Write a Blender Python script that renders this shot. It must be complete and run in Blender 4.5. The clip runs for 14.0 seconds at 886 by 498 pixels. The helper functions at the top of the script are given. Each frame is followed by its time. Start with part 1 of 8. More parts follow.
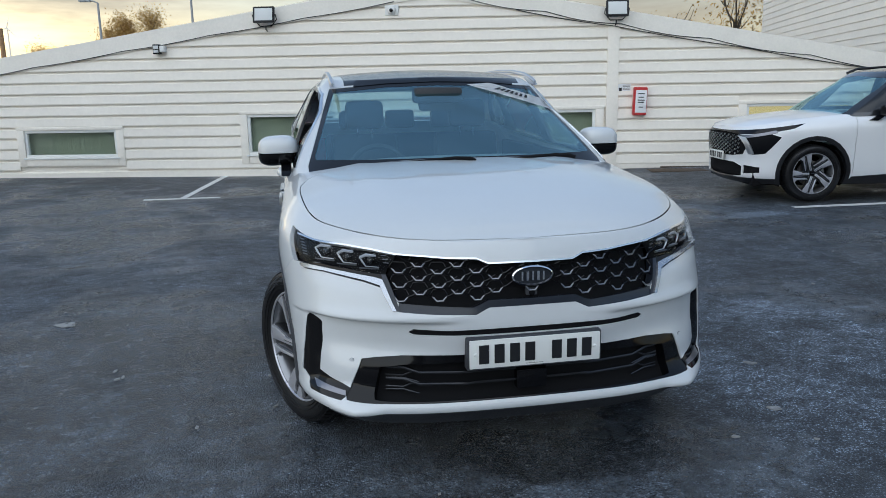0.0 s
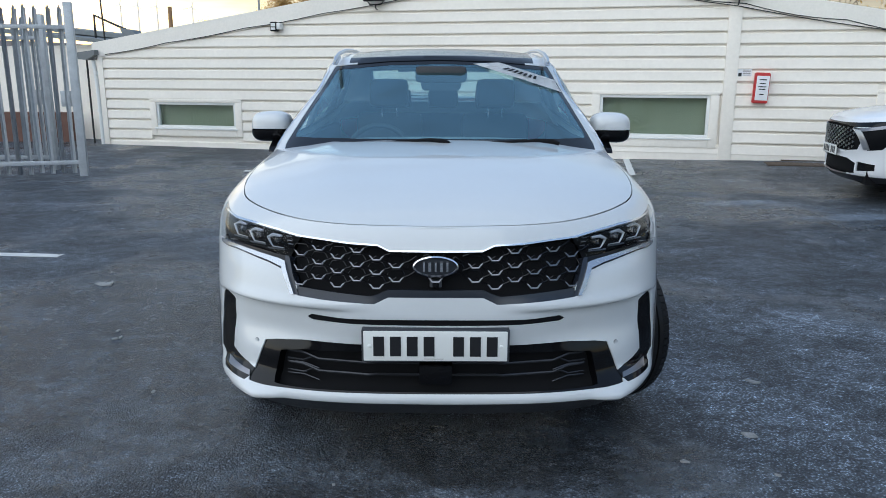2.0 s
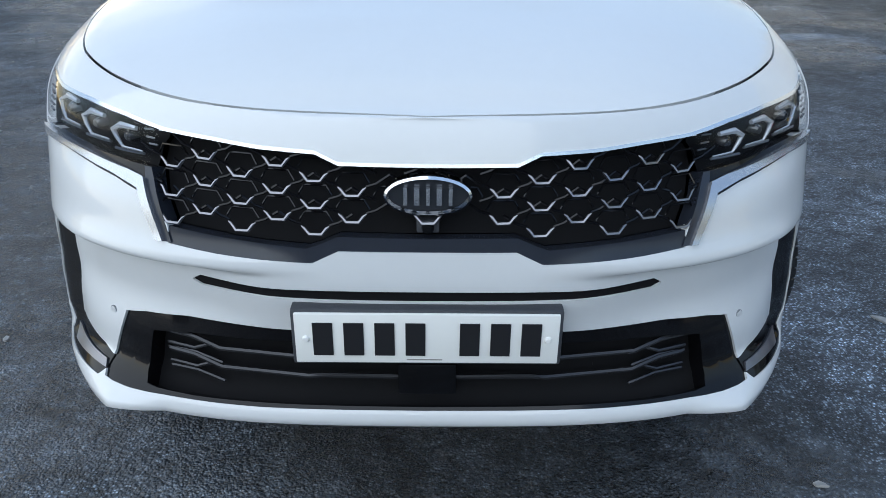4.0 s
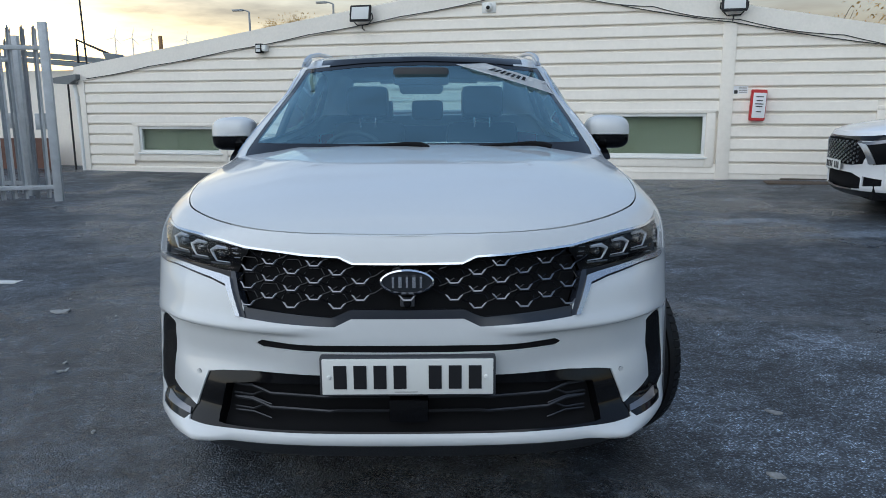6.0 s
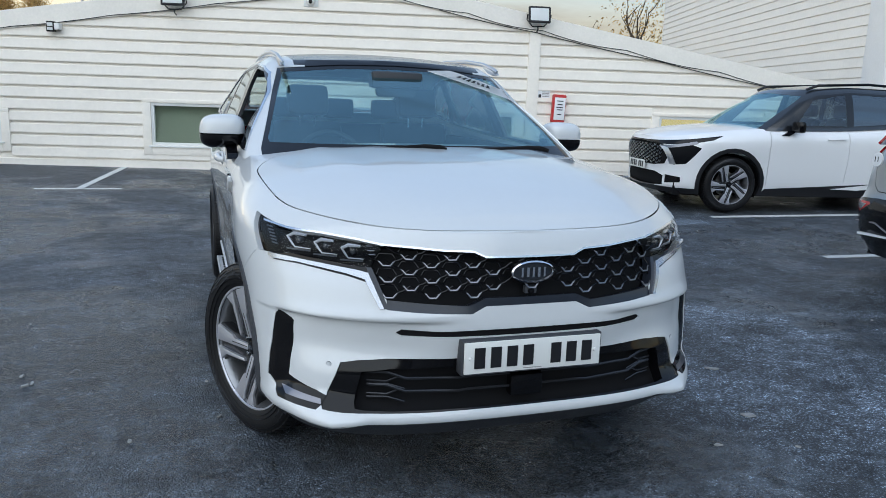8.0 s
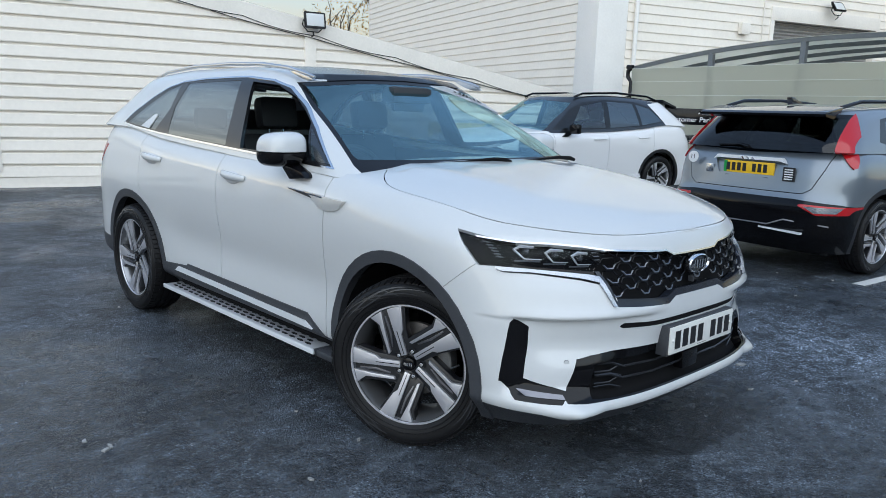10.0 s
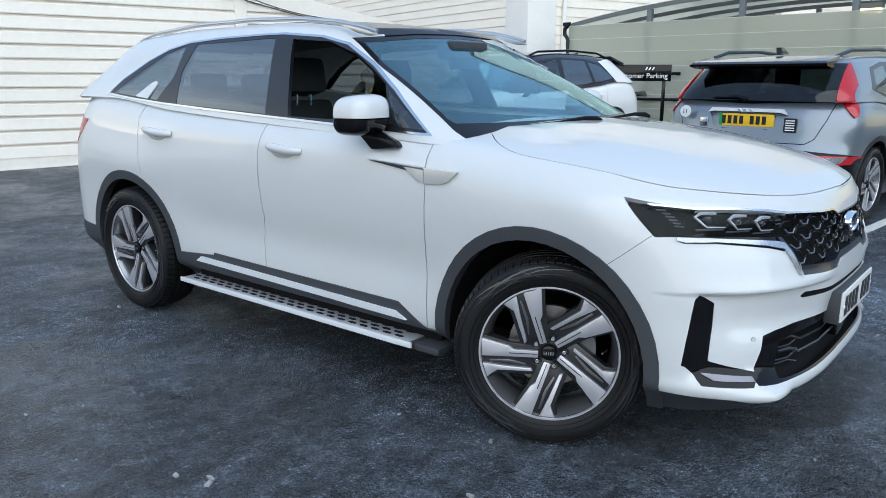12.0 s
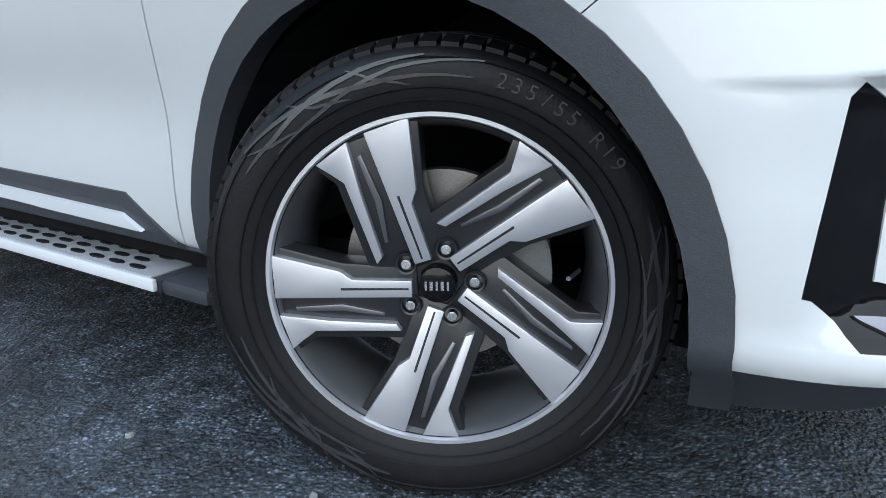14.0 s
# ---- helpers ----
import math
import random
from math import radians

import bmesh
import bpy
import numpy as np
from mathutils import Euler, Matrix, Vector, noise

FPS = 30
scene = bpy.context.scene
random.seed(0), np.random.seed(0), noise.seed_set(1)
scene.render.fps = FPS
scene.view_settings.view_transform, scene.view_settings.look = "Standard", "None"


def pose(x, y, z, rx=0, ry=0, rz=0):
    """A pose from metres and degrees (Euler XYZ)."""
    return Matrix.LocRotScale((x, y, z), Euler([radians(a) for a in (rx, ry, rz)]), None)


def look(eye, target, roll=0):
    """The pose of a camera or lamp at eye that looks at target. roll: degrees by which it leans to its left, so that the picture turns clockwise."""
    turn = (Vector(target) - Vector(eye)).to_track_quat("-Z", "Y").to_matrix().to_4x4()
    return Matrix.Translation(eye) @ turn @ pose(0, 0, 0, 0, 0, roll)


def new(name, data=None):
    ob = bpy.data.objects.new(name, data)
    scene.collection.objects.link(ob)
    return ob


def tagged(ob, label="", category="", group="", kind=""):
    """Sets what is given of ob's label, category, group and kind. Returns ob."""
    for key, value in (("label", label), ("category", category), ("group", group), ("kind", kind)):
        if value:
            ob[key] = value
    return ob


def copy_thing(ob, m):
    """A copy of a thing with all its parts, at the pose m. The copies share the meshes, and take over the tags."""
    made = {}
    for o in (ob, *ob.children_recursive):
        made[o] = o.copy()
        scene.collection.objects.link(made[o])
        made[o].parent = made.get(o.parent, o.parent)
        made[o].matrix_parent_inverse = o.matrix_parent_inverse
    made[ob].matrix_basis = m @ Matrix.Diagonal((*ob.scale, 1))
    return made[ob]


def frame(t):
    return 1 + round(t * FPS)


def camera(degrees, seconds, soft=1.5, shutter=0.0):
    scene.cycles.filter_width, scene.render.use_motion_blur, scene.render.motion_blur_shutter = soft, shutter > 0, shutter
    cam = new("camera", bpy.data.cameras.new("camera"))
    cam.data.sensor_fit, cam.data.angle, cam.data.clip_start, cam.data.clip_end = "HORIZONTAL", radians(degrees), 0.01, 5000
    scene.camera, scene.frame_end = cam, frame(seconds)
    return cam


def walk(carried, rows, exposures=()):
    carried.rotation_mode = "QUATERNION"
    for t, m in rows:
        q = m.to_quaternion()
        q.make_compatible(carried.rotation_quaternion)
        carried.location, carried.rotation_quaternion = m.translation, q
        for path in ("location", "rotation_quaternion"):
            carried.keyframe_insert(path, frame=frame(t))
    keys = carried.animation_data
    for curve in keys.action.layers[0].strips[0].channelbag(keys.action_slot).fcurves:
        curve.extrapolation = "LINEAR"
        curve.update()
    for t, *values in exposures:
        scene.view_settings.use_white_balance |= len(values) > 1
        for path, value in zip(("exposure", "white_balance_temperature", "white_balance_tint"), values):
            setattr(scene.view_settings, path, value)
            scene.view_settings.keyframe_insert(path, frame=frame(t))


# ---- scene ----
cam = camera(60.8, 14.0, soft=0.6)
PATH = [
    (0, (-0.859, -2.634, 1.533), (-0.491, -0.71, 1.127), -1.0),
    (0.5, (-0.481, -2.787, 1.542), (-0.302, -0.837, 1.135), -0.7),
    (1, (-0.185, -2.806, 1.549), (-0.124, -0.85, 1.134), -0.5),
    (1.5, (0.005, -2.802, 1.547), (0.004, -0.848, 1.118), -0.1),
    (2, (0.042, -2.572, 1.516), (0.03, -0.623, 1.066), 0.2),
    (2.2, (0.032, -2.415, 1.511), (0.026, -0.481, 1.003), 0.3),
    (4.3, (0.012, -1.221, 1.363), (0.036, 0.566, 0.465), 0.8),
    (4.5, (0.013, -1.24, 1.382), (0.037, 0.543, 0.475), 0.8),
    (5, (0.07, -1.483, 1.399), (0.069, 0.405, 0.739), 0.1),
    (5.5, (0.09, -1.803, 1.38), (0.089, 0.131, 0.871), -0.2),
    (6, (0.107, -2.173, 1.374), (0.109, -0.209, 0.996), -0.3),
    (6.5, (0.058, -2.389, 1.391), (0.07, -0.424, 1.015), 0.4),
    (7, (-0.266, -2.397, 1.385), (-0.028, -0.446, 1.012), 1.2),
    (7.2, (-0.422, -2.4, 1.393), (-0.115, -0.46, 1.016), 1.3),
    (9.3, (-2.377, -1.812, 1.436), (-1.16, -0.272, 1.053), 2.3),
    (9.5, (-2.552, -1.737, 1.433), (-1.271, -0.249, 1.053), 2.1),
    (10, (-2.917, -1.474, 1.441), (-1.566, -0.045, 1.079), 1.9),
    (10.5, (-3.232, -1.132, 1.441), (-1.801, 0.219, 1.083), 1.3),
    (11, (-3.466, -0.844, 1.445), (-1.957, 0.417, 1.083), 1.2),
    (11.5, (-3.495, -0.617, 1.422), (-1.969, 0.621, 1.046), 0.4),
    (12, (-3.244, -0.521, 1.384), (-1.725, 0.702, 0.94), 0.2),
    (12.5, (-2.785, -0.318, 1.349), (-1.303, 0.91, 0.804), 1.0),
    (13, (-2.290, -0.067, 1.281), (-0.855, 1.066, 0.471), 0.3),
    (13.5, (-1.895, 0.139, 1.087), (-0.497, 1.187, 0.113), -2.3),
    (14, (-1.786, 0.234, 0.760), (-0.209, 1.314, 0.172), -1.2),
]
walk(cam, [(t, look(eye, target, roll)) for t, eye, target, roll in PATH],
     exposures=[(0.0, 1.30, 6000, 6), (0.5, 1.25, 6000, 6), (1.2, 1.32, 6000, 6), (2.0, 1.50, 5950, 6), (4.5, 1.74, 5920, 6), (5.2, 1.54, 5900, 6), (6.5, 1.15, 5950, 6), (7.0, 1.29, 5950, 6),
                (9.5, 1.60, 5950, 6), (11.0, 1.62, 5950, 6), (12.5, 1.86, 5950, 6), (13.0, 1.80, 5950, 6), (13.5, 2.03, 5950, 6), (14.0, 2.12, 5950, 6)])

# ---- light ----
world = bpy.data.worlds.new("dusk_sky")
scene.world = world
world.use_nodes = True
wn = world.node_tree.nodes
sky = wn.new("ShaderNodeTexSky")
sky.sky_type = "NISHITA"
sky.sun_disc = False
sky.sun_elevation = radians(5.0)
sky.sun_rotation = radians(-30.0)
sky.air_density, sky.dust_density, sky.ozone_density = 1.0, 1.0, 2.5
sky_link = world.node_tree.links.new


def wnode(kind, **values):
    n = wn.new(kind)
    for k, v in values.items():
        n.inputs[k].default_value = v
    return n


# thin evening cloud over the sky: cream towards the horizon, cool grey-white overhead
way = wn.new("ShaderNodeTexCoord")
split = wn.new("ShaderNodeSeparateXYZ")
sky_link(way.outputs["Generated"], split.inputs[0])
height = wnode("ShaderNodeMapRange", **{"From Min": 0.0, "From Max": 0.55})
height.interpolation_type = "SMOOTHSTEP"
sky_link(split.outputs["Z"], height.inputs["Value"])
tint = wn.new("ShaderNodeValToRGB")
ramp_ = tint.color_ramp
ramp_.elements[0].position, ramp_.elements[0].color = 0.0, (2.0, 1.46, 0.86, 1)
ramp_.elements[1].position, ramp_.elements[1].color = 1.0, (1.12, 1.46, 2.10, 1)
mid_ = ramp_.elements.new(0.22)
mid_.color = (1.70, 1.80, 1.85, 1)
sky_link(height.outputs[0], tint.inputs[0])
stretch = wn.new("ShaderNodeMapping")
stretch.inputs["Scale"].default_value = (1.6, 1.6, 9.0)
sky_link(way.outputs["Generated"], stretch.inputs[0])
puff = wnode("ShaderNodeTexNoise", **{"Scale": 2.2, "Detail": 7.0, "Roughness": 0.55})
sky_link(stretch.outputs[0], puff.inputs["Vector"])
thick = wnode("ShaderNodeMapRange", **{"From Min": 0.35, "From Max": 0.70, "To Min": 0.62, "To Max": 0.95})
sky_link(puff.outputs["Fac"], thick.inputs["Value"])
shade = wnode("ShaderNodeMapRange", **{"From Min": 0.50, "From Max": 0.68, "To Min": 1.0, "To Max": 0.72})
sky_link(puff.outputs["Fac"], shade.inputs["Value"])
cloud = wn.new("ShaderNodeVectorMath")
cloud.operation = "SCALE"
sky_link(tint.outputs[0], cloud.inputs[0])
sky_link(shade.outputs[0], cloud.inputs["Scale"])
veil = wn.new("ShaderNodeMix")
veil.data_type = "RGBA"
sky_link(thick.outputs[0], veil.inputs["Factor"])
sky_link(sky.outputs[0], veil.inputs[6])
sky_link(cloud.outputs[0], veil.inputs[7])
wn["Background"].inputs["Strength"].default_value = 0.14
sky_link(veil.outputs[2], wn["Background"].inputs[0])

sun = new("sun", bpy.data.lights.new("sun", "SUN"))
sun.data.energy, sun.data.angle, sun.data.color = 1.0, radians(110), (1.0, 0.96, 0.90)
sun.matrix_world = look((-18.5, -18, 12.5), (0, 3, 0))

# ---- materials ----
def mat(name, color, rough=0.5, metal=0.0, coat=0.0, vary=0.0, scale=8.0, bump=0.0, bump_scale=60.0, alpha=1.0, spec=0.5):
    """A plain surface with two scales of variation: broad stains and fine grain."""
    m = bpy.data.materials.new(name)
    m.use_nodes = True
    nt = m.node_tree
    b = nt.nodes["Principled BSDF"]
    b.inputs["Base Color"].default_value = (*color, 1)
    b.inputs["Roughness"].default_value = rough
    b.inputs["Metallic"].default_value = metal
    b.inputs["Coat Weight"].default_value = coat
    b.inputs["Coat Roughness"].default_value = 0.04
    b.inputs["Specular IOR Level"].default_value = spec
    tc = nt.nodes.new("ShaderNodeTexCoord")
    if vary:
        n1, n2 = nt.nodes.new("ShaderNodeTexNoise"), nt.nodes.new("ShaderNodeTexNoise")
        n1.inputs["Scale"].default_value, n1.inputs["Detail"].default_value = scale, 5
        n2.inputs["Scale"].default_value, n2.inputs["Detail"].default_value = scale * 13, 3
        mx = nt.nodes.new("ShaderNodeMath")
        mx.operation = "ADD"
        nt.links.new(tc.outputs["Object"], n1.inputs["Vector"])
        nt.links.new(tc.outputs["Object"], n2.inputs["Vector"])
        nt.links.new(n1.outputs["Fac"], mx.inputs[0])
        nt.links.new(n2.outputs["Fac"], mx.inputs[1])
        ramp = nt.nodes.new("ShaderNodeMapRange")
        ramp.inputs["From Min"].default_value, ramp.inputs["From Max"].default_value = 0.6, 1.4
        ramp.inputs["To Min"].default_value, ramp.inputs["To Max"].default_value = 1 - vary, 1 + vary
        nt.links.new(mx.outputs[0], ramp.inputs["Value"])
        mul = nt.nodes.new("ShaderNodeVectorMath")
        mul.operation = "SCALE"
        mul.inputs[0].default_value = color
        nt.links.new(ramp.outputs[0], mul.inputs["Scale"])
        nt.links.new(mul.outputs[0], b.inputs["Base Color"])
    if bump:
        n3, bp = nt.nodes.new("ShaderNodeTexNoise"), nt.nodes.new("ShaderNodeBump")
        n3.inputs["Scale"].default_value, n3.inputs["Detail"].default_value = bump_scale, 4
        nt.links.new(tc.outputs["Object"], n3.inputs["Vector"])
        nt.links.new(n3.outputs["Fac"], bp.inputs["Height"])
        bp.inputs["Strength"].default_value, bp.inputs["Distance"].default_value = bump, 0.01
        nt.links.new(bp.outputs[0], b.inputs["Normal"])
    return m


def glass_mat(name, tint, rough=0.0, shine=0.045, mirror_tint=(1, 1, 1)):
    """A thin pane: tinted see-through, with a mirror image that grows at a slant."""
    m = bpy.data.materials.new(name)
    m.use_nodes = True
    nt = m.node_tree
    nt.nodes.remove(nt.nodes["Principled BSDF"])
    out = nt.nodes["Material Output"]
    tr, gl, lw, mx, pw, mr = (nt.nodes.new(k) for k in ("ShaderNodeBsdfTransparent", "ShaderNodeBsdfGlossy", "ShaderNodeLayerWeight", "ShaderNodeMixShader", "ShaderNodeMath", "ShaderNodeMapRange"))
    tr.inputs["Color"].default_value = (*tint, 1)
    gl.inputs["Color"].default_value = (*mirror_tint, 1)
    gl.inputs["Roughness"].default_value = rough
    lw.inputs["Blend"].default_value = 0.5
    pw.operation = "POWER"
    pw.inputs[1].default_value = 4.5
    nt.links.new(lw.outputs["Facing"], pw.inputs[0])
    nt.links.new(pw.outputs[0], mr.inputs["Value"])
    mr.inputs["To Min"].default_value, mr.inputs["To Max"].default_value = shine, 1.0
    nt.links.new(mr.outputs[0], mx.inputs[0])
    nt.links.new(tr.outputs[0], mx.inputs[1])
    nt.links.new(gl.outputs[0], mx.inputs[2])
    nt.links.new(mx.outputs[0], out.inputs["Surface"])
    return m


WHITE = mat("pearl_white_paint", (0.62, 0.632, 0.632), 0.38, coat=1.0, vary=0.012, scale=3)
BLACK = mat("gloss_black_plastic", (0.004, 0.004, 0.005), 0.10, spec=0.30)
CLAD = mat("dark_grey_cladding", (0.045, 0.048, 0.055), 0.55, vary=0.15, bump=0.15, bump_scale=500)
DARK = mat("matt_black", (0.008, 0.008, 0.009), 0.8, spec=0.12)
CHROME = mat("chrome", (0.85, 0.86, 0.88), 0.08, metal=1.0)
SATIN = mat("satin_silver", (0.62, 0.63, 0.65), 0.32, metal=1.0)
ALLOY = mat("machined_alloy", (0.66, 0.66, 0.70), 0.36, metal=0.75, coat=0.4, bump=0.03, bump_scale=900)
ALLOY_DARK = mat("dark_painted_alloy", (0.022, 0.023, 0.026), 0.28, metal=0.2, coat=0.15)
RUBBER = mat("tyre_rubber", (0.010, 0.010, 0.011), 0.48, vary=0.25, scale=6, bump=0.1, bump_scale=200, spec=0.22)
STEEL = mat("brake_steel", (0.32, 0.30, 0.29), 0.42, metal=0.9, vary=0.25, scale=20)
SEAT = mat("black_leather", (0.024, 0.024, 0.027), 0.5, vary=0.2, bump=0.2, bump_scale=300)
TRIM_GREY = mat("grey_interior_plastic", (0.03, 0.031, 0.034), 0.6)
RED_LENS = mat("red_lamp_lens", (0.42, 0.008, 0.012), 0.15, coat=0.4)
CLEAR_LENS = glass_mat("clear_lamp_lens", (0.95, 0.96, 0.97), shine=0.012)
# mirror image tinted blue, putting the sky's colour into the reflection
WINDSCREEN = glass_mat("windscreen_glass", (0.70, 0.90, 0.92), shine=0.24, mirror_tint=(0.62, 0.92, 1.0))
PRIVACY = glass_mat("privacy_glass", (0.12, 0.14, 0.15), shine=0.20, mirror_tint=(0.95, 1.0, 1.0))
SIDE_GLASS = glass_mat("side_glass", (0.62, 0.72, 0.70), shine=0.12)
PLATE_W = mat("white_plate", (0.78, 0.78, 0.74), 0.35)
PLATE_Y = mat("yellow_plate", (0.85, 0.52, 0.02), 0.35)
INK = mat("black_ink", (0.012, 0.012, 0.014), 0.4)
CLADDING = mat("cream_board_paint", (0.88, 0.82, 0.725), 0.5, vary=0.05, scale=1.2, bump=0.05, bump_scale=40)
FASCIA = mat("white_fascia_paint", (0.84, 0.79, 0.71), 0.5, vary=0.06, scale=2)
COLUMN = mat("white_column_paint", (0.86, 0.84, 0.80), 0.5, vary=0.04, scale=2)
FRAME_WHITE = mat("white_window_frame", (0.78, 0.78, 0.75), 0.35, vary=0.04)
BLIND = mat("grey_green_blind", (0.50, 0.50, 0.42), 0.8, vary=0.12, scale=3)
PANE = glass_mat("window_pane", (0.80, 0.84, 0.80))
ROOF_FELT = mat("roof_felt", (0.20, 0.20, 0.20), 0.9, vary=0.2, scale=3)
SHUTTER = mat("shutter_steel", (0.30, 0.29, 0.27), 0.5, metal=0.3, vary=0.15)
LINE_PAINT = mat("worn_line_paint", (0.62, 0.62, 0.60), 0.7, vary=0.22, scale=14)


def asphalt():
    m = mat("asphalt", (0.05, 0.05, 0.055), 0.85)
    nt = m.node_tree
    b = nt.nodes["Principled BSDF"]
    tc = nt.nodes.new("ShaderNodeTexCoord")

    def noise_tex(scale, detail=5, rough=0.6, stretch=(1, 1, 1)):
        mp, n = nt.nodes.new("ShaderNodeMapping"), nt.nodes.new("ShaderNodeTexNoise")
        mp.inputs["Scale"].default_value = stretch
        n.inputs["Scale"].default_value, n.inputs["Detail"].default_value, n.inputs["Roughness"].default_value = scale, detail, rough
        nt.links.new(tc.outputs["Object"], mp.inputs[0])
        nt.links.new(mp.outputs[0], n.inputs["Vector"])
        return n.outputs["Fac"]

    def ramp(sock, lo, hi, a, c):
        r = nt.nodes.new("ShaderNodeMapRange")
        r.inputs["From Min"].default_value, r.inputs["From Max"].default_value = lo, hi
        r.inputs["To Min"].default_value, r.inputs["To Max"].default_value = a, c
        nt.links.new(sock, r.inputs["Value"])
        return r.outputs[0]

    def math_node(op, x, y):
        n = nt.nodes.new("ShaderNodeMath")
        n.operation = op
        for i, v in enumerate((x, y)):
            if isinstance(v, (int, float)):
                n.inputs[i].default_value = v
            else:
                nt.links.new(v, n.inputs[i])
        return n.outputs[0]

    def cells(scale):
        v = nt.nodes.new("ShaderNodeTexVoronoi")
        v.inputs["Scale"].default_value = scale
        nt.links.new(tc.outputs["Object"], v.inputs["Vector"])
        c = nt.nodes.new("ShaderNodeSeparateColor")
        nt.links.new(v.outputs["Color"], c.inputs[0])
        return v.outputs["Distance"], c.outputs[0]

    def patch(x, y, rx, ry):
        """A patch round a place, ragged at its edge: 1 inside, 0 outside."""
        mp, ln = nt.nodes.new("ShaderNodeMapping"), nt.nodes.new("ShaderNodeVectorMath")
        mp.vector_type = "TEXTURE"
        mp.inputs["Location"].default_value, mp.inputs["Scale"].default_value = (x, y, 0), (rx, ry, 1)
        ln.operation = "LENGTH"
        nt.links.new(tc.outputs["Object"], mp.inputs[0])
        nt.links.new(mp.outputs[0], ln.inputs[0])
        edge = math_node("ADD", ln.outputs["Value"], ramp(noise_tex(2.2, 8, 0.7), 0.3, 0.7, -0.45, 0.45))
        return ramp(edge, 0.75, 1.1, 1.0, 0.0)

    # stones of two sizes bound in tar, pale tops and dark gaps
    d1, r1 = cells(125)
    d2, r2 = cells(58)
    stone = math_node("MULTIPLY", math_node("POWER", r1, 2.2), ramp(d1, 0.18, 0.55, 4.0, 0.15))
    big = math_node("MULTIPLY", math_node("POWER", r2, 5.0), ramp(d2, 0.15, 0.50, 2.2, 0.0))
    grit = math_node("ADD", math_node("ADD", stone, big), 0.26)
    # damp: broad pools of dark, smoother tar; worn: scuffed pale tracks; stains: old spills
    dry = patch(1.9, 1.1, 0.9, 1.5)
    wet_shade = math_node("SUBTRACT", ramp(noise_tex(0.42, 8, 0.66), 0.47, 0.55, 0.0, 1.0), dry)
    # the pool under the nose also paints in the car's soft contact shadow
    wet_shade = math_node("MAXIMUM", math_node("MAXIMUM", wet_shade, 0.0), math_node("MAXIMUM", patch(0.1, 0.05, 1.1, 0.6), patch(-2.1, 2.0, 1.1, 1.7)))
    pale = math_node("MAXIMUM", patch(3.4, 6.15, 0.60, 0.17), patch(4.3, 5.2, 0.45, 0.20))
    smooth_ = math_node("MULTIPLY", wet_shade, 0.6)
    grit = math_node("ADD", math_node("MULTIPLY", grit, math_node("SUBTRACT", 1.0, smooth_)), math_node("MULTIPLY", smooth_, 0.72))
    worn = ramp(noise_tex(1.7, 10, 0.80, (1, 2.6, 1)), 0.54, 0.62, 0.0, 1.0)
    scuff = ramp(noise_tex(4.5, 10, 0.85), 0.56, 0.64, 0.0, 1.0)
    stain = ramp(noise_tex(2.3, 9, 0.8), 0.39, 0.46, 0.45, 1.0)
    broad = ramp(noise_tex(0.8, 9, 0.74), 0.36, 0.64, 0.55, 1.5)
    clump = ramp(noise_tex(11, 8, 0.8), 0.38, 0.62, 0.45, 1.6)
    tone = math_node("MULTIPLY", math_node("MULTIPLY", grit, clump), math_node("MULTIPLY", broad, ramp(wet_shade, 0, 1, 1.1, 0.88)))
    tone = math_node("ADD", tone, math_node("MULTIPLY", math_node("ADD", math_node("MULTIPLY", worn, 0.8), math_node("MULTIPLY", scuff, 0.9)), grit))
    mottle = ramp(noise_tex(1.4, 10, 0.78, (1, 1.7, 1)), 0.43, 0.55, 0.6, 1.2)
    tone = math_node("MULTIPLY", tone, ramp(dry, 0, 1, 1.0, 1.7))
    tone = math_node("ADD", math_node("MULTIPLY", tone, math_node("MULTIPLY", stain, mottle)), math_node("MULTIPLY", pale, 0.9))
    sc = nt.nodes.new("ShaderNodeVectorMath")
    sc.operation = "SCALE"
    sc.inputs[0].default_value = (0.080, 0.095, 0.114)
    nt.links.new(tone, sc.inputs["Scale"])
    nt.links.new(sc.outputs[0], b.inputs["Base Color"])
    nt.links.new(math_node("ADD", ramp(wet_shade, 0, 1, 0.55, 0.27), math_node("MULTIPLY", scuff, 0.15)), b.inputs["Roughness"])
    bp = nt.nodes.new("ShaderNodeBump")
    bp.inputs["Strength"].default_value, bp.inputs["Distance"].default_value = 1.0, 0.006
    relief = math_node("SUBTRACT", math_node("MULTIPLY", noise_tex(45, 6, 0.75), 1.2), math_node("ADD", d1, math_node("MULTIPLY", d2, 0.8)))
    nt.links.new(relief, bp.inputs["Height"])
    nt.links.new(bp.outputs[0], b.inputs["Normal"])
    return m


ASPHALT = asphalt()
LAMP_DARK = mat("lamp_interior", (0.005, 0.0055, 0.007), 0.45, spec=0.08)
LENS_DARK = mat("projector_lens", (0.03, 0.032, 0.036), 0.05, coat=1.0)
CHROME_SOFT = mat("bright_trim", (0.72, 0.74, 0.77), 0.18, metal=1.0)
CHIN = mat("dark_chrome_chin", (0.020, 0.024, 0.034), 0.20, spec=0.45, vary=0.1, scale=30)
PILLAR = mat("pillar_black", (0.012, 0.013, 0.015), 0.18, coat=0.1)
FRIT = mat("screen_border", (0.008, 0.009, 0.012), 0.15, spec=0.35)
CUP = mat("handle_cup_paint", (0.62, 0.63, 0.64), 0.4, coat=0.5)
TIP = mat("grille_satin", (0.25, 0.25, 0.27), 0.30, metal=1.0)
BADGE_GREY = mat("badge_grey", (0.05, 0.055, 0.065), 0.25, metal=0.6)
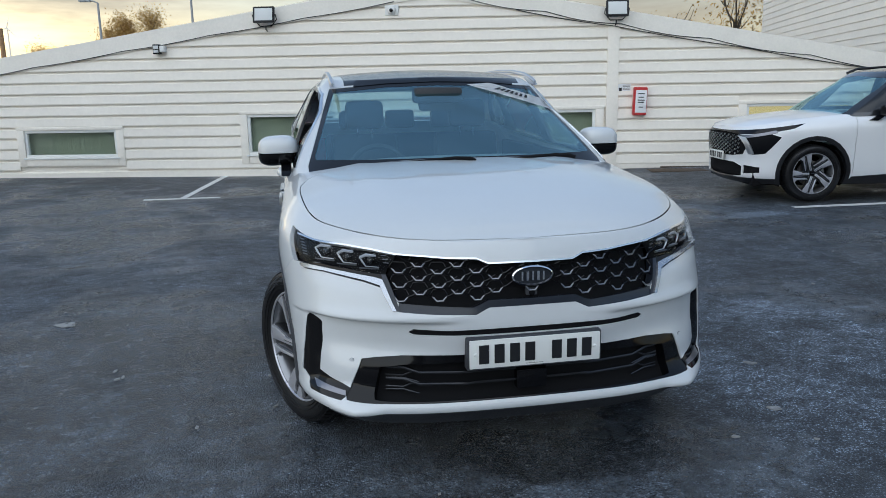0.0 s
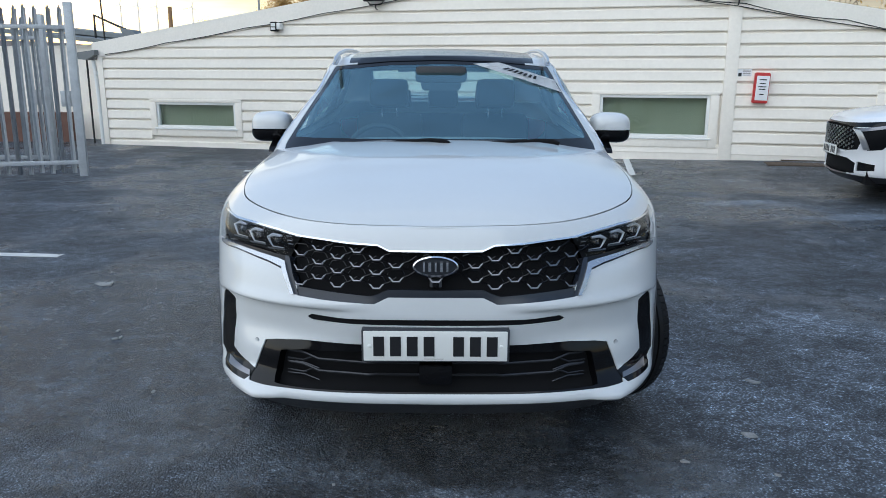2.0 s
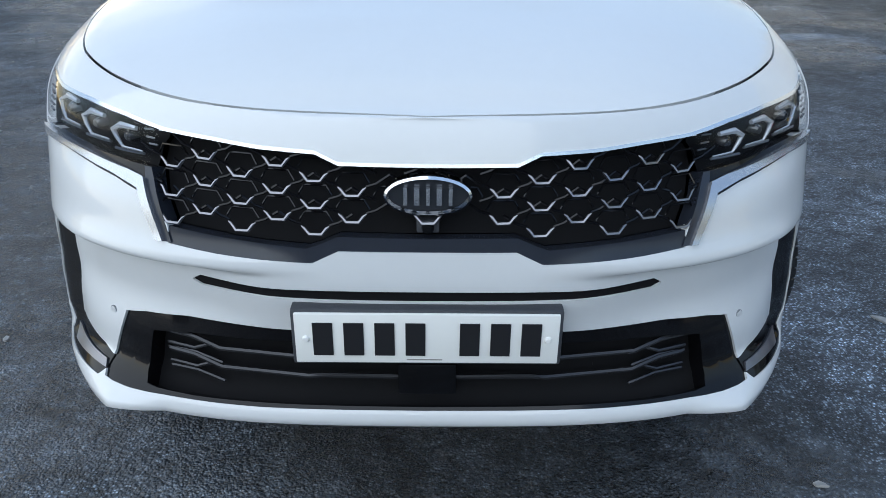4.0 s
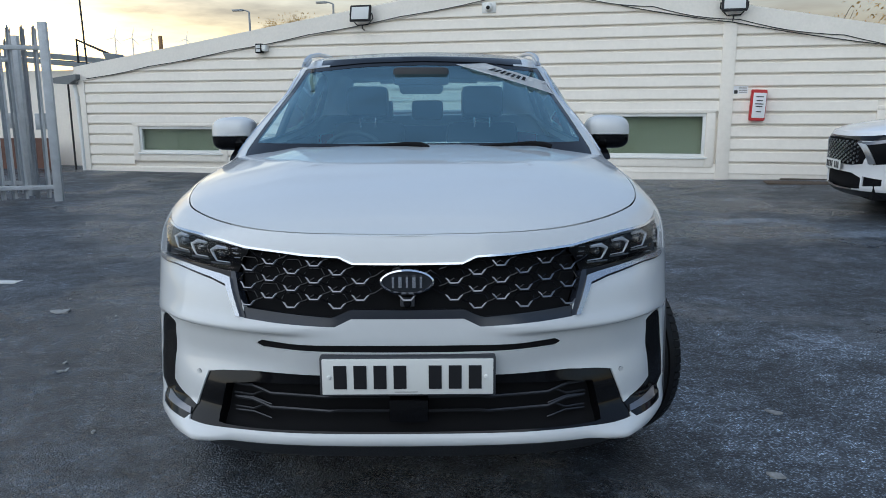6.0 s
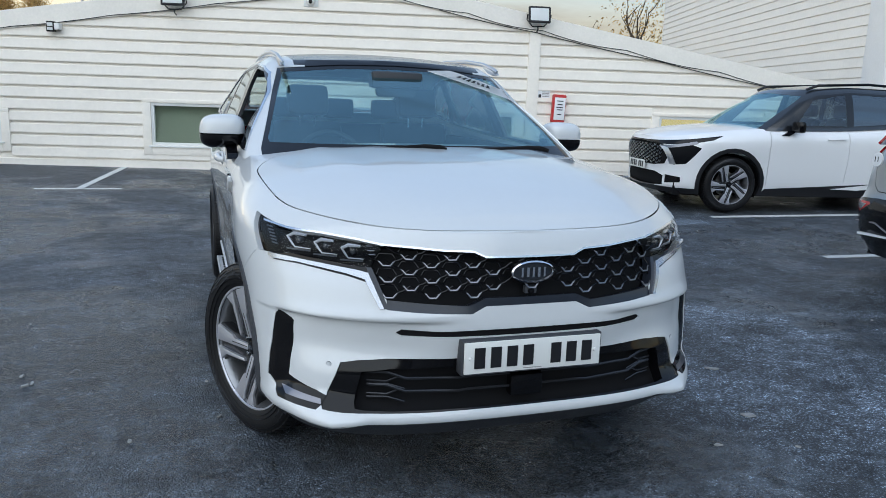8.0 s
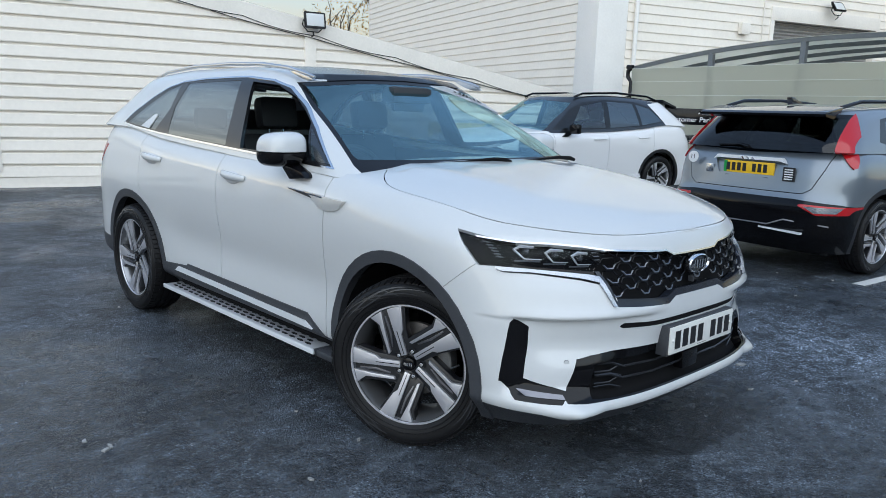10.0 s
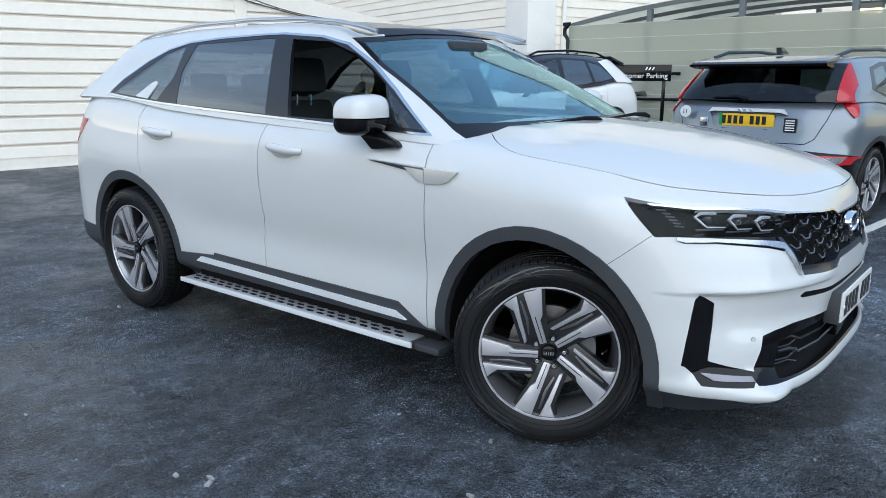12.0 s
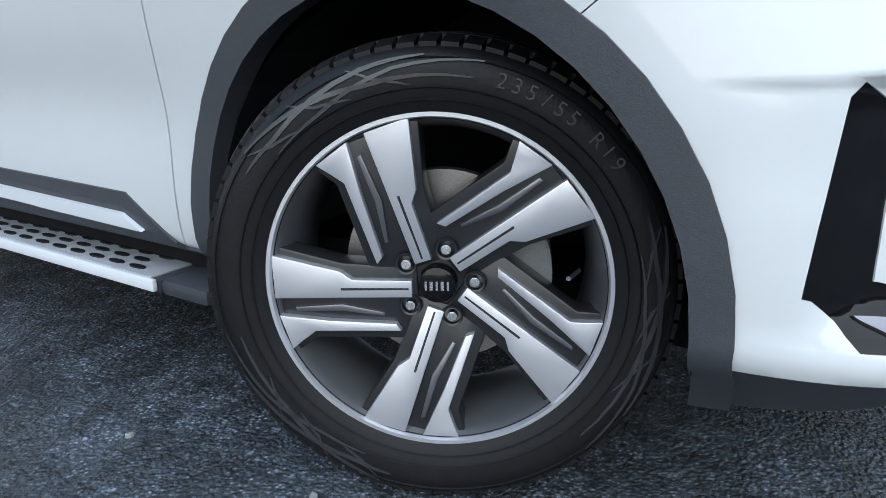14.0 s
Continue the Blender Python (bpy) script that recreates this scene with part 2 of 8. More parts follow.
SENSOR = mat("sensor_paint", (0.60, 0.61, 0.61), 0.4)
GLOSS_EDGE = mat("dark_satin_blade", (0.035, 0.036, 0.04), 0.25, metal=0.4)
SATIN_WARM = mat("satin_nickel", (0.74, 0.73, 0.70), 0.30, metal=0.45, coat=0.3)
STEP_ALU = mat("brushed_step", (0.66, 0.67, 0.69), 0.40, metal=0.55, vary=0.1, scale=20)
PAPER = mat("white_paper", (0.80, 0.80, 0.80), 0.7)
LINING = mat("pale_headlining", (0.30, 0.29, 0.27), 0.9)
RUBBER_GLOSS = mat("smooth_tyre_rubber", (0.036, 0.037, 0.04), 0.24)
BARREL = mat("rim_barrel", (0.30, 0.305, 0.315), 0.28, metal=0.8, coat=0.4)
FIN = mat("satin_dark_alloy", (0.22, 0.22, 0.24), 0.3, metal=0.9)
STEEL_DARK = mat("cast_hub", (0.10, 0.09, 0.085), 0.7, metal=0.4, vary=0.3, scale=25)
CALIPER = mat("cast_caliper", (0.20, 0.20, 0.20), 0.55, metal=0.4, vary=0.25, scale=30)
DRL = mat("running_light_lens", (0.46, 0.48, 0.52), 0.25, metal=0.8, coat=0.3)
DRL_TRIM = mat("lamp_hook_lens", (0.50, 0.52, 0.55), 0.25, metal=0.4, coat=0.5)
LAMP_GREY = mat("lamp_shelf", (0.14, 0.15, 0.17), 0.3, metal=0.6)
STRIP = mat("bright_silver_paint", (0.80, 0.82, 0.84), 0.3, metal=0.12, coat=0.3)
GREY_PAINT = mat("steel_grey_metallic", (0.21, 0.24, 0.27), 0.32, metal=0.55, coat=1.0, vary=0.05, scale=400)
BLACK_PAINT = mat("black_roof_paint", (0.012, 0.014, 0.018), 0.2, coat=1.0)
WHITE2 = mat("plain_white_paint", (0.80, 0.80, 0.80), 0.35, coat=1.0)
GALV = mat("galvanised_steel", (0.46, 0.48, 0.50), 0.5, metal=0.4, vary=0.2, scale=9)
CANOPY_STEEL = mat("grey_canopy_steel", (0.15, 0.165, 0.175), 0.45, metal=0.3, vary=0.1)
RED_BOX = mat("red_plastic", (0.50, 0.03, 0.03), 0.4, vary=0.08)
CABLE = mat("black_cable", (0.02, 0.02, 0.02), 0.6)
DRAIN = mat("rusty_iron", (0.10, 0.075, 0.055), 0.8, metal=0.3, vary=0.3, scale=12)
BARK = mat("bark", (0.09, 0.07, 0.05), 0.9, vary=0.3)
LEAF_GOLD = mat("autumn_leaf", (0.42, 0.25, 0.07), 0.7, vary=0.4, scale=3)
HILL = mat("far_hill", (0.20, 0.20, 0.22), 1.0, vary=0.15, scale=0.02)
ROOF_GREY = mat("grey_sheet_roof", (0.16, 0.18, 0.19), 0.6, vary=0.15)
BRICK = mat("dark_brick", (0.15, 0.08, 0.06), 0.85, vary=0.25, scale=6)
BLUE_PAINT = mat("blue_car_paint", (0.03, 0.06, 0.18), 0.25, coat=1.0)
CONCRETE = mat("pole_paint", (0.35, 0.36, 0.36), 0.6)


def glow_mat(name, color, strength):
    m = mat(name, color, 0.3)
    b = m.node_tree.nodes["Principled BSDF"]
    b.inputs["Emission Color"].default_value = (*color, 1)
    b.inputs["Emission Strength"].default_value = strength
    return m


FLOOD_GLASS = mat("floodlight_glass", (0.62, 0.63, 0.62), 0.25)
WARM_LAMP = glow_mat("warm_bulkhead", (1.0, 0.72, 0.35), 2.5)
# blind given its own glow, standing in for the lit room behind it
GLOW_BLIND = glow_mat("warm_glowing_blind", (0.80, 0.62, 0.32), 0.30)


def poly_mat():
    """Milky twin-wall plastic sheet: light scatters through."""
    m = bpy.data.materials.new("milky_sheet")
    m.use_nodes = True
    nt = m.node_tree
    nt.nodes.remove(nt.nodes["Principled BSDF"])
    tl, df, gl, tr, a, b, c = (nt.nodes.new(k) for k in ("ShaderNodeBsdfTranslucent", "ShaderNodeBsdfDiffuse", "ShaderNodeBsdfGlossy", "ShaderNodeBsdfTransparent", "ShaderNodeMixShader", "ShaderNodeMixShader", "ShaderNodeMixShader"))
    tl.inputs[0].default_value = (0.80, 0.80, 0.68, 1)
    df.inputs[0].default_value = (0.60, 0.62, 0.54, 1)
    gl.inputs["Roughness"].default_value = 0.25
    a.inputs[0].default_value, b.inputs[0].default_value, c.inputs[0].default_value = 0.40, 0.12, 0.20
    for x, y, z in ((tl, df, a), (a, gl, b), (b, tr, c)):
        nt.links.new(x.outputs[0], z.inputs[1])
        nt.links.new(y.outputs[0], z.inputs[2])
    nt.links.new(c.outputs[0], nt.nodes["Material Output"].inputs["Surface"])
    return m


POLY = poly_mat()

# ---- small builders ----
def mesh_object(name, bm, material, parent=None, label="", smooth=True):
    me = bpy.data.meshes.new(name)
    bm.to_mesh(me)
    bm.free()
    if smooth:
        for p in me.polygons:
            p.use_smooth = True
        me.set_sharp_from_angle(angle=radians(38))
    for m in material if isinstance(material, (list, tuple)) else [material]:
        me.materials.append(m)
    ob = new(name, me)
    ob.parent = parent
    if label:
        ob["label"] = label
    return ob


part = mesh_object


def thing(name, label, category, group="", kind="", at=None):
    ob = new(name)
    ob.empty_display_size = 0.1
    if at is not None:
        ob.matrix_world = at
    return tagged(ob, label, category, group, kind)


def add_box(bm, lo, hi, bevel=0.0, m=None, mi=0):
    """An axis-aligned box from corner to corner, with bevelled edges."""
    c = [(a + b) / 2 for a, b in zip(lo, hi)]
    s = [abs(b - a) for a, b in zip(lo, hi)]
    before = set(bm.faces)
    vs = bmesh.ops.create_cube(bm, size=1, matrix=Matrix.Translation(c) @ Matrix.Diagonal((*s, 1)))["verts"]
    if bevel:
        es = list({e for v in vs for e in v.link_edges})
        bmesh.ops.bevel(bm, geom=es, offset=bevel, segments=2, affect="EDGES", profile=0.6)
    fs = [f for f in bm.faces if f not in before]
    vv = list({v for f in fs for v in f.verts})
    for f in fs:
        f.material_index = mi
    if m is not None:
        bmesh.ops.transform(bm, matrix=m, verts=vv)
    return vv


def box(name, lo, hi, material, parent=None, bevel=0.0, label="", m=None):
    bm = bmesh.new()
    add_box(bm, lo, hi, bevel, m)
    return part(name, bm, material, parent, label)


def add_prism(bm, poly, axis, a, b, mi=0):
    """A polygon in the plane across an axis (0 x, 1 y, 2 z), drawn out from a to b along it."""
    def at(p, d):
        v = list(p)
        v.insert(axis, d)
        return v
    lo, hi = [bm.verts.new(at(p, a)) for p in poly], [bm.verts.new(at(p, b)) for p in poly]
    n = len(poly)
    fs = [bm.faces.new(lo[::-1]), bm.faces.new(hi)]
    for i in range(n):
        fs.append(bm.faces.new((lo[i], lo[(i + 1) % n], hi[(i + 1) % n], hi[i])))
    for f in fs:
        f.material_index = mi
    bmesh.ops.recalc_face_normals(bm, faces=fs)
    return lo + hi


def prism(name, poly, axis, a, b, material, parent=None, label="", bevel=0.0, m=None):
    bm = bmesh.new()
    add_prism(bm, poly, axis, a, b)
    if bevel:
        bmesh.ops.bevel(bm, geom=bm.edges[:], offset=bevel, segments=2, affect="EDGES", profile=0.6)
    if m is not None:
        bmesh.ops.transform(bm, matrix=m, verts=bm.verts[:])
    return part(name, bm, material, parent, label)


def add_tube(bm, pts, r, sides=8, cap=True):
    """A round bar along points; r is a radius or a list of radii."""
    pts = [Vector(p) for p in pts]
    rs = r if isinstance(r, (list, tuple)) else [r] * len(pts)
    rings, side = [], None
    for i, p in enumerate(pts):
        d = (pts[min(i + 1, len(pts) - 1)] - pts[max(i - 1, 0)]).normalized()
        if side is None:
            side = d.orthogonal().normalized()
        side = (side - d * side.dot(d)).normalized()
        up = d.cross(side)
        rings.append([bm.verts.new(p + rs[i] * (math.cos(a) * side + math.sin(a) * up)) for a in (2 * math.pi * k / sides for k in range(sides))])
    for a, b in zip(rings, rings[1:]):
        for k in range(sides):
            bm.faces.new((a[k], a[(k + 1) % sides], b[(k + 1) % sides], b[k]))
    if cap:
        bm.faces.new(rings[0][::-1])
        bm.faces.new(rings[-1])


def tube(name, pts, r, material, parent=None, sides=8, label=""):
    bm = bmesh.new()
    add_tube(bm, pts, r, sides)
    bmesh.ops.recalc_face_normals(bm, faces=bm.faces[:])
    return part(name, bm, material, parent, label)


def add_lathe(bm, prof, steps=48, axis=0, centre=(0, 0, 0), close=False, mi=0):
    """Turns (radius, along) pairs about an axis through centre."""
    rings = []
    for k in range(steps):
        a = 2 * math.pi * k / steps
        ring = []
        for r, d in prof:
            p = [r * math.cos(a), r * math.sin(a)]
            p.insert(axis, d)
            ring.append(bm.verts.new(Vector(p) + Vector(centre)))
        rings.append(ring)
    fs = []
    n = len(prof)
    for k in range(steps):
        a, b = rings[k], rings[(k + 1) % steps]
        for i in range(n if close else n - 1):
            j = (i + 1) % n
            fs.append(bm.faces.new((a[i], a[j], b[j], b[i])))
    for f in fs:
        f.material_index = mi
    bmesh.ops.recalc_face_normals(bm, faces=fs)
    return [v for r in rings for v in r]


def lathe(name, prof, material, parent=None, steps=48, axis=0, centre=(0, 0, 0), close=False, label="", m=None):
    bm = bmesh.new()
    add_lathe(bm, prof, steps, axis, centre, close)
    bmesh.ops.remove_doubles(bm, verts=bm.verts[:], dist=1e-5)
    if m is not None:
        bmesh.ops.transform(bm, matrix=m, verts=bm.verts[:])
    return part(name, bm, material, parent, label)


def text(name, body, size, m, material, parent=None, depth=0.002, width=None, label=""):
    """Lettering as a mesh, centred on the pose m, facing its +z; width squeezes or stretches it."""
    cu = bpy.data.curves.new(name, "FONT")
    cu.body, cu.size, cu.extrude = body, size, depth
    cu.align_x, cu.align_y = "CENTER", "CENTER"
    tmp = bpy.data.objects.new(name, cu)
    me = bpy.data.meshes.new_from_object(tmp)
    bpy.data.objects.remove(tmp)
    if width:
        xs = [v.co.x for v in me.vertices]
        k = width / (max(xs) - min(xs))
        me.transform(Matrix.Diagonal((k, 1, 1, 1)))
    me.name = name
    me.transform(m)
    me.materials.clear()
    me.materials.append(material)
    ob = new(name, me)
    ob.parent = parent
    if label:
        ob["label"] = label
    return ob


def smooth(a, b, t):
    t = min(1.0, max(0.0, (t - a) / (b - a)))
    return t * t * (3 - 2 * t)


def curve(pairs, t):
    """A smooth line (monotone cubic) through (t, value) pairs."""
    n = len(pairs)
    if t <= pairs[0][0]:
        return pairs[0][1]
    if t >= pairs[-1][0]:
        return pairs[-1][1]
    sl = [(pairs[i + 1][1] - pairs[i][1]) / (pairs[i + 1][0] - pairs[i][0]) for i in range(n - 1)]
    def tangent(i):
        if i == 0:
            return sl[0]
        if i == n - 1:
            return sl[-1]
        a, b = sl[i - 1], sl[i]
        return 0.0 if a * b <= 0 else 2 * a * b / (a + b)
    for i in range(n - 1):
        if t <= pairs[i + 1][0]:
            h = pairs[i + 1][0] - pairs[i][0]
            u = (t - pairs[i][0]) / h
            p0, p1, m0, m1 = pairs[i][1], pairs[i + 1][1], tangent(i) * h, tangent(i + 1) * h
            return (2 * u**3 - 3 * u**2 + 1) * p0 + (u**3 - 2 * u**2 + u) * m0 + (3 * u**2 - 2 * u**3) * p1 + (u**3 - u**2) * m1


def ground_z(x, y):
    """The yard falls a little from the buildings."""
    return 0.022 * max(0.0, min(x, 14) - 1.1) + 0.012 * max(0.0, min(y, 14) - 4.3)

# ---- car body shell, cut into its panels ----
class Shell:
    """The skin of a car with its nose towards -y: a wall of stacked outlines (belt), a bonnet, a greenhouse and a roof.
    cut() divides it along polygons seen from the side or the front, so that every panel follows the same smooth skin."""

    BELT, BONNET, HOUSE, ROOF = 0, 1, 2, 3

    def __init__(self, spec, ns=110, nk=34):
        self.p = spec
        self.bm = bmesh.new()
        self.zone = self.bm.faces.layers.int.new("zone")
        self.next = 10
        self.cat_side = {}
        self._belt(ns, nk)
        self._house(ns, 22)
        bmesh.ops.remove_doubles(self.bm, verts=self.bm.verts[:], dist=1e-4)
        bmesh.ops.recalc_face_normals(self.bm, faces=self.bm.faces[:])
        if sum(f.normal.z for f in self.bm.faces if f[self.zone] == self.ROOF) < 0:
            bmesh.ops.reverse_faces(self.bm, faces=self.bm.faces[:])

    def outline(self, s, w, front, rear, lf, lr, nf, nr):
        """A point of the half outline, s from 0 (front middle) to 1 (rear middle)."""
        if s < 0.4:
            a = s / 0.4 * math.pi / 2
            return w * math.sin(a) ** (2 / nf), front + lf * (1 - math.cos(a) ** (2 / nf))
        if s > 0.7:
            a = (1 - s) / 0.3 * math.pi / 2
            return w * math.sin(a) ** (2 / nr), rear - lr * (1 - math.cos(a) ** (2 / nr))
        u = (s - 0.4) / 0.3
        return w, (front + lf) * (1 - u) + (rear - lr) * u

    def belt_point(self, s, k):
        p = self.p
        # the top edge first, for its height
        for _ in range(3):
            z = p.bottom + k * (self._top - p.bottom) if _ else p.bottom + k * 0.8
            x, y = self.outline(s, p.width(z), p.front(z), p.rear(z), p.lf(z), p.lr(z), p.nf(z), p.nr(z))
            self._top = p.top(x, y)
        x += p.swell(x, y, z) * smooth(0.2, 0.9, x / p.width(z))
        y += p.nose(x, y, z)
        t = max(0.0, (z - self._top + p.roll) / p.roll)
        x *= 1 - (p.roll_in(y) if callable(p.roll_in) else p.roll_in) * t**2.2
        return x, y, z

    def _grid(self, rows, zone):
        bm = self.bm
        vs = [[bm.verts.new(c) for c in r] for r in rows]
        for a, b in zip(vs, vs[1:]):
            for i in range(len(a) - 1):
                q = [a[i], a[i + 1], b[i + 1], b[i]]
                f = bm.faces.new(q)
                f[self.zone] = zone

    def _belt(self, ns, nk):
        p, rows = self.p, []
        self._top = 1.0
        levels = sorted([1 - (1 - j / nk) ** 1.15 for j in range(nk + 1)] + list(p.fine))
        for k in levels:
            half = [self.belt_point(i / ns, k) for i in range(ns + 1)]
            rows.append([(-x, y, z) for x, y, z in half[::-1]] + [(x, y, z) for x, y, z in half[1:]])
        self._grid(rows, self.BELT)
        half = [self.belt_point(i / ns, 1.0) for i in range(ns + 1)]
        half = [h for h in half if h[1] < p.cowl_end]
        rows = []
        for x, y, z in half:
            hc = max(z, curve(p.bonnet, y))
            row = []
            for q in range(-14, 15):
                v = q / 14
                v = math.copysign(abs(v) ** 0.8, v)
                row.append((x * v, y, z + (hc - z) * (1 - abs(v) ** p.bonnet_pow) + p.crease(x * v, y)))
            rows.append(row)
        self._grid(rows, self.BONNET)

    def house_point(self, s, k):
        p = self.p
        w = curve(p.house_w, k)
        x, y = self.outline(s, w, curve(p.screen, k), curve(p.tail, k), p.house_lf, p.house_lr, p.house_nf, p.house_nr)
        zb, zt = p.house_base(x, y), p.roof(x, y)
        return x, y, zb + (zt - zb) * k

    def _house(self, ns, nk):
        rows = []
        for j in range(nk + 1):
            half = [self.house_point(i / ns, j / nk) for i in range(ns + 1)]
            rows.append([(-x, y, z) for x, y, z in half[::-1]] + [(x, y, z) for x, y, z in half[1:]])
        self._grid(rows, self.HOUSE)
        rows = []
        for i in range(ns + 1):
            x, y, z = self.house_point(i / ns, 1.0)
            rows.append([(x * q / 12, y, self.p.roof(x * q / 12, y)) for q in range(-12, 13)])
        self._grid(rows, self.ROOF)

    def cut(self, poly, axis, zones=(0,), side=0, near=None, into=None, rear=False):
        """Cuts out the convex polygon (pairs across axis 0: (y, z), axis 1: (x, z), axis 2: (x, y)); side -1 or 1 takes one half of the car.
        Returns the new zone of what lies inside."""
        if into is None:
            into = self.next
            self.next += 1
        o = [0, 1, 2]
        o.remove(axis)
        area = sum(a[0] * b[1] - b[0] * a[1] for a, b in zip(poly, poly[1:] + poly[:1]))
        if area < 0:
            poly = poly[::-1]
        lo, hi = [min(p[i] for p in poly) for i in (0, 1)], [max(p[i] for p in poly) for i in (0, 1)]
        z = self.zone
        faces = []
        for f in self.bm.faces:
            if f[z] not in zones:
                continue
            c = f.calc_center_median()
            if side and c.x * side < -1e-4:
                continue
            if near and not near(c):
                continue
            if axis == 1 and (f.normal.y if not rear else -f.normal.y) > 0.15:
                continue
            if max(v.co[o[0]] for v in f.verts) < lo[0] or min(v.co[o[0]] for v in f.verts) > hi[0]:
                continue
            if max(v.co[o[1]] for v in f.verts) < lo[1] or min(v.co[o[1]] for v in f.verts) > hi[1]:
                continue
            faces.append(f)
        n = len(poly)
        for i in range(n):
            if not faces:
                break
            a, b = poly[i], poly[(i + 1) % n]
            d = (b[0] - a[0], b[1] - a[1])
            no, co = [0, 0, 0], [0, 0, 0]
            no[o[0]], no[o[1]] = d[1], -d[0]
            co[o[0]], co[o[1]] = a
            no = Vector(no).normalized()
            geom = list({e for f in faces for e in (*f.verts, *f.edges)}) + faces
            out = bmesh.ops.bisect_plane(self.bm, geom=geom, dist=1e-5, plane_co=co, plane_no=no)["geom"]
            allf = {g for g in out if isinstance(g, bmesh.types.BMFace)} | {f for f in faces if f.is_valid}
            faces = [f for f in allf if f.is_valid and (f.calc_center_median() - Vector(co)).dot(no) < 0]
        for f in faces:
            f[z] = into
        return into

    def both(self, poly, axis, zones=(0,), **kw):
        """The same cut on either side of the car."""
        a = self.cut(poly, axis, zones, side=-1, **kw)
        m = poly if axis == 0 else [(-p[0], p[1]) for p in poly]
        b = self.cut(m, axis, zones, side=1, **kw)
        return a, b

    def line(self, pts, axis, width, zones, side=0, into=None, near=None, rear=False):
        """A narrow gap along a line of points."""
        for a, b in zip(pts, pts[1:]):
            d = Vector((b[0] - a[0], b[1] - a[1]))
            e = d.normalized()
            n = Vector((-e.y, e.x)) * width / 2
            e = e * width * 0.3
            A, B = Vector(a) - e, Vector(b) + e
            into = self.cut([tuple(A - n), tuple(B - n), tuple(B + n), tuple(A + n)], axis, zones, side=side, into=into, near=near, rear=rear)
        return into

    def finish(self):
        self.bm.normal_update()
        self.bm.verts.index_update()
        self.norm = {v: v.normal.copy() for v in self.bm.verts}

    def take(self, name, zones, material, parent, label="", out=0.0, rim=0.012, push=None, smooth_shade=True):
        """One panel as a mesh: moved out along the skin, with a folded edge of the given depth. push moves it bodily."""
        if isinstance(zones, int):
            zones = (zones,)
        zones = set(zones)
        fs = [f for f in self.bm.faces if f[self.zone] in zones]
        if not fs:
            return None
        idx, co, no = {}, [], []
        faces = []
        count = {}
        for f in fs:
            q = []
            for v in f.verts:
                if v not in idx:
                    idx[v] = len(co)
                    c = v.co + self.norm[v] * out
                    if push is not None:
                        c = c + Vector(push)
                    co.append(c)
                    no.append(self.norm[v])
                q.append(idx[v])
            faces.append(q)
            for a, b in zip(q, q[1:] + q[:1]):
                count[(a, b)] = count.get((a, b), 0) + 1
        nf = len(faces)
        if rim:
            inner = {}
            for a, b in list(count):
                if (b, a) in count:
                    continue
                for v in (a, b):
                    if v not in inner:
                        inner[v] = (len(co), len(co) + 1)
                        co += [co[v].copy(), co[v] - no[v] * rim]
                        no += [no[v], no[v]]
                faces.append([inner[a][0], inner[a][1], inner[b][1], inner[b][0]])
        me = bpy.data.meshes.new(name)
        me.from_pydata([tuple(c) for c in co], [], faces)
        me.update()
        for i, p in enumerate(me.polygons):
            p.use_smooth = i < nf and smooth_shade
        if smooth_shade:
            main = set(range(nf))
            nl = [(0, 0, 0)] * len(me.loops)
            for i, p in enumerate(me.polygons):
                for li in p.loop_indices:
                    n = no[me.loops[li].vertex_index] if i in main else p.normal
                    nl[li] = tuple(n)
            me.normals_split_custom_set(nl)
        me.materials.append(material)
        ob = new(name, me)
        ob.parent = parent
        if label:
            ob["label"] = label
        return ob

# ---- ground ----
def build_ground():
    bm = bmesh.new()
    ticks = [-400, -150, -60, -25, -14] + [v * 0.5 for v in range(-20, 31)] + [18, 25, 60, 150, 400]
    grid = [[bm.verts.new((x, y, ground_z(x, y))) for x in ticks] for y in ticks]
    for a, b in zip(grid, grid[1:]):
        for i in range(len(ticks) - 1):
            bm.faces.new((a[i], a[i + 1], b[i + 1], b[i]))
    return tagged(part("ground", bm, ASPHALT), "worn dark grey asphalt yard with damp patches", "ground", kind="structure")


build_ground()


def painted_line(a, b, width, label="worn white painted parking line on asphalt"):
    """A thin, slightly ragged strip of paint lying on the asphalt."""
    a, b = Vector(a), Vector(b)
    d = b - a
    n = max(2, int(d.length / 0.15))
    side = Vector((-d.y, d.x)).normalized() * width / 2
    bm = bmesh.new()
    rows = []
    for i in range(n + 1):
        c = a + d * i / n
        row = []
        for k in (-1, 1):
            q = c + side * k * (1 + random.uniform(-0.10, 0.06))
            z = ground_z(q.x, q.y)
            row.append((bm.verts.new((q.x, q.y, z + 0.005)), bm.verts.new((q.x, q.y, z))))
        rows.append(row)
    for p, q in zip(rows, rows[1:]):
        bm.faces.new((p[0][0], p[1][0], q[1][0], q[0][0]))
        bm.faces.new((p[0][1], p[0][0], q[0][0], q[0][1]))
        bm.faces.new((p[1][0], p[1][1], q[1][1], q[1][0]))
    bmesh.ops.recalc_face_normals(bm, faces=bm.faces[:])
    return tagged(part("parking_line", bm, LINE_PAINT, smooth=False), label, "parking line", "parking lines", "structure")


for a, b in (((-3.25, 3.66), (-6.5, 3.9)), ((-3.1, 9.03), (-2.0, 8.98)), ((-2.55, 9.0), (-2.1, 12.2)), ((3.2, 11.0), (2.75, 8.5)),
             ((5.0, 5.44), (9.6, 4.75)), ((4.55, 3.2), (9.8, 2.45)), ((4.1, 0.7), (9.8, -0.1))):
    painted_line(a, b, 0.1)

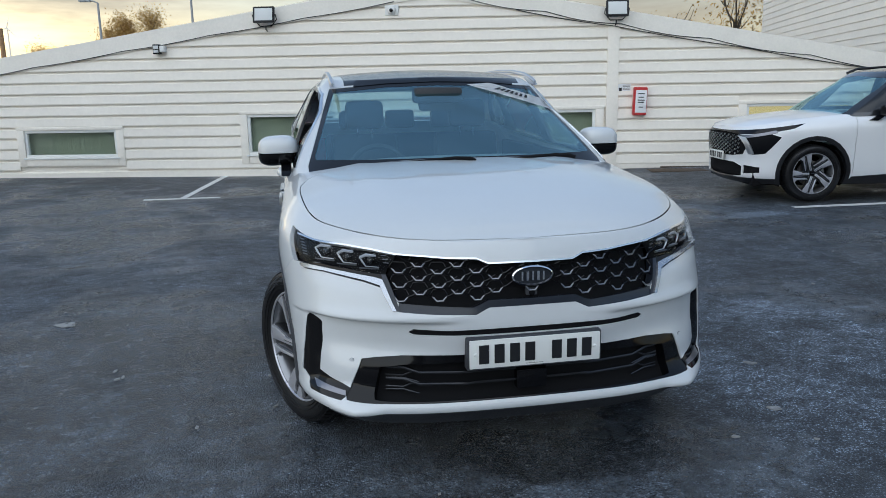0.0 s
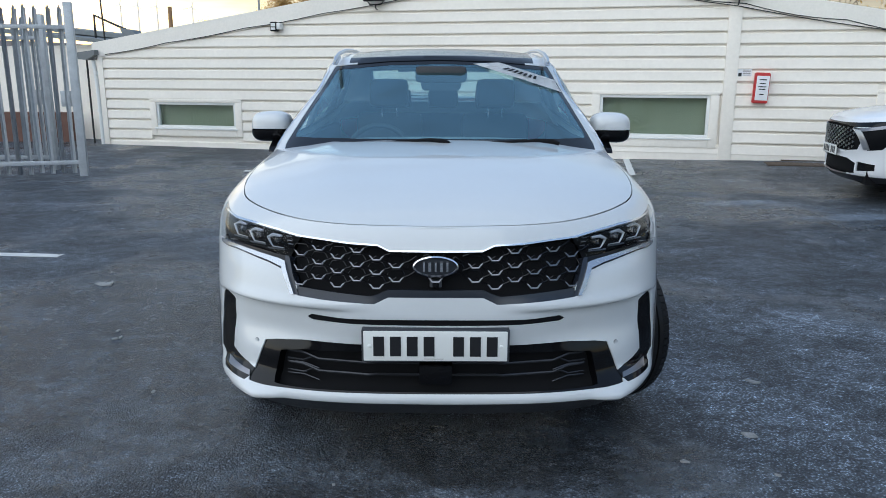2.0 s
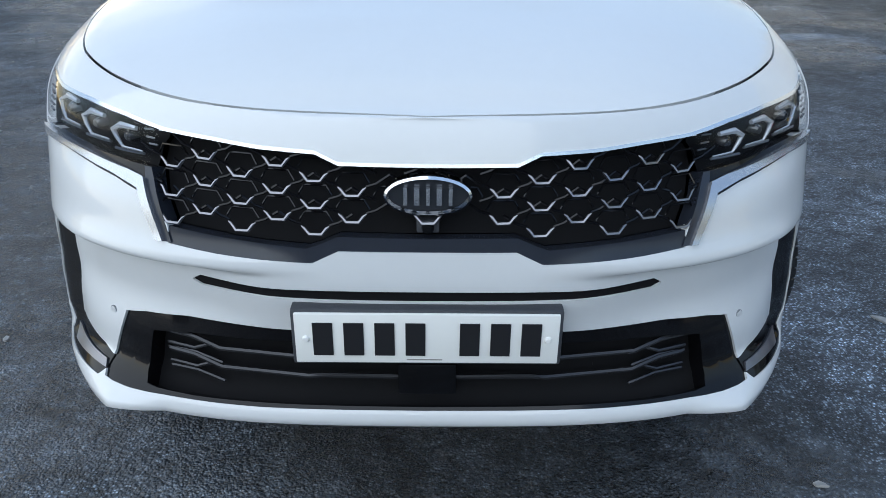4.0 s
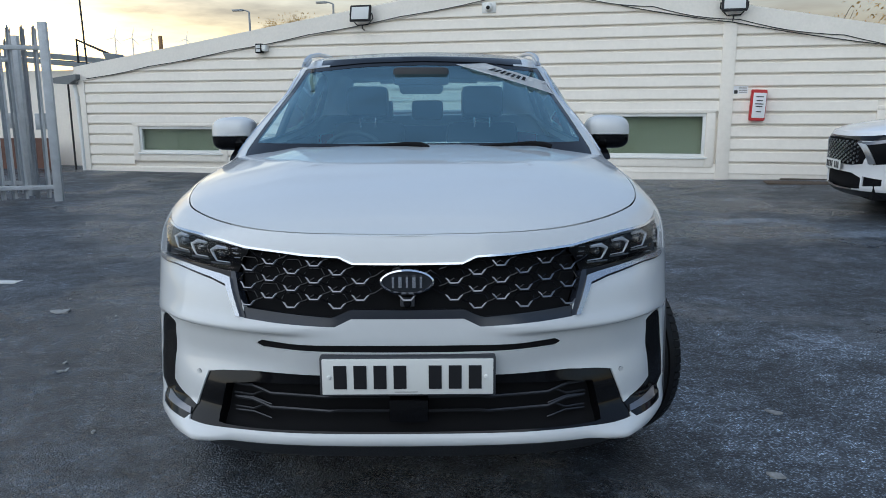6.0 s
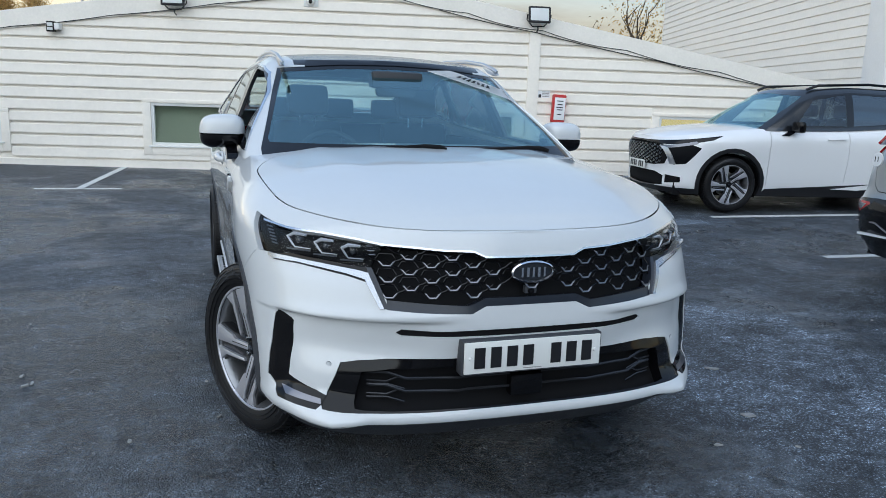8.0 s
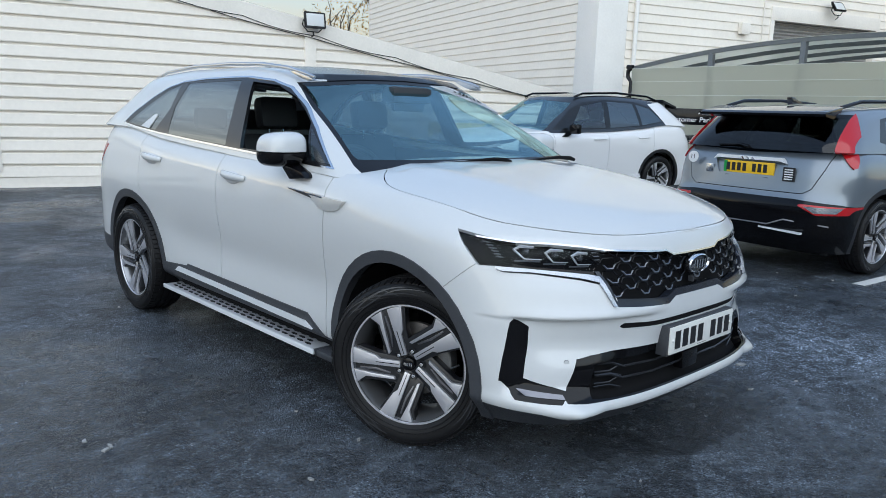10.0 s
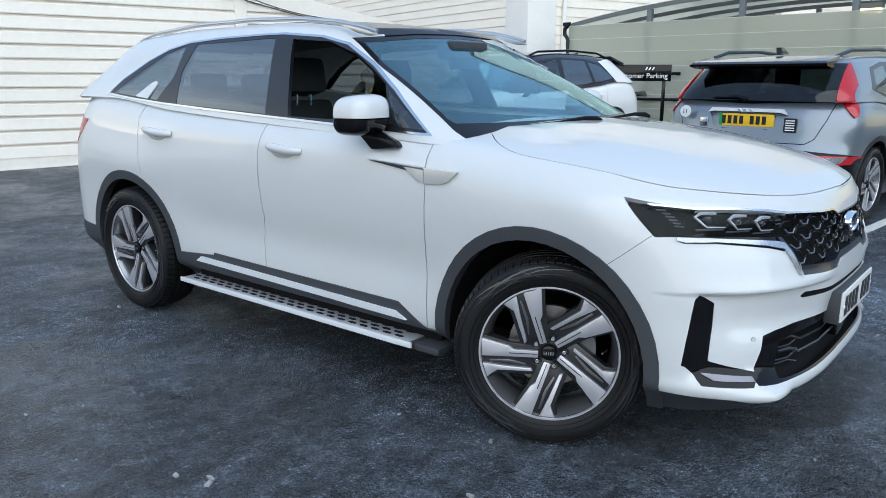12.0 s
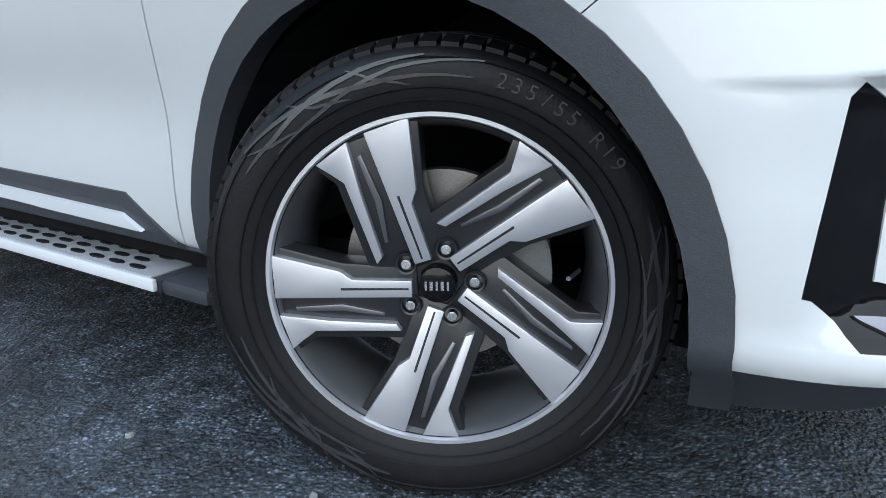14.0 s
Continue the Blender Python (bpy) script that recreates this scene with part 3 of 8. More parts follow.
# ---- low clad building behind the car ----
WALL = Matrix.Translation((0, 11.25, 0)) @ Matrix.Rotation(math.atan(-0.255), 4, "Z")


def wp(u, d, z):
    """A place on the gable wall: u along it, d out towards the yard, z up."""
    return WALL @ Vector((u, -d, z))


RIDGE_U, RIDGE_Z, LEFT_U, RIGHT_U = 1.65, 3.42, -7.2, 12.0


def roof_line(u):
    return RIDGE_Z - (0.150 * (RIDGE_U - u) if u < RIDGE_U else 0.181 * (u - RIDGE_U))


def wall_base(u):
    p = wp(u, 0, 0)
    return ground_z(p.x, p.y)


WINDOWS = ((-5.95, -4.2, 0.47, 0.97), (-1.74, -0.12, 0.48, 1.2), (2.72, 4.5, 0.50, 1.2), (7.1, 8.9, 0.60, 1.25))


def wall_window(i, u0, u1, z0, z1):
    w = tagged(new(f"window_{i}"), "white framed window with pale blind behind the glass", "window", kind="structure")
    w.matrix_world = WALL
    f = 0.05
    mull = [u0, u1] if u1 - u0 < 3 else [u0, u0 + (u1 - u0) / 3, u1 - (u1 - u0) / 3, u1]
    for a, b, c, d in ((u0, u1, z1 - f, z1), (u0, u1, z0, z0 + f)):
        box("window_frame", (a, -0.03, c), (b, 0.05, d), FRAME_WHITE, w, 0.006)
    for m in mull:
        a = m if m == u0 else (m - f if m == u1 else m - f / 2)
        box("window_frame", (a, -0.028, z0 + f), (a + f, 0.05, z1 - f), FRAME_WHITE, w, 0.006)
    t = 0.14
    for a, b, c, d in ((u0 - t, u1 + t, z1, z1 + 0.06), (u0 - t, u0, z0 - 0.16, z1), (u1, u1 + t, z0 - 0.16, z1), (u0, u1, z0 - 0.16, z0)):
        box("trim", (a, -0.055, c), (b, 0.0, d), CLADDING, w, 0.008)
    box("window_sill", (u0 - 0.04, -0.075, z0 - 0.03), (u1 + 0.04, -0.05, z0), FRAME_WHITE, w, 0.006)
    for a, b in zip(mull, mull[1:]):
        box("pane", (a + f / 2, 0.018, z0 + f / 2), (b - f / 2, 0.024, z1 - f / 2), PANE, w)
    box("blind", (u0 + 0.02, 0.10, z0 + 0.02), (u1 - 0.02, 0.115, z1 - 0.02), GLOW_BLIND if i == 4 else BLIND, w)
    if i == 2:
        # reversed lettering on a notice behind the glass, as plain bars
        lathe("notice_mark", [(0.035, 0.095), (0.075, 0.095), (0.075, 0.098)], PAPER, w, 20, 1, (u1 - 0.32, 0, z1 - 0.16))
        for a, b, c in ((0.17, 0.60, 0.36), (0.17, 0.45, 0.56), (0.50, 0.62, 0.56)):
            box("notice_bar", (u1 - b, 0.094, z1 - c - 0.08), (u1 - a, 0.099, z1 - c), PAPER, w)
    return w


def build_gable():
    wall = tagged(new("wall_north"), "cream clad gable wall of a low building", "wall", kind="structure")
    wall.matrix_world = WALL
    holes = [(u0 - 0.14, u1 + 0.14, z0 - 0.16, z1 + 0.06) for u0, u1, z0, z1 in WINDOWS]
    # solid wall behind the boards, in columns, with the window openings left free
    us = sorted({LEFT_U, RIDGE_U, RIGHT_U, *(h for q in WINDOWS for h in q[:2])})
    bm = bmesh.new()
    for a, b in zip(us, us[1:]):
        m = (a + b) / 2
        spans, z = [], -0.3
        for u0, u1, z0, z1 in WINDOWS:
            if u0 < m < u1:
                add_prism(bm, [(a, -0.3), (b, -0.3), (b, z0), (a, z0)], 1, 0.0, 0.22)
                z = z1
        add_prism(bm, [(a, z), (b, z), (b, roof_line(b) - 0.05), (a, roof_line(a) - 0.05)], 1, 0.0, 0.22)
    part("wall_core", bm, CLADDING, wall, smooth=False)
    # lapped boards, course by course
    course, posts = 0.198, (LEFT_U, 4.78, RIGHT_U)
    k = 0
    z = 0.02
    while z < RIDGE_Z:
        z0, z1 = z, z + course
        for pa, pb in zip(posts, posts[1:]):
            segs = [(pa + 0.1, pb - 0.1)]
            for h in holes:
                if h[2] < (z0 + z1) / 2 < h[3]:
                    segs = [q for s in segs for q in ((s[0], min(s[1], h[0])), (max(s[0], h[1]), s[1])) if q[1] - q[0] > 0.05]
            for a, b in segs:
                def lim(zz):
                    return RIDGE_U - (RIDGE_Z - zz) / 0.150, RIDGE_U + (RIDGE_Z - zz) / 0.181
                l0, r0 = lim(z0)
                l1, r1 = lim(z1 - 0.02)
                a0, b0, a1, b1 = max(a, l0), min(b, r0), max(a, l1), min(b, r1)
                if b0 - a0 < 0.05 or b1 - a1 < 0.03:
                    continue
                bm = bmesh.new()
                prof = [(0.0, z0 + 0.020), (-0.044, z0 + 0.020), (-0.047, z0 + 0.034), (-0.033, z1 - 0.03), (-0.020, z1 - 0.016), (-0.004, z1 - 0.014), (-0.004, z1 + 0.020), (0.0, z1 + 0.020)]
                def end(c0, c1):
                    return [bm.verts.new((c0 + (c1 - c0) * (q[1] - z0) / course, q[0], q[1])) for q in prof]
                A, B = end(a0, a1), end(b0, b1)
                for i in range(len(prof) - 1):
                    bm.faces.new((A[i], B[i], B[i + 1], A[i + 1]))
                bm.faces.new(A[::-1])
                bm.faces.new(B)
                bmesh.ops.recalc_face_normals(bm, faces=bm.faces[:])
                part("board", bm, CLADDING, wall, smooth=False)
                k += 1
        z += course
    for u, w in ((LEFT_U + 0.05, 0.12), (4.78, 0.2), (RIGHT_U - 0.06, 0.12)):
        box("corner_post", (u - w / 2, -0.060, wall_base(u) - 0.1), (u + w / 2, 0.0, roof_line(u) - 0.1), CLADDING, wall, 0.004)
    # bottom trim
    bm = bmesh.new()
    add_prism(bm, [(LEFT_U, wall_base(LEFT_U) - 0.05), (RIGHT_U, wall_base(RIGHT_U) - 0.05), (RIGHT_U, wall_base(RIGHT_U) + 0.06), (LEFT_U, wall_base(LEFT_U) + 0.06)], 1, -0.04, 0.0)
    part("trim", bm, CLADDING, wall, smooth=False)
    # verge boards under the roof edge
    for a, b in ((LEFT_U - 0.1, RIDGE_U), (RIDGE_U, RIGHT_U)):
        bm = bmesh.new()
        add_prism(bm, [(a, roof_line(a) - 0.26), (b, roof_line(b) - 0.26), (b, roof_line(b) + 0.035), (a, roof_line(a) + 0.035)], 1, -0.066, -0.001)
        part("fascia", bm, FASCIA, wall, smooth=False)
    for i, q in enumerate(WINDOWS):
        wall_window(i + 1, *q)
    roof = tagged(new("roof_1"), "shallow grey felt roof of the low building", "roof", kind="structure")
    roof.matrix_world = WALL
    for a, b in ((LEFT_U - 0.12, RIDGE_U), (RIDGE_U, RIGHT_U)):
        bm = bmesh.new()
        add_prism(bm, [(a, roof_line(a) + 0.005), (b, roof_line(b) + 0.005), (b, roof_line(b) + 0.03), (a, roof_line(a) + 0.03)], 1, 0.0, 14)
        part("roof_sheet", bm, ROOF_FELT, roof, smooth=False)
    back = tagged(new("wall_back"), "plain rear walls of the low building", "wall", kind="structure")
    back.matrix_world = WALL
    box("wall_side", (LEFT_U, 0.23, -0.3), (LEFT_U + 0.2, 14, roof_line(LEFT_U) - 0.05), CLADDING, back)
    box("wall_rear", (LEFT_U, 13.8, -0.3), (RIGHT_U, 14, roof_line(LEFT_U) - 0.05), CLADDING, back)


build_gable()

# ---- tall clad building ----
TALL = Matrix.Translation((15.05, 7.39, 0)) @ Matrix.Rotation(math.atan2(-1.0, 2.85), 4, "Z")


def build_tall():
    """Two faces meet at a corner column; the yard face has a shutter opening."""
    wall = tagged(new("wall_east"), "tall cream clad warehouse with a corner column", "wall", kind="structure")
    wall.matrix_world = TALL
    u0, u1, top = -4.1, 8.0, 9.0
    su0, su1, sz = 1.0, 4.6, 3.85
    bm = bmesh.new()
    add_prism(bm, [(u0, -0.3), (su0, -0.3), (su0, top), (u0, top)], 1, 0.0, 0.25)
    add_prism(bm, [(su1, -0.3), (u1, -0.3), (u1, top), (su1, top)], 1, 0.0, 0.25)
    add_prism(bm, [(su0, sz), (su1, sz), (su1, top), (su0, top)], 1, 0.0, 0.25)
    add_box(bm, (u0, 0.26, -0.3), (u0 + 0.25, 16, top))
    add_box(bm, (u1, -3.0, -0.3), (u1 + 0.25, 16, top))
    part("wall_core", bm, CLADDING, wall, smooth=False)
    step = 0.2
    prof = [(0.0, 0.010), (-0.028, 0.012), (-0.028, 0.03), (-0.012, step - 0.018), (-0.012, step + 0.005), (0, step + 0.006)]
    for k in range(44):
        z = 0.1 + k * step
        for a, b in ((u0 + 0.75, u1 - 0.02),):
            for s0, s1 in (((a, su0 - 0.12), (su1 + 0.12, b)) if z < sz + 0.3 else ((a, b),)):
                bm = bmesh.new()
                A, B = [[bm.verts.new((u, d, z + h)) for d, h in prof] for u in (s0, s1)]
                for i in range(len(prof) - 1):
                    bm.faces.new((A[i], B[i], B[i + 1], A[i + 1]))
                bm.faces.new(A[::-1]), bm.faces.new(B)
                bmesh.ops.recalc_face_normals(bm, faces=bm.faces[:])
                part("board", bm, CLADDING, wall, smooth=False)
        bm = bmesh.new()
        A, B = [[bm.verts.new((u0 + d, v, z + h)) for d, h in prof] for v in (0.78, 15.9)]
        for i in range(len(prof) - 1):
            bm.faces.new((A[i], B[i], B[i + 1], A[i + 1]))
        bm.faces.new(A[::-1]), bm.faces.new(B)
        bmesh.ops.recalc_face_normals(bm, faces=bm.faces[:])
        part("board", bm, CLADDING, wall, smooth=False)
    box("corner_column", (u0 - 0.06, -0.06, -0.3), (u0 + 0.72, 0.75, top), COLUMN, wall, 0.01)
    for lo, hi in (((su0 - 0.12, -0.05, sz), (su1 + 0.12, 0.0, sz + 0.32)), ((su0 - 0.12, -0.05, 0), (su0, 0.0, sz)), ((su1, -0.05, 0), (su1 + 0.12, 0.0, sz))):
        box("shutter_frame", lo, hi, FASCIA, wall, 0.006)
    bm = bmesh.new()
    for k in range(46):
        z = 0.05 + k * 0.083
        add_prism(bm, [(0.16, z), (0.135, z + 0.04), (0.16, z + 0.078)], 0, su0, su1)
    part("roller_shutter", bm, SHUTTER, wall, "closed grey roller shutter", smooth=False)
    tube("downpipe", [(u0 + 0.95, -0.08, 0.1), (u0 + 0.95, -0.08, 8.9)], 0.05, COLUMN, wall, 10)
    roof = tagged(new("roof_2"), "flat roof of the warehouse", "roof", kind="structure")
    roof.matrix_world = TALL
    box("roof_sheet", (u0 - 0.1, -0.1, top + 0.002), (u1 + 0.3, 16.1, top + 0.15), ROOF_FELT, roof)


build_tall()


def build_south():
    """Made-up, unseen block behind the camera: closes the yard and darkens low reflections."""
    wall = tagged(new("unseen_south_block"), "plain grey rendered building across the yard", "wall", kind="structure")
    box("wall", (-34, -24.5, -0.2), (34, -24.2, 4.0), SOUTH_BLOCK_GREY, wall)
    box("coping", (-34.1, -24.6, 4.0), (34.1, -24.1, 4.12), ROOF_FELT, wall)


SOUTH_BLOCK_GREY = mat("grey_render", (0.13, 0.135, 0.14), 0.8, vary=0.15, scale=0.6)
build_south()

# ---- the white car ----
class Spec:
    fine = ()


def suv_spec():
    p = Spec()
    p.bottom = 0.24
    p.roll, p.roll_in = 0.13, lambda y: 0.075 - 0.025 * smooth(1.3, 1.9, y)
    p.fine = tuple(0.545 + 0.0065 * i for i in range(12))
    p.width = lambda z: curve(((0.2, 0.80), (0.29, 0.86), (0.36, 0.912), (0.5, 0.925), (0.75, 0.938), (0.93, 0.945), (1.05, 0.935), (1.2, 0.90), (1.35, 0.87)), z)
    p.front = lambda z: curve(((0.2, 0.16), (0.27, 0.09), (0.315, 0.035), (0.335, 0.022), (0.36, 0.03), (0.40, 0.055), (0.55, 0.045), (0.66, 0.028), (0.70, 0.032), (0.78, 0.045), (0.92, 0.075), (0.98, 0.10), (1.05, 0.16)), z)
    p.rear = lambda z: curve(((0.2, 4.66), (0.4, 4.74), (0.7, 4.72), (0.9, 4.68), (1.3, 4.55)), z)
    p.lf = lambda z: curve(((0.25, 0.60), (0.6, 0.69), (0.95, 0.77), (1.1, 0.8)), z)
    p.lr = lambda z: 0.55
    p.nf = lambda z: curve(((0.25, 3.3), (0.34, 3.3), (0.6, 2.9), (0.95, 2.45), (1.1, 2.4)), z)
    p.nr = lambda z: 3.0
    p.top = lambda x, y: curve(((0.0, 0.965), (0.1, 0.975), (0.3, 1.005), (0.6, 1.05), (1.0, 1.095), (1.45, 1.14), (2.5, 1.178), (3.3, 1.217), (4.0, 1.29), (4.6, 1.28), (5, 1.25)), y)
    p.bonnet = ((0.0, 0.97), (0.1, 0.98), (0.2, 1.03), (0.35, 1.075), (0.6, 1.125), (0.9, 1.165), (1.25, 1.192), (1.6, 1.2))
    p.bonnet_pow = 3.0
    p.cowl_end = 1.5
    p.crease = lambda x, y: 0.006 * math.exp(-((abs(x) - 0.50 - 0.10 * (y - 0.8)) / 0.06) ** 2) * smooth(0.3, 0.9, y)

    def swell(x, y, z):
        out = 0.016 * (math.exp(-((y - 0.9) / 0.42) ** 2) + 1.2 * math.exp(-((y - 3.72) / 0.5) ** 2)) * math.exp(-((z - 0.86) / 0.13) ** 2)
        out -= 0.022 * math.exp(-((z - 0.60) / 0.13) ** 2) * smooth(1.1, 1.6, y) * (1 - smooth(2.9, 3.4, y))
        # the corner below the brow is drawn in ahead of the upright vent
        out -= 0.034 * (1 - smooth(0.284, 0.352, y)) * smooth(0.395, 0.42, z) * (1 - smooth(0.674, 0.694, z))
        out -= 0.006 * (1 - smooth(0.38, 0.48, y)) * smooth(0.52, 0.64, z) * (1 - smooth(0.674, 0.690, z)) * smooth(0.30, 0.36, y)
        out -= 0.11 * (1 - smooth(0.262, 0.350, z)) * smooth(1.30, 1.50, y) * (1 - smooth(3.22, 3.38, y))
        return out
    p.swell = swell

    def nose(x, y, z):
        a = abs(x)
        d = 0.022 * math.exp(-((z - 0.862) / 0.04) ** 2) * smooth(0.3, 0.56, a) * (1 - smooth(0.72, 0.9, a)) * (1 - smooth(0.3, 0.55, y))
        # the brow under the grille stands out over a hollow, fading to the flanks
        d += 0.030 * (1 - smooth(0.672, 0.686, z)) * smooth(0.47, 0.60, z) * smooth(0.28, 0.52, a) * (1 - smooth(0.72, 0.84, a)) * (1 - smooth(0.34, 0.50, y))
        d -= 0.010 * math.exp(-((z - 0.70) / 0.022) ** 2) * (1 - smooth(0.30, 0.45, y)) * smooth(0.15, 0.4, a) * (1 - smooth(0.74, 0.88, a))
        # pointed lip corners
        d -= 0.045 * max(0.0, 1 - abs(a - 0.70) / 0.13) * math.exp(-((z - 0.325) / 0.032) ** 2)
        return d
    p.nose = nose
    p.house_w = ((0.0, 0.885), (0.15, 0.865), (0.5, 0.80), (0.8, 0.735), (0.93, 0.69), (1.0, 0.635))
    p.screen = ((0.0, 1.13), (0.5, 1.56), (0.9, 1.95), (1.0, 2.05))
    p.tail = ((0.0, 4.66), (0.3, 4.55), (0.7, 4.36), (0.9, 4.28), (1.0, 4.24))
    p.house_lf, p.house_lr, p.house_nf, p.house_nr = 0.42, 0.5, 3.2, 3.2
    p.house_base = lambda x, y: curve(((1.0, 1.10), (1.45, 1.12), (2.5, 1.16), (3.3, 1.20), (4.0, 1.26), (4.7, 1.26)), y)
    p.roof = lambda x, y: curve(((1.9, 1.60), (2.1, 1.632), (2.7, 1.685), (3.3, 1.68), (3.9, 1.645), (4.4, 1.60)), y) - 0.09 * x * x
    return p


def ring(cy, cz, r, n=44):
    return [(cy + r * math.cos(2 * math.pi * i / n), cz + r * math.sin(2 * math.pi * i / n)) for i in range(n)]


def band(sh, cols, zones, into=None, near=None, axis=1):
    """Cuts a strip given as columns (x, top, bottom) on both sides."""
    a = b = into
    if into is None:
        a = sh.next
        b = a + 1
        sh.next += 2
    else:
        a, b = into
    for (x0, t0, b0), (x1, t1, b1) in zip(cols, cols[1:]):
        q = [(x0, b0), (x1, b1), (x1, t1), (x0, t0)]
        if abs(t0 - b0) < 1e-6:
            q = q[1:]
        elif abs(t1 - b1) < 1e-6:
            q = [q[0], q[1], q[3]]
        sh.cut(q, axis, zones, side=-1, into=a, near=near)
        sh.cut([(-x, z) for x, z in q], axis, zones, side=1, into=b, near=near)
    return a, b


def inset(poly, d):
    """A convex polygon drawn in by d."""
    area = sum(a[0] * b[1] - b[0] * a[1] for a, b in zip(poly, poly[1:] + poly[:1]))
    s = 1 if area > 0 else -1
    out, n = [], len(poly)
    for i in range(n):
        p, a, b = Vector(poly[i]), Vector(poly[i - 1]), Vector(poly[(i + 1) % n])
        e, f = (p - a).normalized(), (b - p).normalized()
        m, k = Vector((-e.y, e.x)) * s, Vector((-f.y, f.x)) * s
        w = (m + k).normalized()
        out.append(tuple(p + w * d / max(0.35, w.dot(m))))
    return out


def number_bars(parent, m, width, height, ink):
    """The characters of a number plate as plain upright bars."""
    n = 7
    for i in range(n):
        u = (i - 3) * width / 7.6 + (width * 0.05 if i > 3 else -width * 0.05)
        w = width * 0.085
        box("bar", (u - w / 2, -height / 2, 0), (u + w / 2, height / 2, 0.002), ink, parent, 0.0, m=m)


def build_white_suv():
    car = thing("car", "white pearl large SUV with dark cladding and turned front wheels", "car")
    sh = Shell(suv_spec(), ns=150, nk=56)
    B, BN, H, R = 0, 1, 2, 3
    front = lambda c: c.y < 0.75

    # wheel arches: dark lips round open wells
    clad, holes = [], []
    for cy, cz, ro, ri in ((0.905, 0.37, 0.488, 0.436), (3.74, 0.36, 0.483, 0.43)):
        z = sh.both(ring(cy, cz, ro), 0, (B,))
        clad.append(z)
        holes.append(sh.both(ring(cy, cz, ri), 0, z))
    # sills
    s1 = sh.both([(2.94, 0.452), (1.60, 0.436), (1.46, 0.35), (1.40, 0.23), (2.94, 0.23)], 0, (B,))
    s2 = sh.both([(2.94, 0.44), (3.32, 0.41), (3.36, 0.23), (2.94, 0.23)], 0, (B,))
    strip = sh.both([(3.05, 0.418), (1.61, 0.394), (1.55, 0.365), (3.10, 0.389)], 0, s1 + s2)
    s3 = sh.both([(4.1, 0.44), (5.0, 0.50), (5.0, 0.2), (4.1, 0.2)], 0, (B,))
    s4 = sh.both([(1.30, 0.34), (1.47, 0.34), (1.42, 0.2), (1.30, 0.2)], 0, (B,))
    tail = sh.both([(4.12, 1.118), (4.6, 1.15), (5.0, 1.15), (5.0, 0.87), (4.42, 0.88), (4.27, 1.04)], 0, (B,))
    # nose
    under = band(sh, [(-1.0, 0.342, 0.2), (-0.80, 0.330, 0.2), (-0.71, 0.304, 0.2), (-0.66, 0.316, 0.2), (-0.60, 0.328, 0.2), (-0.45, 0.327, 0.2), (0.0, 0.322, 0.2)], (B,), near=front)
    top = [(-0.87, 0.979), (-0.86, 0.978), (-0.80, 0.9685), (-0.697, 0.966), (-0.596, 0.956), (-0.511, 0.942), (-0.411, 0.936), (-0.319, 0.928), (-0.211, 0.924), (-0.168, 0.905), (0.0, 0.904)]
    chrome = band(sh, [(x, z - 0.0045, z - 0.011) for x, z in top], (B,), near=front)
    lamp = band(sh, [(-0.87, 0.967, 0.880), (-0.80, 0.9575, 0.879), (-0.70, 0.955, 0.869), (-0.60, 0.945, 0.858), (-0.560, 0.938, 0.856), (-0.523, 0.933, 0.92)], (B,), near=front)
    for side_, into_ in zip((-1, 1), lamp):
        sh.cut([(0.592, 0.992), (0.47, 0.868), (0.36, 0.874), (0.36, 0.956), (0.45, 0.970)], 0, (B,), side=side_, into=into_, near=lambda c: c.y < 0.75 and abs(c.x) > 0.8)
    ledge = band(sh, [(-0.895, 0.878, 0.872), (-0.80, 0.879, 0.869), (-0.70, 0.869, 0.858), (-0.60, 0.858, 0.845), (-0.560, 0.856, 0.836)], (B,), near=front)
    seam = band(sh, [(-0.862, 0.8605, 0.8580), (-0.85, 0.8545, 0.8505), (-0.78, 0.8535, 0.8490), (-0.70, 0.8425, 0.8380), (-0.63, 0.8315, 0.8270), (-0.572, 0.8165, 0.8110)], (B,), near=front)
    drl = band(sh, [(-0.862, 0.872, 0.860), (-0.85, 0.872, 0.852), (-0.78, 0.870, 0.849), (-0.70, 0.860, 0.838), (-0.63, 0.851, 0.827), (-0.572, 0.841, 0.812)], (B,), near=front)
    sh.both([(-0.572, 0.855), (-0.548, 0.832), (-0.506, 0.727), (-0.533, 0.727), (-0.572, 0.812)], 1, (B,), near=front)
    leg = (sh.next - 2, sh.next - 1)
    post = sh.both([(-0.548, 0.856), (-0.540, 0.832), (-0.500, 0.727), (-0.519, 0.727), (-0.562, 0.838), (-0.565, 0.856)], 1, (B, *leg, *ledge), near=front)
    mesh_cols = [(-0.575, 0.88, 0.85), (-0.545, 0.925, 0.80), (-0.53, 0.93, 0.780), (-0.511, 0.931, 0.757), (-0.41, 0.925, 0.748), (-0.319, 0.917, 0.741), (-0.234, 0.914, 0.735), (-0.211, 0.913, 0.743), (-0.172, 0.896, 0.760), (0.0, 0.893, 0.758)]
    grille = band(sh, mesh_cols, (B,), near=front)
    chin = band(sh, [(-0.511, 0.762, 0.725), (-0.41, 0.753, 0.717), (-0.319, 0.746, 0.712), (-0.234, 0.740, 0.708), (-0.222, 0.746, 0.708), (-0.172, 0.765, 0.732), (0.0, 0.763, 0.732)], (B,), near=front)
    slot = band(sh, [(-0.476, 0.642, 0.638), (-0.458, 0.653, 0.630), (-0.354, 0.650, 0.629), (-0.162, 0.651, 0.627), (0.0, 0.651, 0.626)], (B,), near=front)
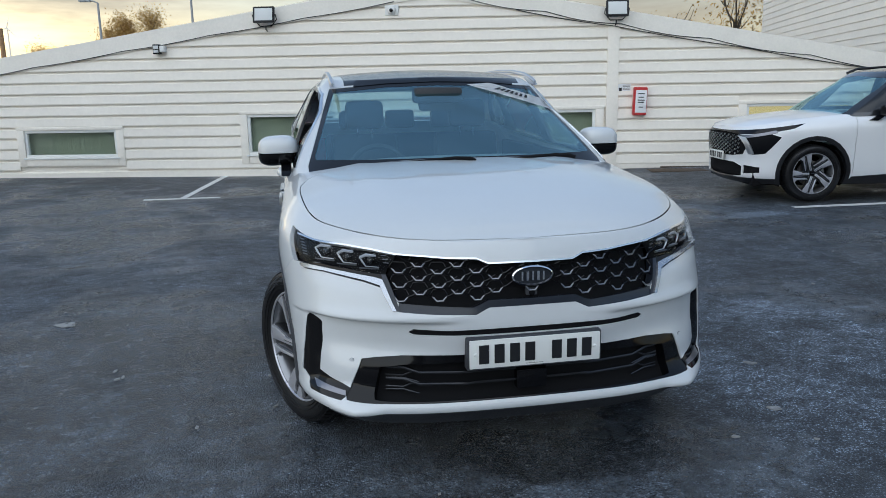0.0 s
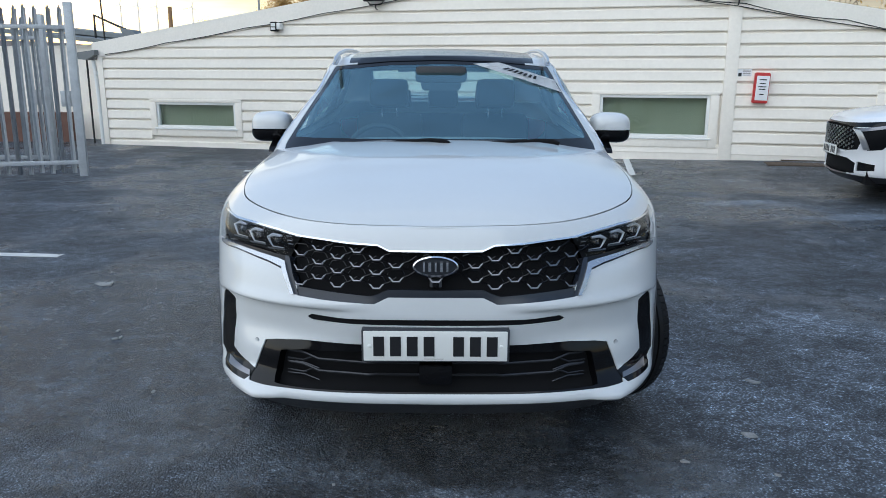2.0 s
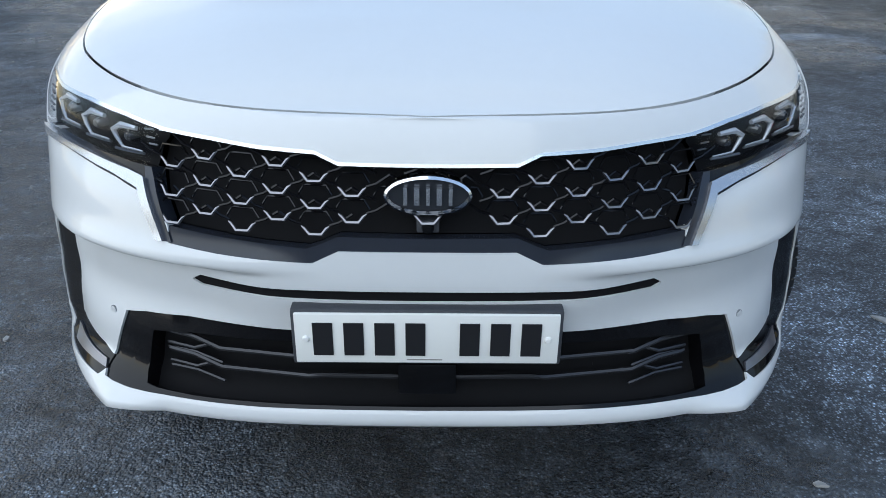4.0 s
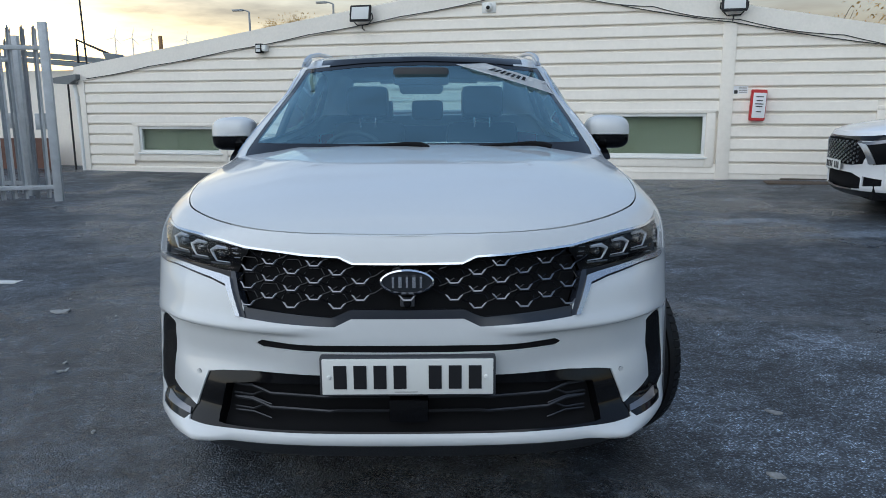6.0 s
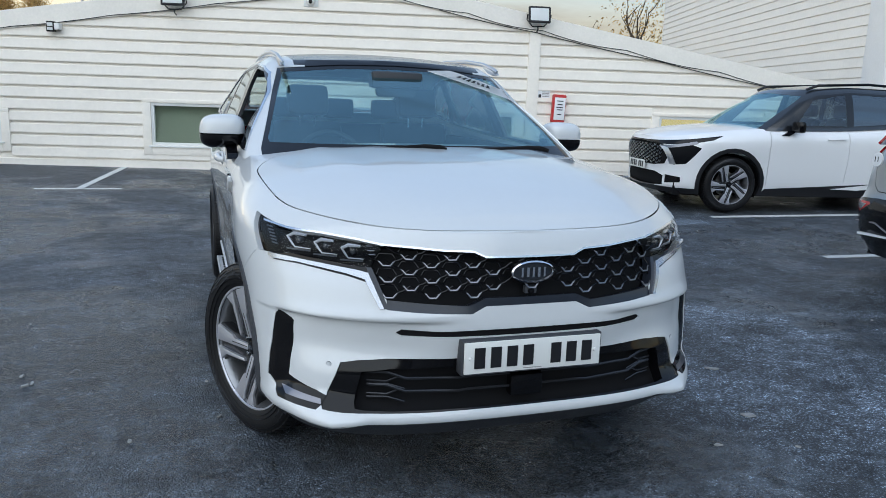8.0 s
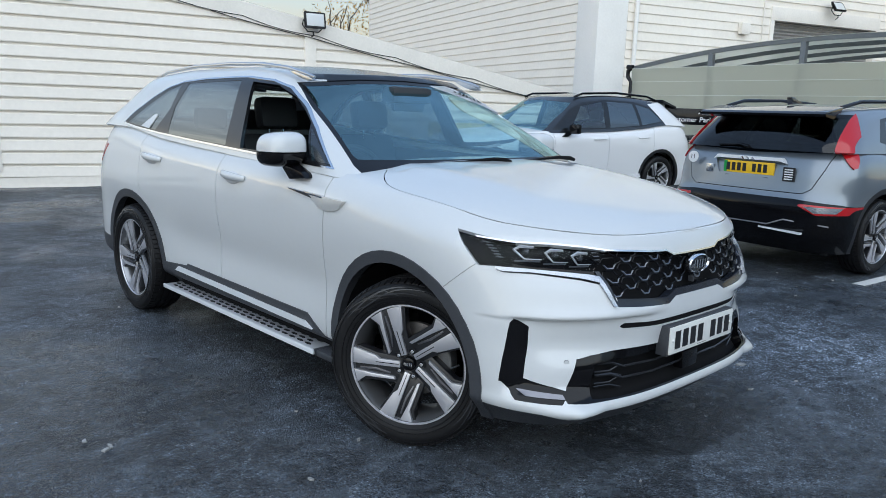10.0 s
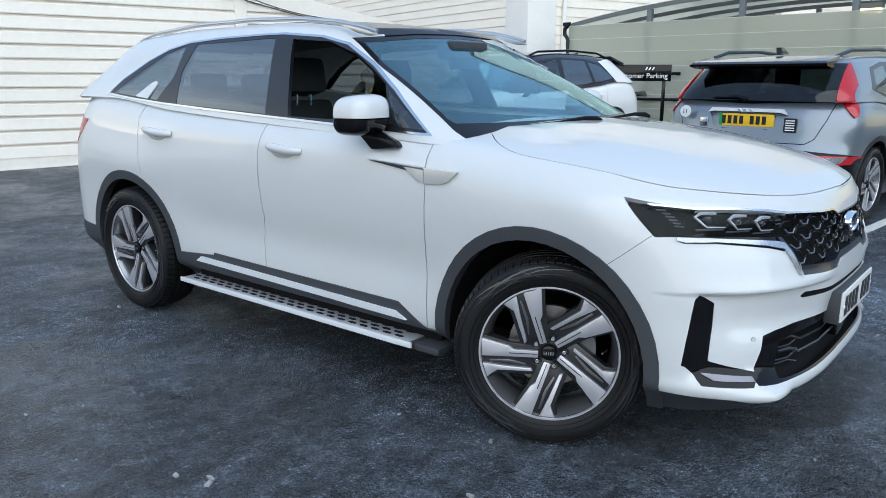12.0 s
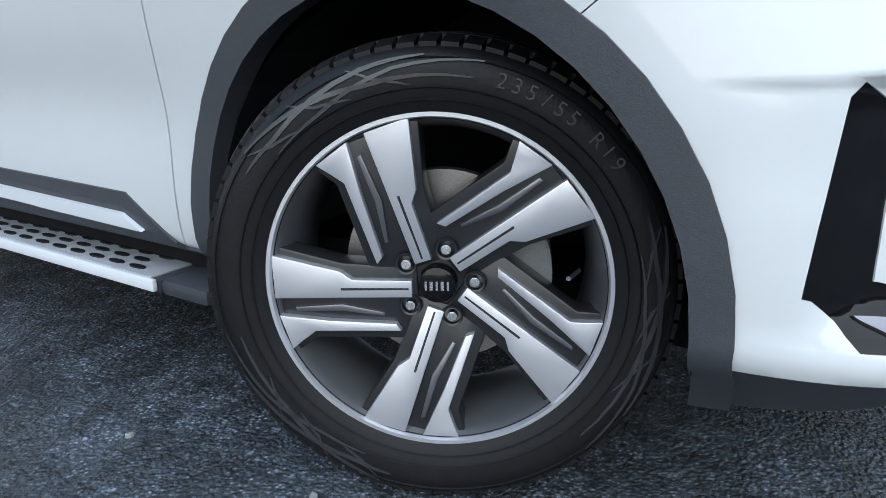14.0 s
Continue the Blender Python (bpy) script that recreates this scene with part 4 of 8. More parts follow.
    intake = band(sh, [(-0.72, 0.385, 0.372), (-0.70, 0.415, 0.370), (-0.654, 0.527, 0.367), (-0.60, 0.538, 0.366), (-0.503, 0.547, 0.365), (-0.365, 0.549, 0.363), (0.0, 0.549, 0.362)], (B,), near=front)
    mouth = band(sh, [(-0.615, 0.40, 0.380), (-0.59, 0.500, 0.376), (-0.50, 0.512, 0.372), (-0.30, 0.516, 0.370), (0.0, 0.518, 0.368)], intake, near=front)
    blade = sh.both([(0.322, 0.684), (0.288, 0.650), (0.288, 0.424), (0.354, 0.438), (0.334, 0.668)], 0, (B,), near=front)
    foot = sh.both([(0.353, 0.446), (0.286, 0.452), (0.155, 0.408), (0.150, 0.368), (0.288, 0.376)], 0, (B,), near=lambda c: c.y < 0.75 and abs(c.x) > 0.70)
    fin = sh.both([(-0.835, 0.414), (-0.72, 0.400), (-0.72, 0.384), (-0.828, 0.394)], 1, foot, near=front)
    # shut lines
    all_gaps = list(range(sh.next, sh.next + 10))
    gaps = all_gaps[:]
    sh.next += 10
    for sd in (-1, 1):
        sh.line([(1.441, 1.17), (1.432, 1.065), (1.423, 0.964), (1.44, 0.656), (1.44, 0.345)], 0, 0.005, (B,), side=sd, into=gaps.pop())
        sh.line([(2.477, 1.20), (2.498, 1.019), (2.495, 0.897), (2.487, 0.708), (2.515, 0.573), (2.50, 0.44)], 0, 0.005, (B,), side=sd, into=gaps.pop())
        sh.line([(3.555, 1.28), (3.607, 1.151), (3.575, 0.935), (3.555, 0.84)], 0, 0.005, (B,), side=sd, into=gaps.pop())
        sh.line([(0.64, 0.74), (0.566, 0.798), (0.478, 0.873)], 0, 0.002, (B,), side=sd, into=gaps.pop(), near=lambda c: c.y > 0.3)
    lid = [(0.0, 0.103), (-0.232, 0.118), (-0.388, 0.147), (-0.517, 0.201), (-0.629, 0.281), (-0.721, 0.381), (-0.795, 0.497), (-0.835, 0.66), (-0.855, 0.984), (-0.834, 1.104), (-0.769, 1.207), (-0.683, 1.285)]
    for _ in range(2):
        lid = [lid[0]] + [tuple(Vector(a).lerp(Vector(b), t)) for a, b in zip(lid, lid[1:]) for t in (0.25, 0.75)] + [lid[-1]]
    above = lambda c: c.z > 0.95
    for sd in (-1, 1):
        sh.line([(x * -sd, y) for x, y in lid], 2, 0.0045, (B, BN), side=sd, into=gaps.pop(), near=above)
    hood = sh.cut([(0.0, 1.6), *lid[1:-1], (-0.683, 1.285), (-0.6, 1.6)][1:] + [(-0.0, 1.6), (0.0, 0.103)], 2, (B, BN), side=-1, near=above)
    hood2 = sh.cut([(-x, y) for x, y in [*lid[1:], (-0.6, 1.6), (0.0, 1.6), (0.0, 0.103)]], 2, (B, BN), side=1, near=above)
    # doors
    fd = sh.both([(1.443, 1.30), (1.432, 1.065), (1.426, 0.964), (1.44, 0.40), (1.44, 0.2), (2.50, 0.2), (2.50, 1.3)], 0, (B,))
    rd = sh.both([(2.50, 1.4), (2.50, 0.2), (3.30, 0.2), (3.45, 0.75), (3.57, 0.9), (3.607, 1.151), (3.54, 1.4)], 0, (B,))
    # glass
    dlo = [(3.997, 1.277), (3.878, 1.369), (3.689, 1.47), (3.512, 1.536), (3.328, 1.571), (3.043, 1.588), (2.676, 1.596), (2.535, 1.596), (2.267, 1.575), (2.107, 1.537), (1.941, 1.452), (1.731, 1.332), (1.452, 1.150),
           (2.016, 1.170), (2.466, 1.188), (2.989, 1.210), (3.406, 1.230), (3.732, 1.252)]
    beyond = lambda c: abs(c.x) > 0.6
    frame_ = sh.both(dlo, 0, (H,), near=beyond)
    pillar = sh.both(inset(dlo, 0.010), 0, frame_)
    quarter = sh.both([(3.93, 1.288), (3.71, 1.418), (3.52, 1.507), (3.35, 1.549), (3.37, 1.38), (3.47, 1.252)], 0, pillar)
    rear_win = sh.both([(3.25, 1.555), (2.59, 1.572), (2.507, 1.205), (3.276, 1.236), (3.309, 1.408)], 0, pillar)
    front_win = sh.both([(2.46, 1.564), (2.204, 1.545), (2.031, 1.485), (1.80, 1.355), (1.66, 1.19), (2.34, 1.20)], 0, pillar)
    tri_win = sh.both([(1.775, 1.335), (1.635, 1.18), (1.50, 1.172)], 0, pillar)
    screen_poly = [(-0.80, 1.08), (0.80, 1.08), (0.80, 1.17), (0.640, 1.565), (0.3, 1.592), (0.0, 1.600), (-0.3, 1.592), (-0.640, 1.565), (-0.80, 1.17)]
    frit = sh.cut(screen_poly, 1, (H,), near=lambda c: c.y < 2.4)
    screen = sh.cut([(-0.758, 1.200), (0.758, 1.200), (0.762, 1.218), (0.622, 1.545), (0.3, 1.573), (0.0, 1.580), (-0.3, 1.573), (-0.622, 1.545), (-0.762, 1.218)], 1, (frit,), near=lambda c: c.y < 2.4)
    glass_roof = sh.cut([(-0.55, 2.0), (0.55, 2.0), (0.55, 3.95), (-0.55, 3.95)], 2, (R, H), near=lambda c: c.z > 1.58)
    for f in sh.bm.faces:
        if f[sh.zone] == H and f.normal.y > 0.35:
            c = f.calc_center_median()
            if 1.32 < c.z < 1.56 and abs(c.x) < 0.62:
                f[sh.zone] = 900
    sh.finish()
    bins = {}
    for v in sh.bm.verts:
        if v.co.y < 0.75:
            bins.setdefault((round(v.co.x / 0.03), round(v.co.z / 0.03)), []).append(tuple(v.co))

    def skin(x, z):
        """The depth of the nose's skin behind a place in front of it."""
        i, j = round(x / 0.03), round(z / 0.03)
        q = [p for a in (-1, 0, 1) for b in (-1, 0, 1) for p in bins.get((i + a, j + b), ())]
        q = sorted(((p[0] - x) ** 2 + (p[2] - z) ** 2, p[1]) for p in q)[:5]
        w = [1 / (d + 1e-6) for d, y in q]
        return sum(k * y for k, (d, y) in zip(w, q)) / sum(w) if q else 0.1
    panes_ = [tuple(v.co) for v in sh.bm.verts if 1.1 < v.co.y < 2.25 and v.co.z > 1.25 and v.normal.y < -0.2]

    def glass_y(x, z):
        """The depth of the windscreen."""
        q = sorted(((p[0] - x) ** 2 + (p[2] - z) ** 2, p[1]) for p in panes_)[:4]
        w = [1 / (d + 1e-6) for d, y in q]
        return sum(k * y for k, (d, y) in zip(w, q)) / sum(w)

    # painted panels
    sh.take("body", (B, BN, H, R), WHITE, car, rim=0.02)
    sh.take("bonnet", (hood, hood2), WHITE, car, rim=0.03)
    for pair, nm in ((fd, "front_door"), (rd, "rear_door")):
        for z in pair:
            d = sh.take(nm, z, WHITE, car, rim=0.03)
            sd = -1 if z == pair[0] else 1
            y0, y1, zh = (2.18, 2.42, 1.054) if nm == "front_door" else (3.25, 3.52, 1.083)
            door_handle(d, sd, y0, y1, zh)
    for g in all_gaps:
        sh.take("shut_gap", g, DARK, car, out=-0.014, rim=0)
    for pr in clad:
        for z in pr:
            sh.take("arch_trim", z, CLAD, car, out=0.006, rim=0.05)
    for i in (0, 1):
        sh.take("sill_cladding", (s1[i], s2[i], s4[i]), CLAD, car, out=0.006, rim=0.03)
        sh.take("sill_strip", strip[i], STRIP, car, out=0.016, rim=0.012)
        sh.take("rear_cladding", s3[i], CLAD, car, out=0.004, rim=0.03)
        sh.take("lamp_brow", chrome[i], CHROME_SOFT, car, out=0.002, rim=0.012)
        head = sh.take("headlight", lamp[i], LAMP_DARK, car, out=-0.032, rim=0)
        sh.take("lamp_edge", ledge[i], BLACK, head, out=-0.006, rim=0.03)
        sh.take("grille_post", post[i], CHIN, car, out=0.0, rim=0.04)
        sh.take("lens", lamp[i], CLEAR_LENS, head, out=-0.002, rim=0)
        sh.take("lamp_seam", seam[i], BLACK, head, out=0.001, rim=0.02)
        sh.take("running_light", (drl[i], leg[i]), DRL, head, out=0.009, rim=0.05)
        sh.take("grille_back", grille[i], DARK, car, out=-0.05, rim=0)
        sh.take("grille_chin", chin[i], CHIN, car, out=-0.004, rim=0.04)
        sh.take("bumper_slot", slot[i], DARK, car, out=-0.005, rim=0)
        sh.take("lower_intake", intake[i], BLACK, car, out=-0.006, rim=0.05)
        sh.take("intake_back", mouth[i], DARK, car, out=-0.05, rim=0)
        sh.take("corner_vent", (blade[i], foot[i]), BLACK, car, out=-0.003, rim=0.02)
        sh.take("vent_insert", fin[i], FIN, car, out=0.001, rim=0.01)
        sh.take("window_surround", frame_[i], CHROME_SOFT, car, out=0.004, rim=0.012)
        sh.take("pillar_trim", pillar[i], PILLAR, car, out=0.001, rim=0.02)
        sh.take("quarter_window", quarter[i], PRIVACY, car, out=-0.001, rim=0)
        sh.take("rear_door_window", rear_win[i], PRIVACY, car, out=-0.001, rim=0)
        if i == 1:
            sh.take("front_door_window", front_win[i], SIDE_GLASS, car, out=-0.001, rim=0)
        sh.take("corner_window", tri_win[i], SIDE_GLASS, car, out=-0.001, rim=0)
    for z in tail:
        sh.take("tail_light", z, RED_LENS, car, out=0.003, rim=0.01)
    for z in under:
        sh.take("underbumper", z, CLAD, car, out=-0.004, rim=0.02)
    sh.take("windscreen_edge", frit, FRIT, car, out=-0.003, rim=0.01)
    ws = sh.take("windscreen", screen, WINDSCREEN, car, out=-0.004, rim=0)
    sh.take("glass_roof", glass_roof, FRIT, car, out=0.001, rim=0.01)
    sh.take("rear_window", 900, SIDE_GLASS, car, out=0.0, rim=0)
    sh.bm.free()
    inner_shell(car)
    nose_details(car, skin)
    side_details(car, glass_y)
    cabin(car)
    return car


def door_handle(door, sd, y0, y1, z):
    """A pull handle on two feet over a shallow cup."""
    x = 0.945
    bm = bmesh.new()
    n = 16
    pts, rr = [], []
    for i in range(n + 1):
        u = i / n
        out = 0.034 * math.sin(math.pi * min(1, max(0, u))) ** 0.5
        pts.append((sd * (x - 0.012 + out), y0 + (y1 - y0) * u, z + 0.012 * (u - 0.5)))
        rr.append(0.012 + 0.006 * math.sin(math.pi * u))
    add_tube(bm, pts, rr, 10)
    bmesh.ops.scale(bm, vec=(1, 1, 1.25), space=Matrix.Translation((0, 0, -z)), verts=bm.verts[:])
    bmesh.ops.recalc_face_normals(bm, faces=bm.faces[:])
    part("handle", bm, WHITE, door)
    bm = bmesh.new()
    bmesh.ops.create_uvsphere(bm, u_segments=24, v_segments=12, radius=1, matrix=Matrix.Translation((sd * (x - 0.008), (y0 + y1) / 2 + 0.01, z - 0.012)) @ Matrix.Diagonal((0.010, (y1 - y0) * 0.36, 0.036, 1)))
    part("handle_cup", bm, CUP, door)


def inner_shell(car):
    """Dark wheel wells and floor, so that no light passes through the body."""
    for cy in (0.90, 3.74):
        for sd in (-1, 1):
            bm = bmesh.new()
            n = 20
            rows = []
            for i in range(n + 1):
                a = math.pi * (-0.04 + 1.08 * i / n)
                rows.append([bm.verts.new((sd * x, cy + 0.435 * math.cos(a), 0.37 + 0.435 * math.sin(a))) for x in (0.895, 0.45)])
            for p, q in zip(rows, rows[1:]):
                bm.faces.new((p[0], q[0], q[1], p[1]))
            bm.faces.new([r[1] for r in rows])
            part("wheel_well", bm, DARK, car, smooth=False)
    bm = bmesh.new()
    add_box(bm, (-0.60, 0.42, 0.22), (0.60, 4.5, 0.30))
    add_box(bm, (-0.84, 1.42, 0.255), (0.84, 3.2, 0.40))
    part("underfloor", bm, DARK, car, smooth=False)


def nose_details(car, skin):
    """Badge, grille lattice, lamps, plate, sensors and lower blades."""
    def gy(x, z):
        """The grille surface."""
        return skin(x, z) + 0.012

    def inside(x, z):
        a = abs(x)
        if a > 0.535 - 0.35 * max(0.0, 0.85 - z):
            return False
        lo = 0.770 if a < 0.175 else 0.752 + 0.05 * max(0.0, a - 0.3)
        hi = 0.880 if a < 0.175 else 0.893 + 0.05 * max(0.0, a - 0.17)
        return lo < z < hi
    lat, tips = bmesh.new(), []
    dx, dz = 0.0715, 0.0500
    for i in range(-8, 9):
        for j in range(5):
            x, z = i * dx, 0.745 + j * dz + (dz / 2 if i % 2 else 0)
            if not inside(x, z):
                continue
            hexa = [(x - 0.032, z + 0.014), (x - 0.021, z + 0.032), (x + 0.021, z + 0.032), (x + 0.032, z + 0.014)]
            add_tube(lat, [(a, gy(a, b) + 0.004, b) for a, b in hexa], 0.0024, 5)
            for s in (-1, 1):
                pts = [(x + s * 0.026, z + 0.008), (x + s * 0.045, z + 0.014), (x + s * dx, z + dz / 2 + 0.006)]
                add_tube(lat, [(a, gy(a, b), b) for a, b in pts], 0.003, 5)
            if abs(x) < 0.085 and 0.80 < z < 0.89:
                continue
            w = 0.027
            cup = [(x - w, z + 0.009), (x - w * 0.80, z + 0.005), (x - w * 0.44, z - 0.007), (x + w * 0.44, z - 0.007), (x + w * 0.80, z + 0.005), (x + w, z + 0.009)]
            tips.append([(a, gy(a, b) - 0.008, b) for a, b in cup])
    bmesh.ops.recalc_face_normals(lat, faces=lat.faces[:])
    gr = part("grille_lattice", lat, BLACK, car)
    for pts in tips:
        tube("grille_accent", pts, [0.0010, 0.0030, 0.0035, 0.0035, 0.0030, 0.0010], TIP, gr, 5)
    # badge
    bm = bmesh.new()
    n = 40
    rings = [[bm.verts.new((rx * math.cos(2 * math.pi * i / n), y, 0.845 + rz * math.sin(2 * math.pi * i / n))) for i in range(n)] for rx, rz, y in ((0.083, 0.0405, 0.068), (0.0825, 0.0400, 0.046), (0.0775, 0.0355, 0.041), (0.0735, 0.0320, 0.050))]
    for a, b in zip(rings, rings[1:]):
        for i in range(n):
            bm.faces.new((a[i], a[(i + 1) % n], b[(i + 1) % n], b[i]))
    bmesh.ops.recalc_face_normals(bm, faces=bm.faces[:])
    badge = part("badge", bm, CHROME, car, "oval chrome badge")
    bm = bmesh.new()
    bm.faces.new([bm.verts.new((0.0745 * math.cos(2 * math.pi * i / n), 0.053, 0.845 + 0.0328 * math.sin(2 * math.pi * i / n))) for i in range(n)])
    part("badge_face", bm, BADGE_GREY, badge)
    for k, w in ((-2, 0.007), (-1, 0.010), (0, 0.007), (1, 0.010), (2, 0.007)):
        prism("badge_bar", [(k * 0.021 - w / 2, 0.828), (k * 0.021 + w / 2, 0.828), (k * 0.021 + w / 2, 0.862), (k * 0.021 - w / 2, 0.862)], 1, 0.042, 0.052, CHROME, badge)
    # front camera under the badge
    lathe("camera_lens", [(0.0, 0.046), (0.009, 0.048), (0.013, 0.056), (0.013, 0.075)], BLACK, car, 20, 1, (0, 0, 0.776))
    box("camera_housing", (-0.022, 0.055, 0.766), (0.022, 0.08, 0.792), CLAD, car, 0.004)
    # plate in its dark holder
    box("plate_holder", (-0.268, 0.008, 0.497), (0.268, 0.06, 0.6225), CLAD, car, 0.006)
    plate = box("number_plate", (-0.26, 0.0005, 0.505), (0.26, 0.009, 0.617), PLATE_W, car, 0.003, "white front number plate")
    face = Matrix.Translation((0, -0.0002, 0.561)) @ Matrix.Rotation(radians(90), 4, "X")
    number_bars(plate, face, 0.46, 0.074, INK)
    box("caption_bar", (-0.04, -0.0006, 0.5125), (0.03, 0.002, 0.5145), SHUTTER, plate)
    for sx in (-0.238, 0.238):
        lathe("plate_screw", [(0.0, -0.0045), (0.005, -0.004), (0.0075, 0.0), (0.0075, 0.003)], FRAME_WHITE, plate, 14, 1, (sx, 0, 0.561))
    # parking sensors
    for sd in (-1, 1):
        m = Matrix.Translation((sd * 0.690, skin(0.690, 0.516), 0.516)) @ Matrix.Rotation(sd * math.atan2(skin(0.70, 0.516) - skin(0.68, 0.516), 0.02), 4, "Z")
        lathe("parking_sensor", [(0.0, -0.002), (0.0085, -0.002), (0.0092, 0.0), (0.0092, 0.02)], SENSOR, car, 20, 1, m=m)
        lathe("sensor_ring", [(0.0095, -0.0008), (0.0107, -0.0008), (0.0107, 0.01)], BARREL, car, 20, 1, m=m)
    # lower intake blades and radar cover
    for k, z in enumerate((0.475, 0.428)):
        for sd in (-1, 1):
            pts = [(sd * 0.56, 0.135, z + 0.022), (sd * 0.50, 0.11, z + 0.022), (sd * 0.44, 0.095, z), (sd * 0.25, 0.072, z - 0.006), (sd * 0.22, 0.07, z - 0.002), (sd * 0.06, 0.066, z - 0.002)]
            tube("intake_blade", pts, 0.0055, GLOSS_EDGE, car, 6)
            tube("intake_blade", [(sd * 0.565, 0.14, z - 0.012), (sd * 0.50, 0.115, z - 0.012), (sd * 0.46, 0.10, z + 0.008)], 0.004, GLOSS_EDGE, car, 6)
            tube("intake_blade", [(sd * 0.565, 0.14, z - 0.025), (sd * 0.50, 0.115, z - 0.022), (sd * 0.44, 0.10, z - 0.04)], 0.004, GLOSS_EDGE, car, 6)
    box("radar_cover", (-0.062, 0.046, 0.392), (0.062, 0.09, 0.470), BLACK, car, 0.008)
    # headlight insides: three hooked projectors and a side marker
    for sd in (-1, 1):
        lamp_root = new("lamp_cluster")
        lamp_root.parent = car
        for k in range(3):
            xc = 0.607 + 0.082 * k
            zc = 0.906 + 0.010 * (k - 0.3)
            hook = [(-0.026, 0.020), (0.010, 0.022), (0.032, 0.010), (0.024, -0.004), (0.012, -0.022), (-0.036, -0.023)]
            pts = [(sd * (xc + a), skin(xc + a, zc + b) + 0.012, zc + b) for a, b in hook]
            tube("projector_trim", pts, [0.005, 0.0072, 0.0066, 0.0044, 0.0028, 0.0018], DRL_TRIM, lamp_root, 6)
            yc = skin(xc - 0.004, zc) + 0.024
            turn = Matrix.Translation((sd * (xc - 0.004), yc, zc)) @ Matrix.Rotation(radians(sd * (24 + 9 * k)), 4, "Z")
            lathe("projector", [(0.0, -0.010), (0.008, -0.008), (0.014, 0.0), (0.017, 0.012)], LENS_DARK, lamp_root, 20, 1, m=turn)
            shelf = [(sd * (xc + a), skin(xc + a, zc - 0.031) + 0.020, zc - 0.031) for a in (-0.036, 0.0, 0.036)]
            tube("shelf", shelf, 0.003, LAMP_GREY, lamp_root, 5)
        # slatted reflector at the outer end and ribs at the inner end
        for k in range(6):
            z = 0.955 - k * 0.010
            x = 0.862 - 0.002 * k
            tube("reflector_slat", [(sd * x, skin(x, z) + 0.010, z), (sd * (x - 0.016), skin(x - 0.016, z) + 0.010, z - 0.002)], 0.0028, LAMP_GREY, lamp_root, 5)
        for k in range(3):
            x, z = 0.562 - 0.004 * k, 0.925 - 0.014 * k
            tube("inner_rib", [(sd * x, skin(x, z) + 0.014, z), (sd * (x - 0.020), skin(x - 0.020, z) + 0.014, z)], 0.002, LAMP_GREY, lamp_root, 5)


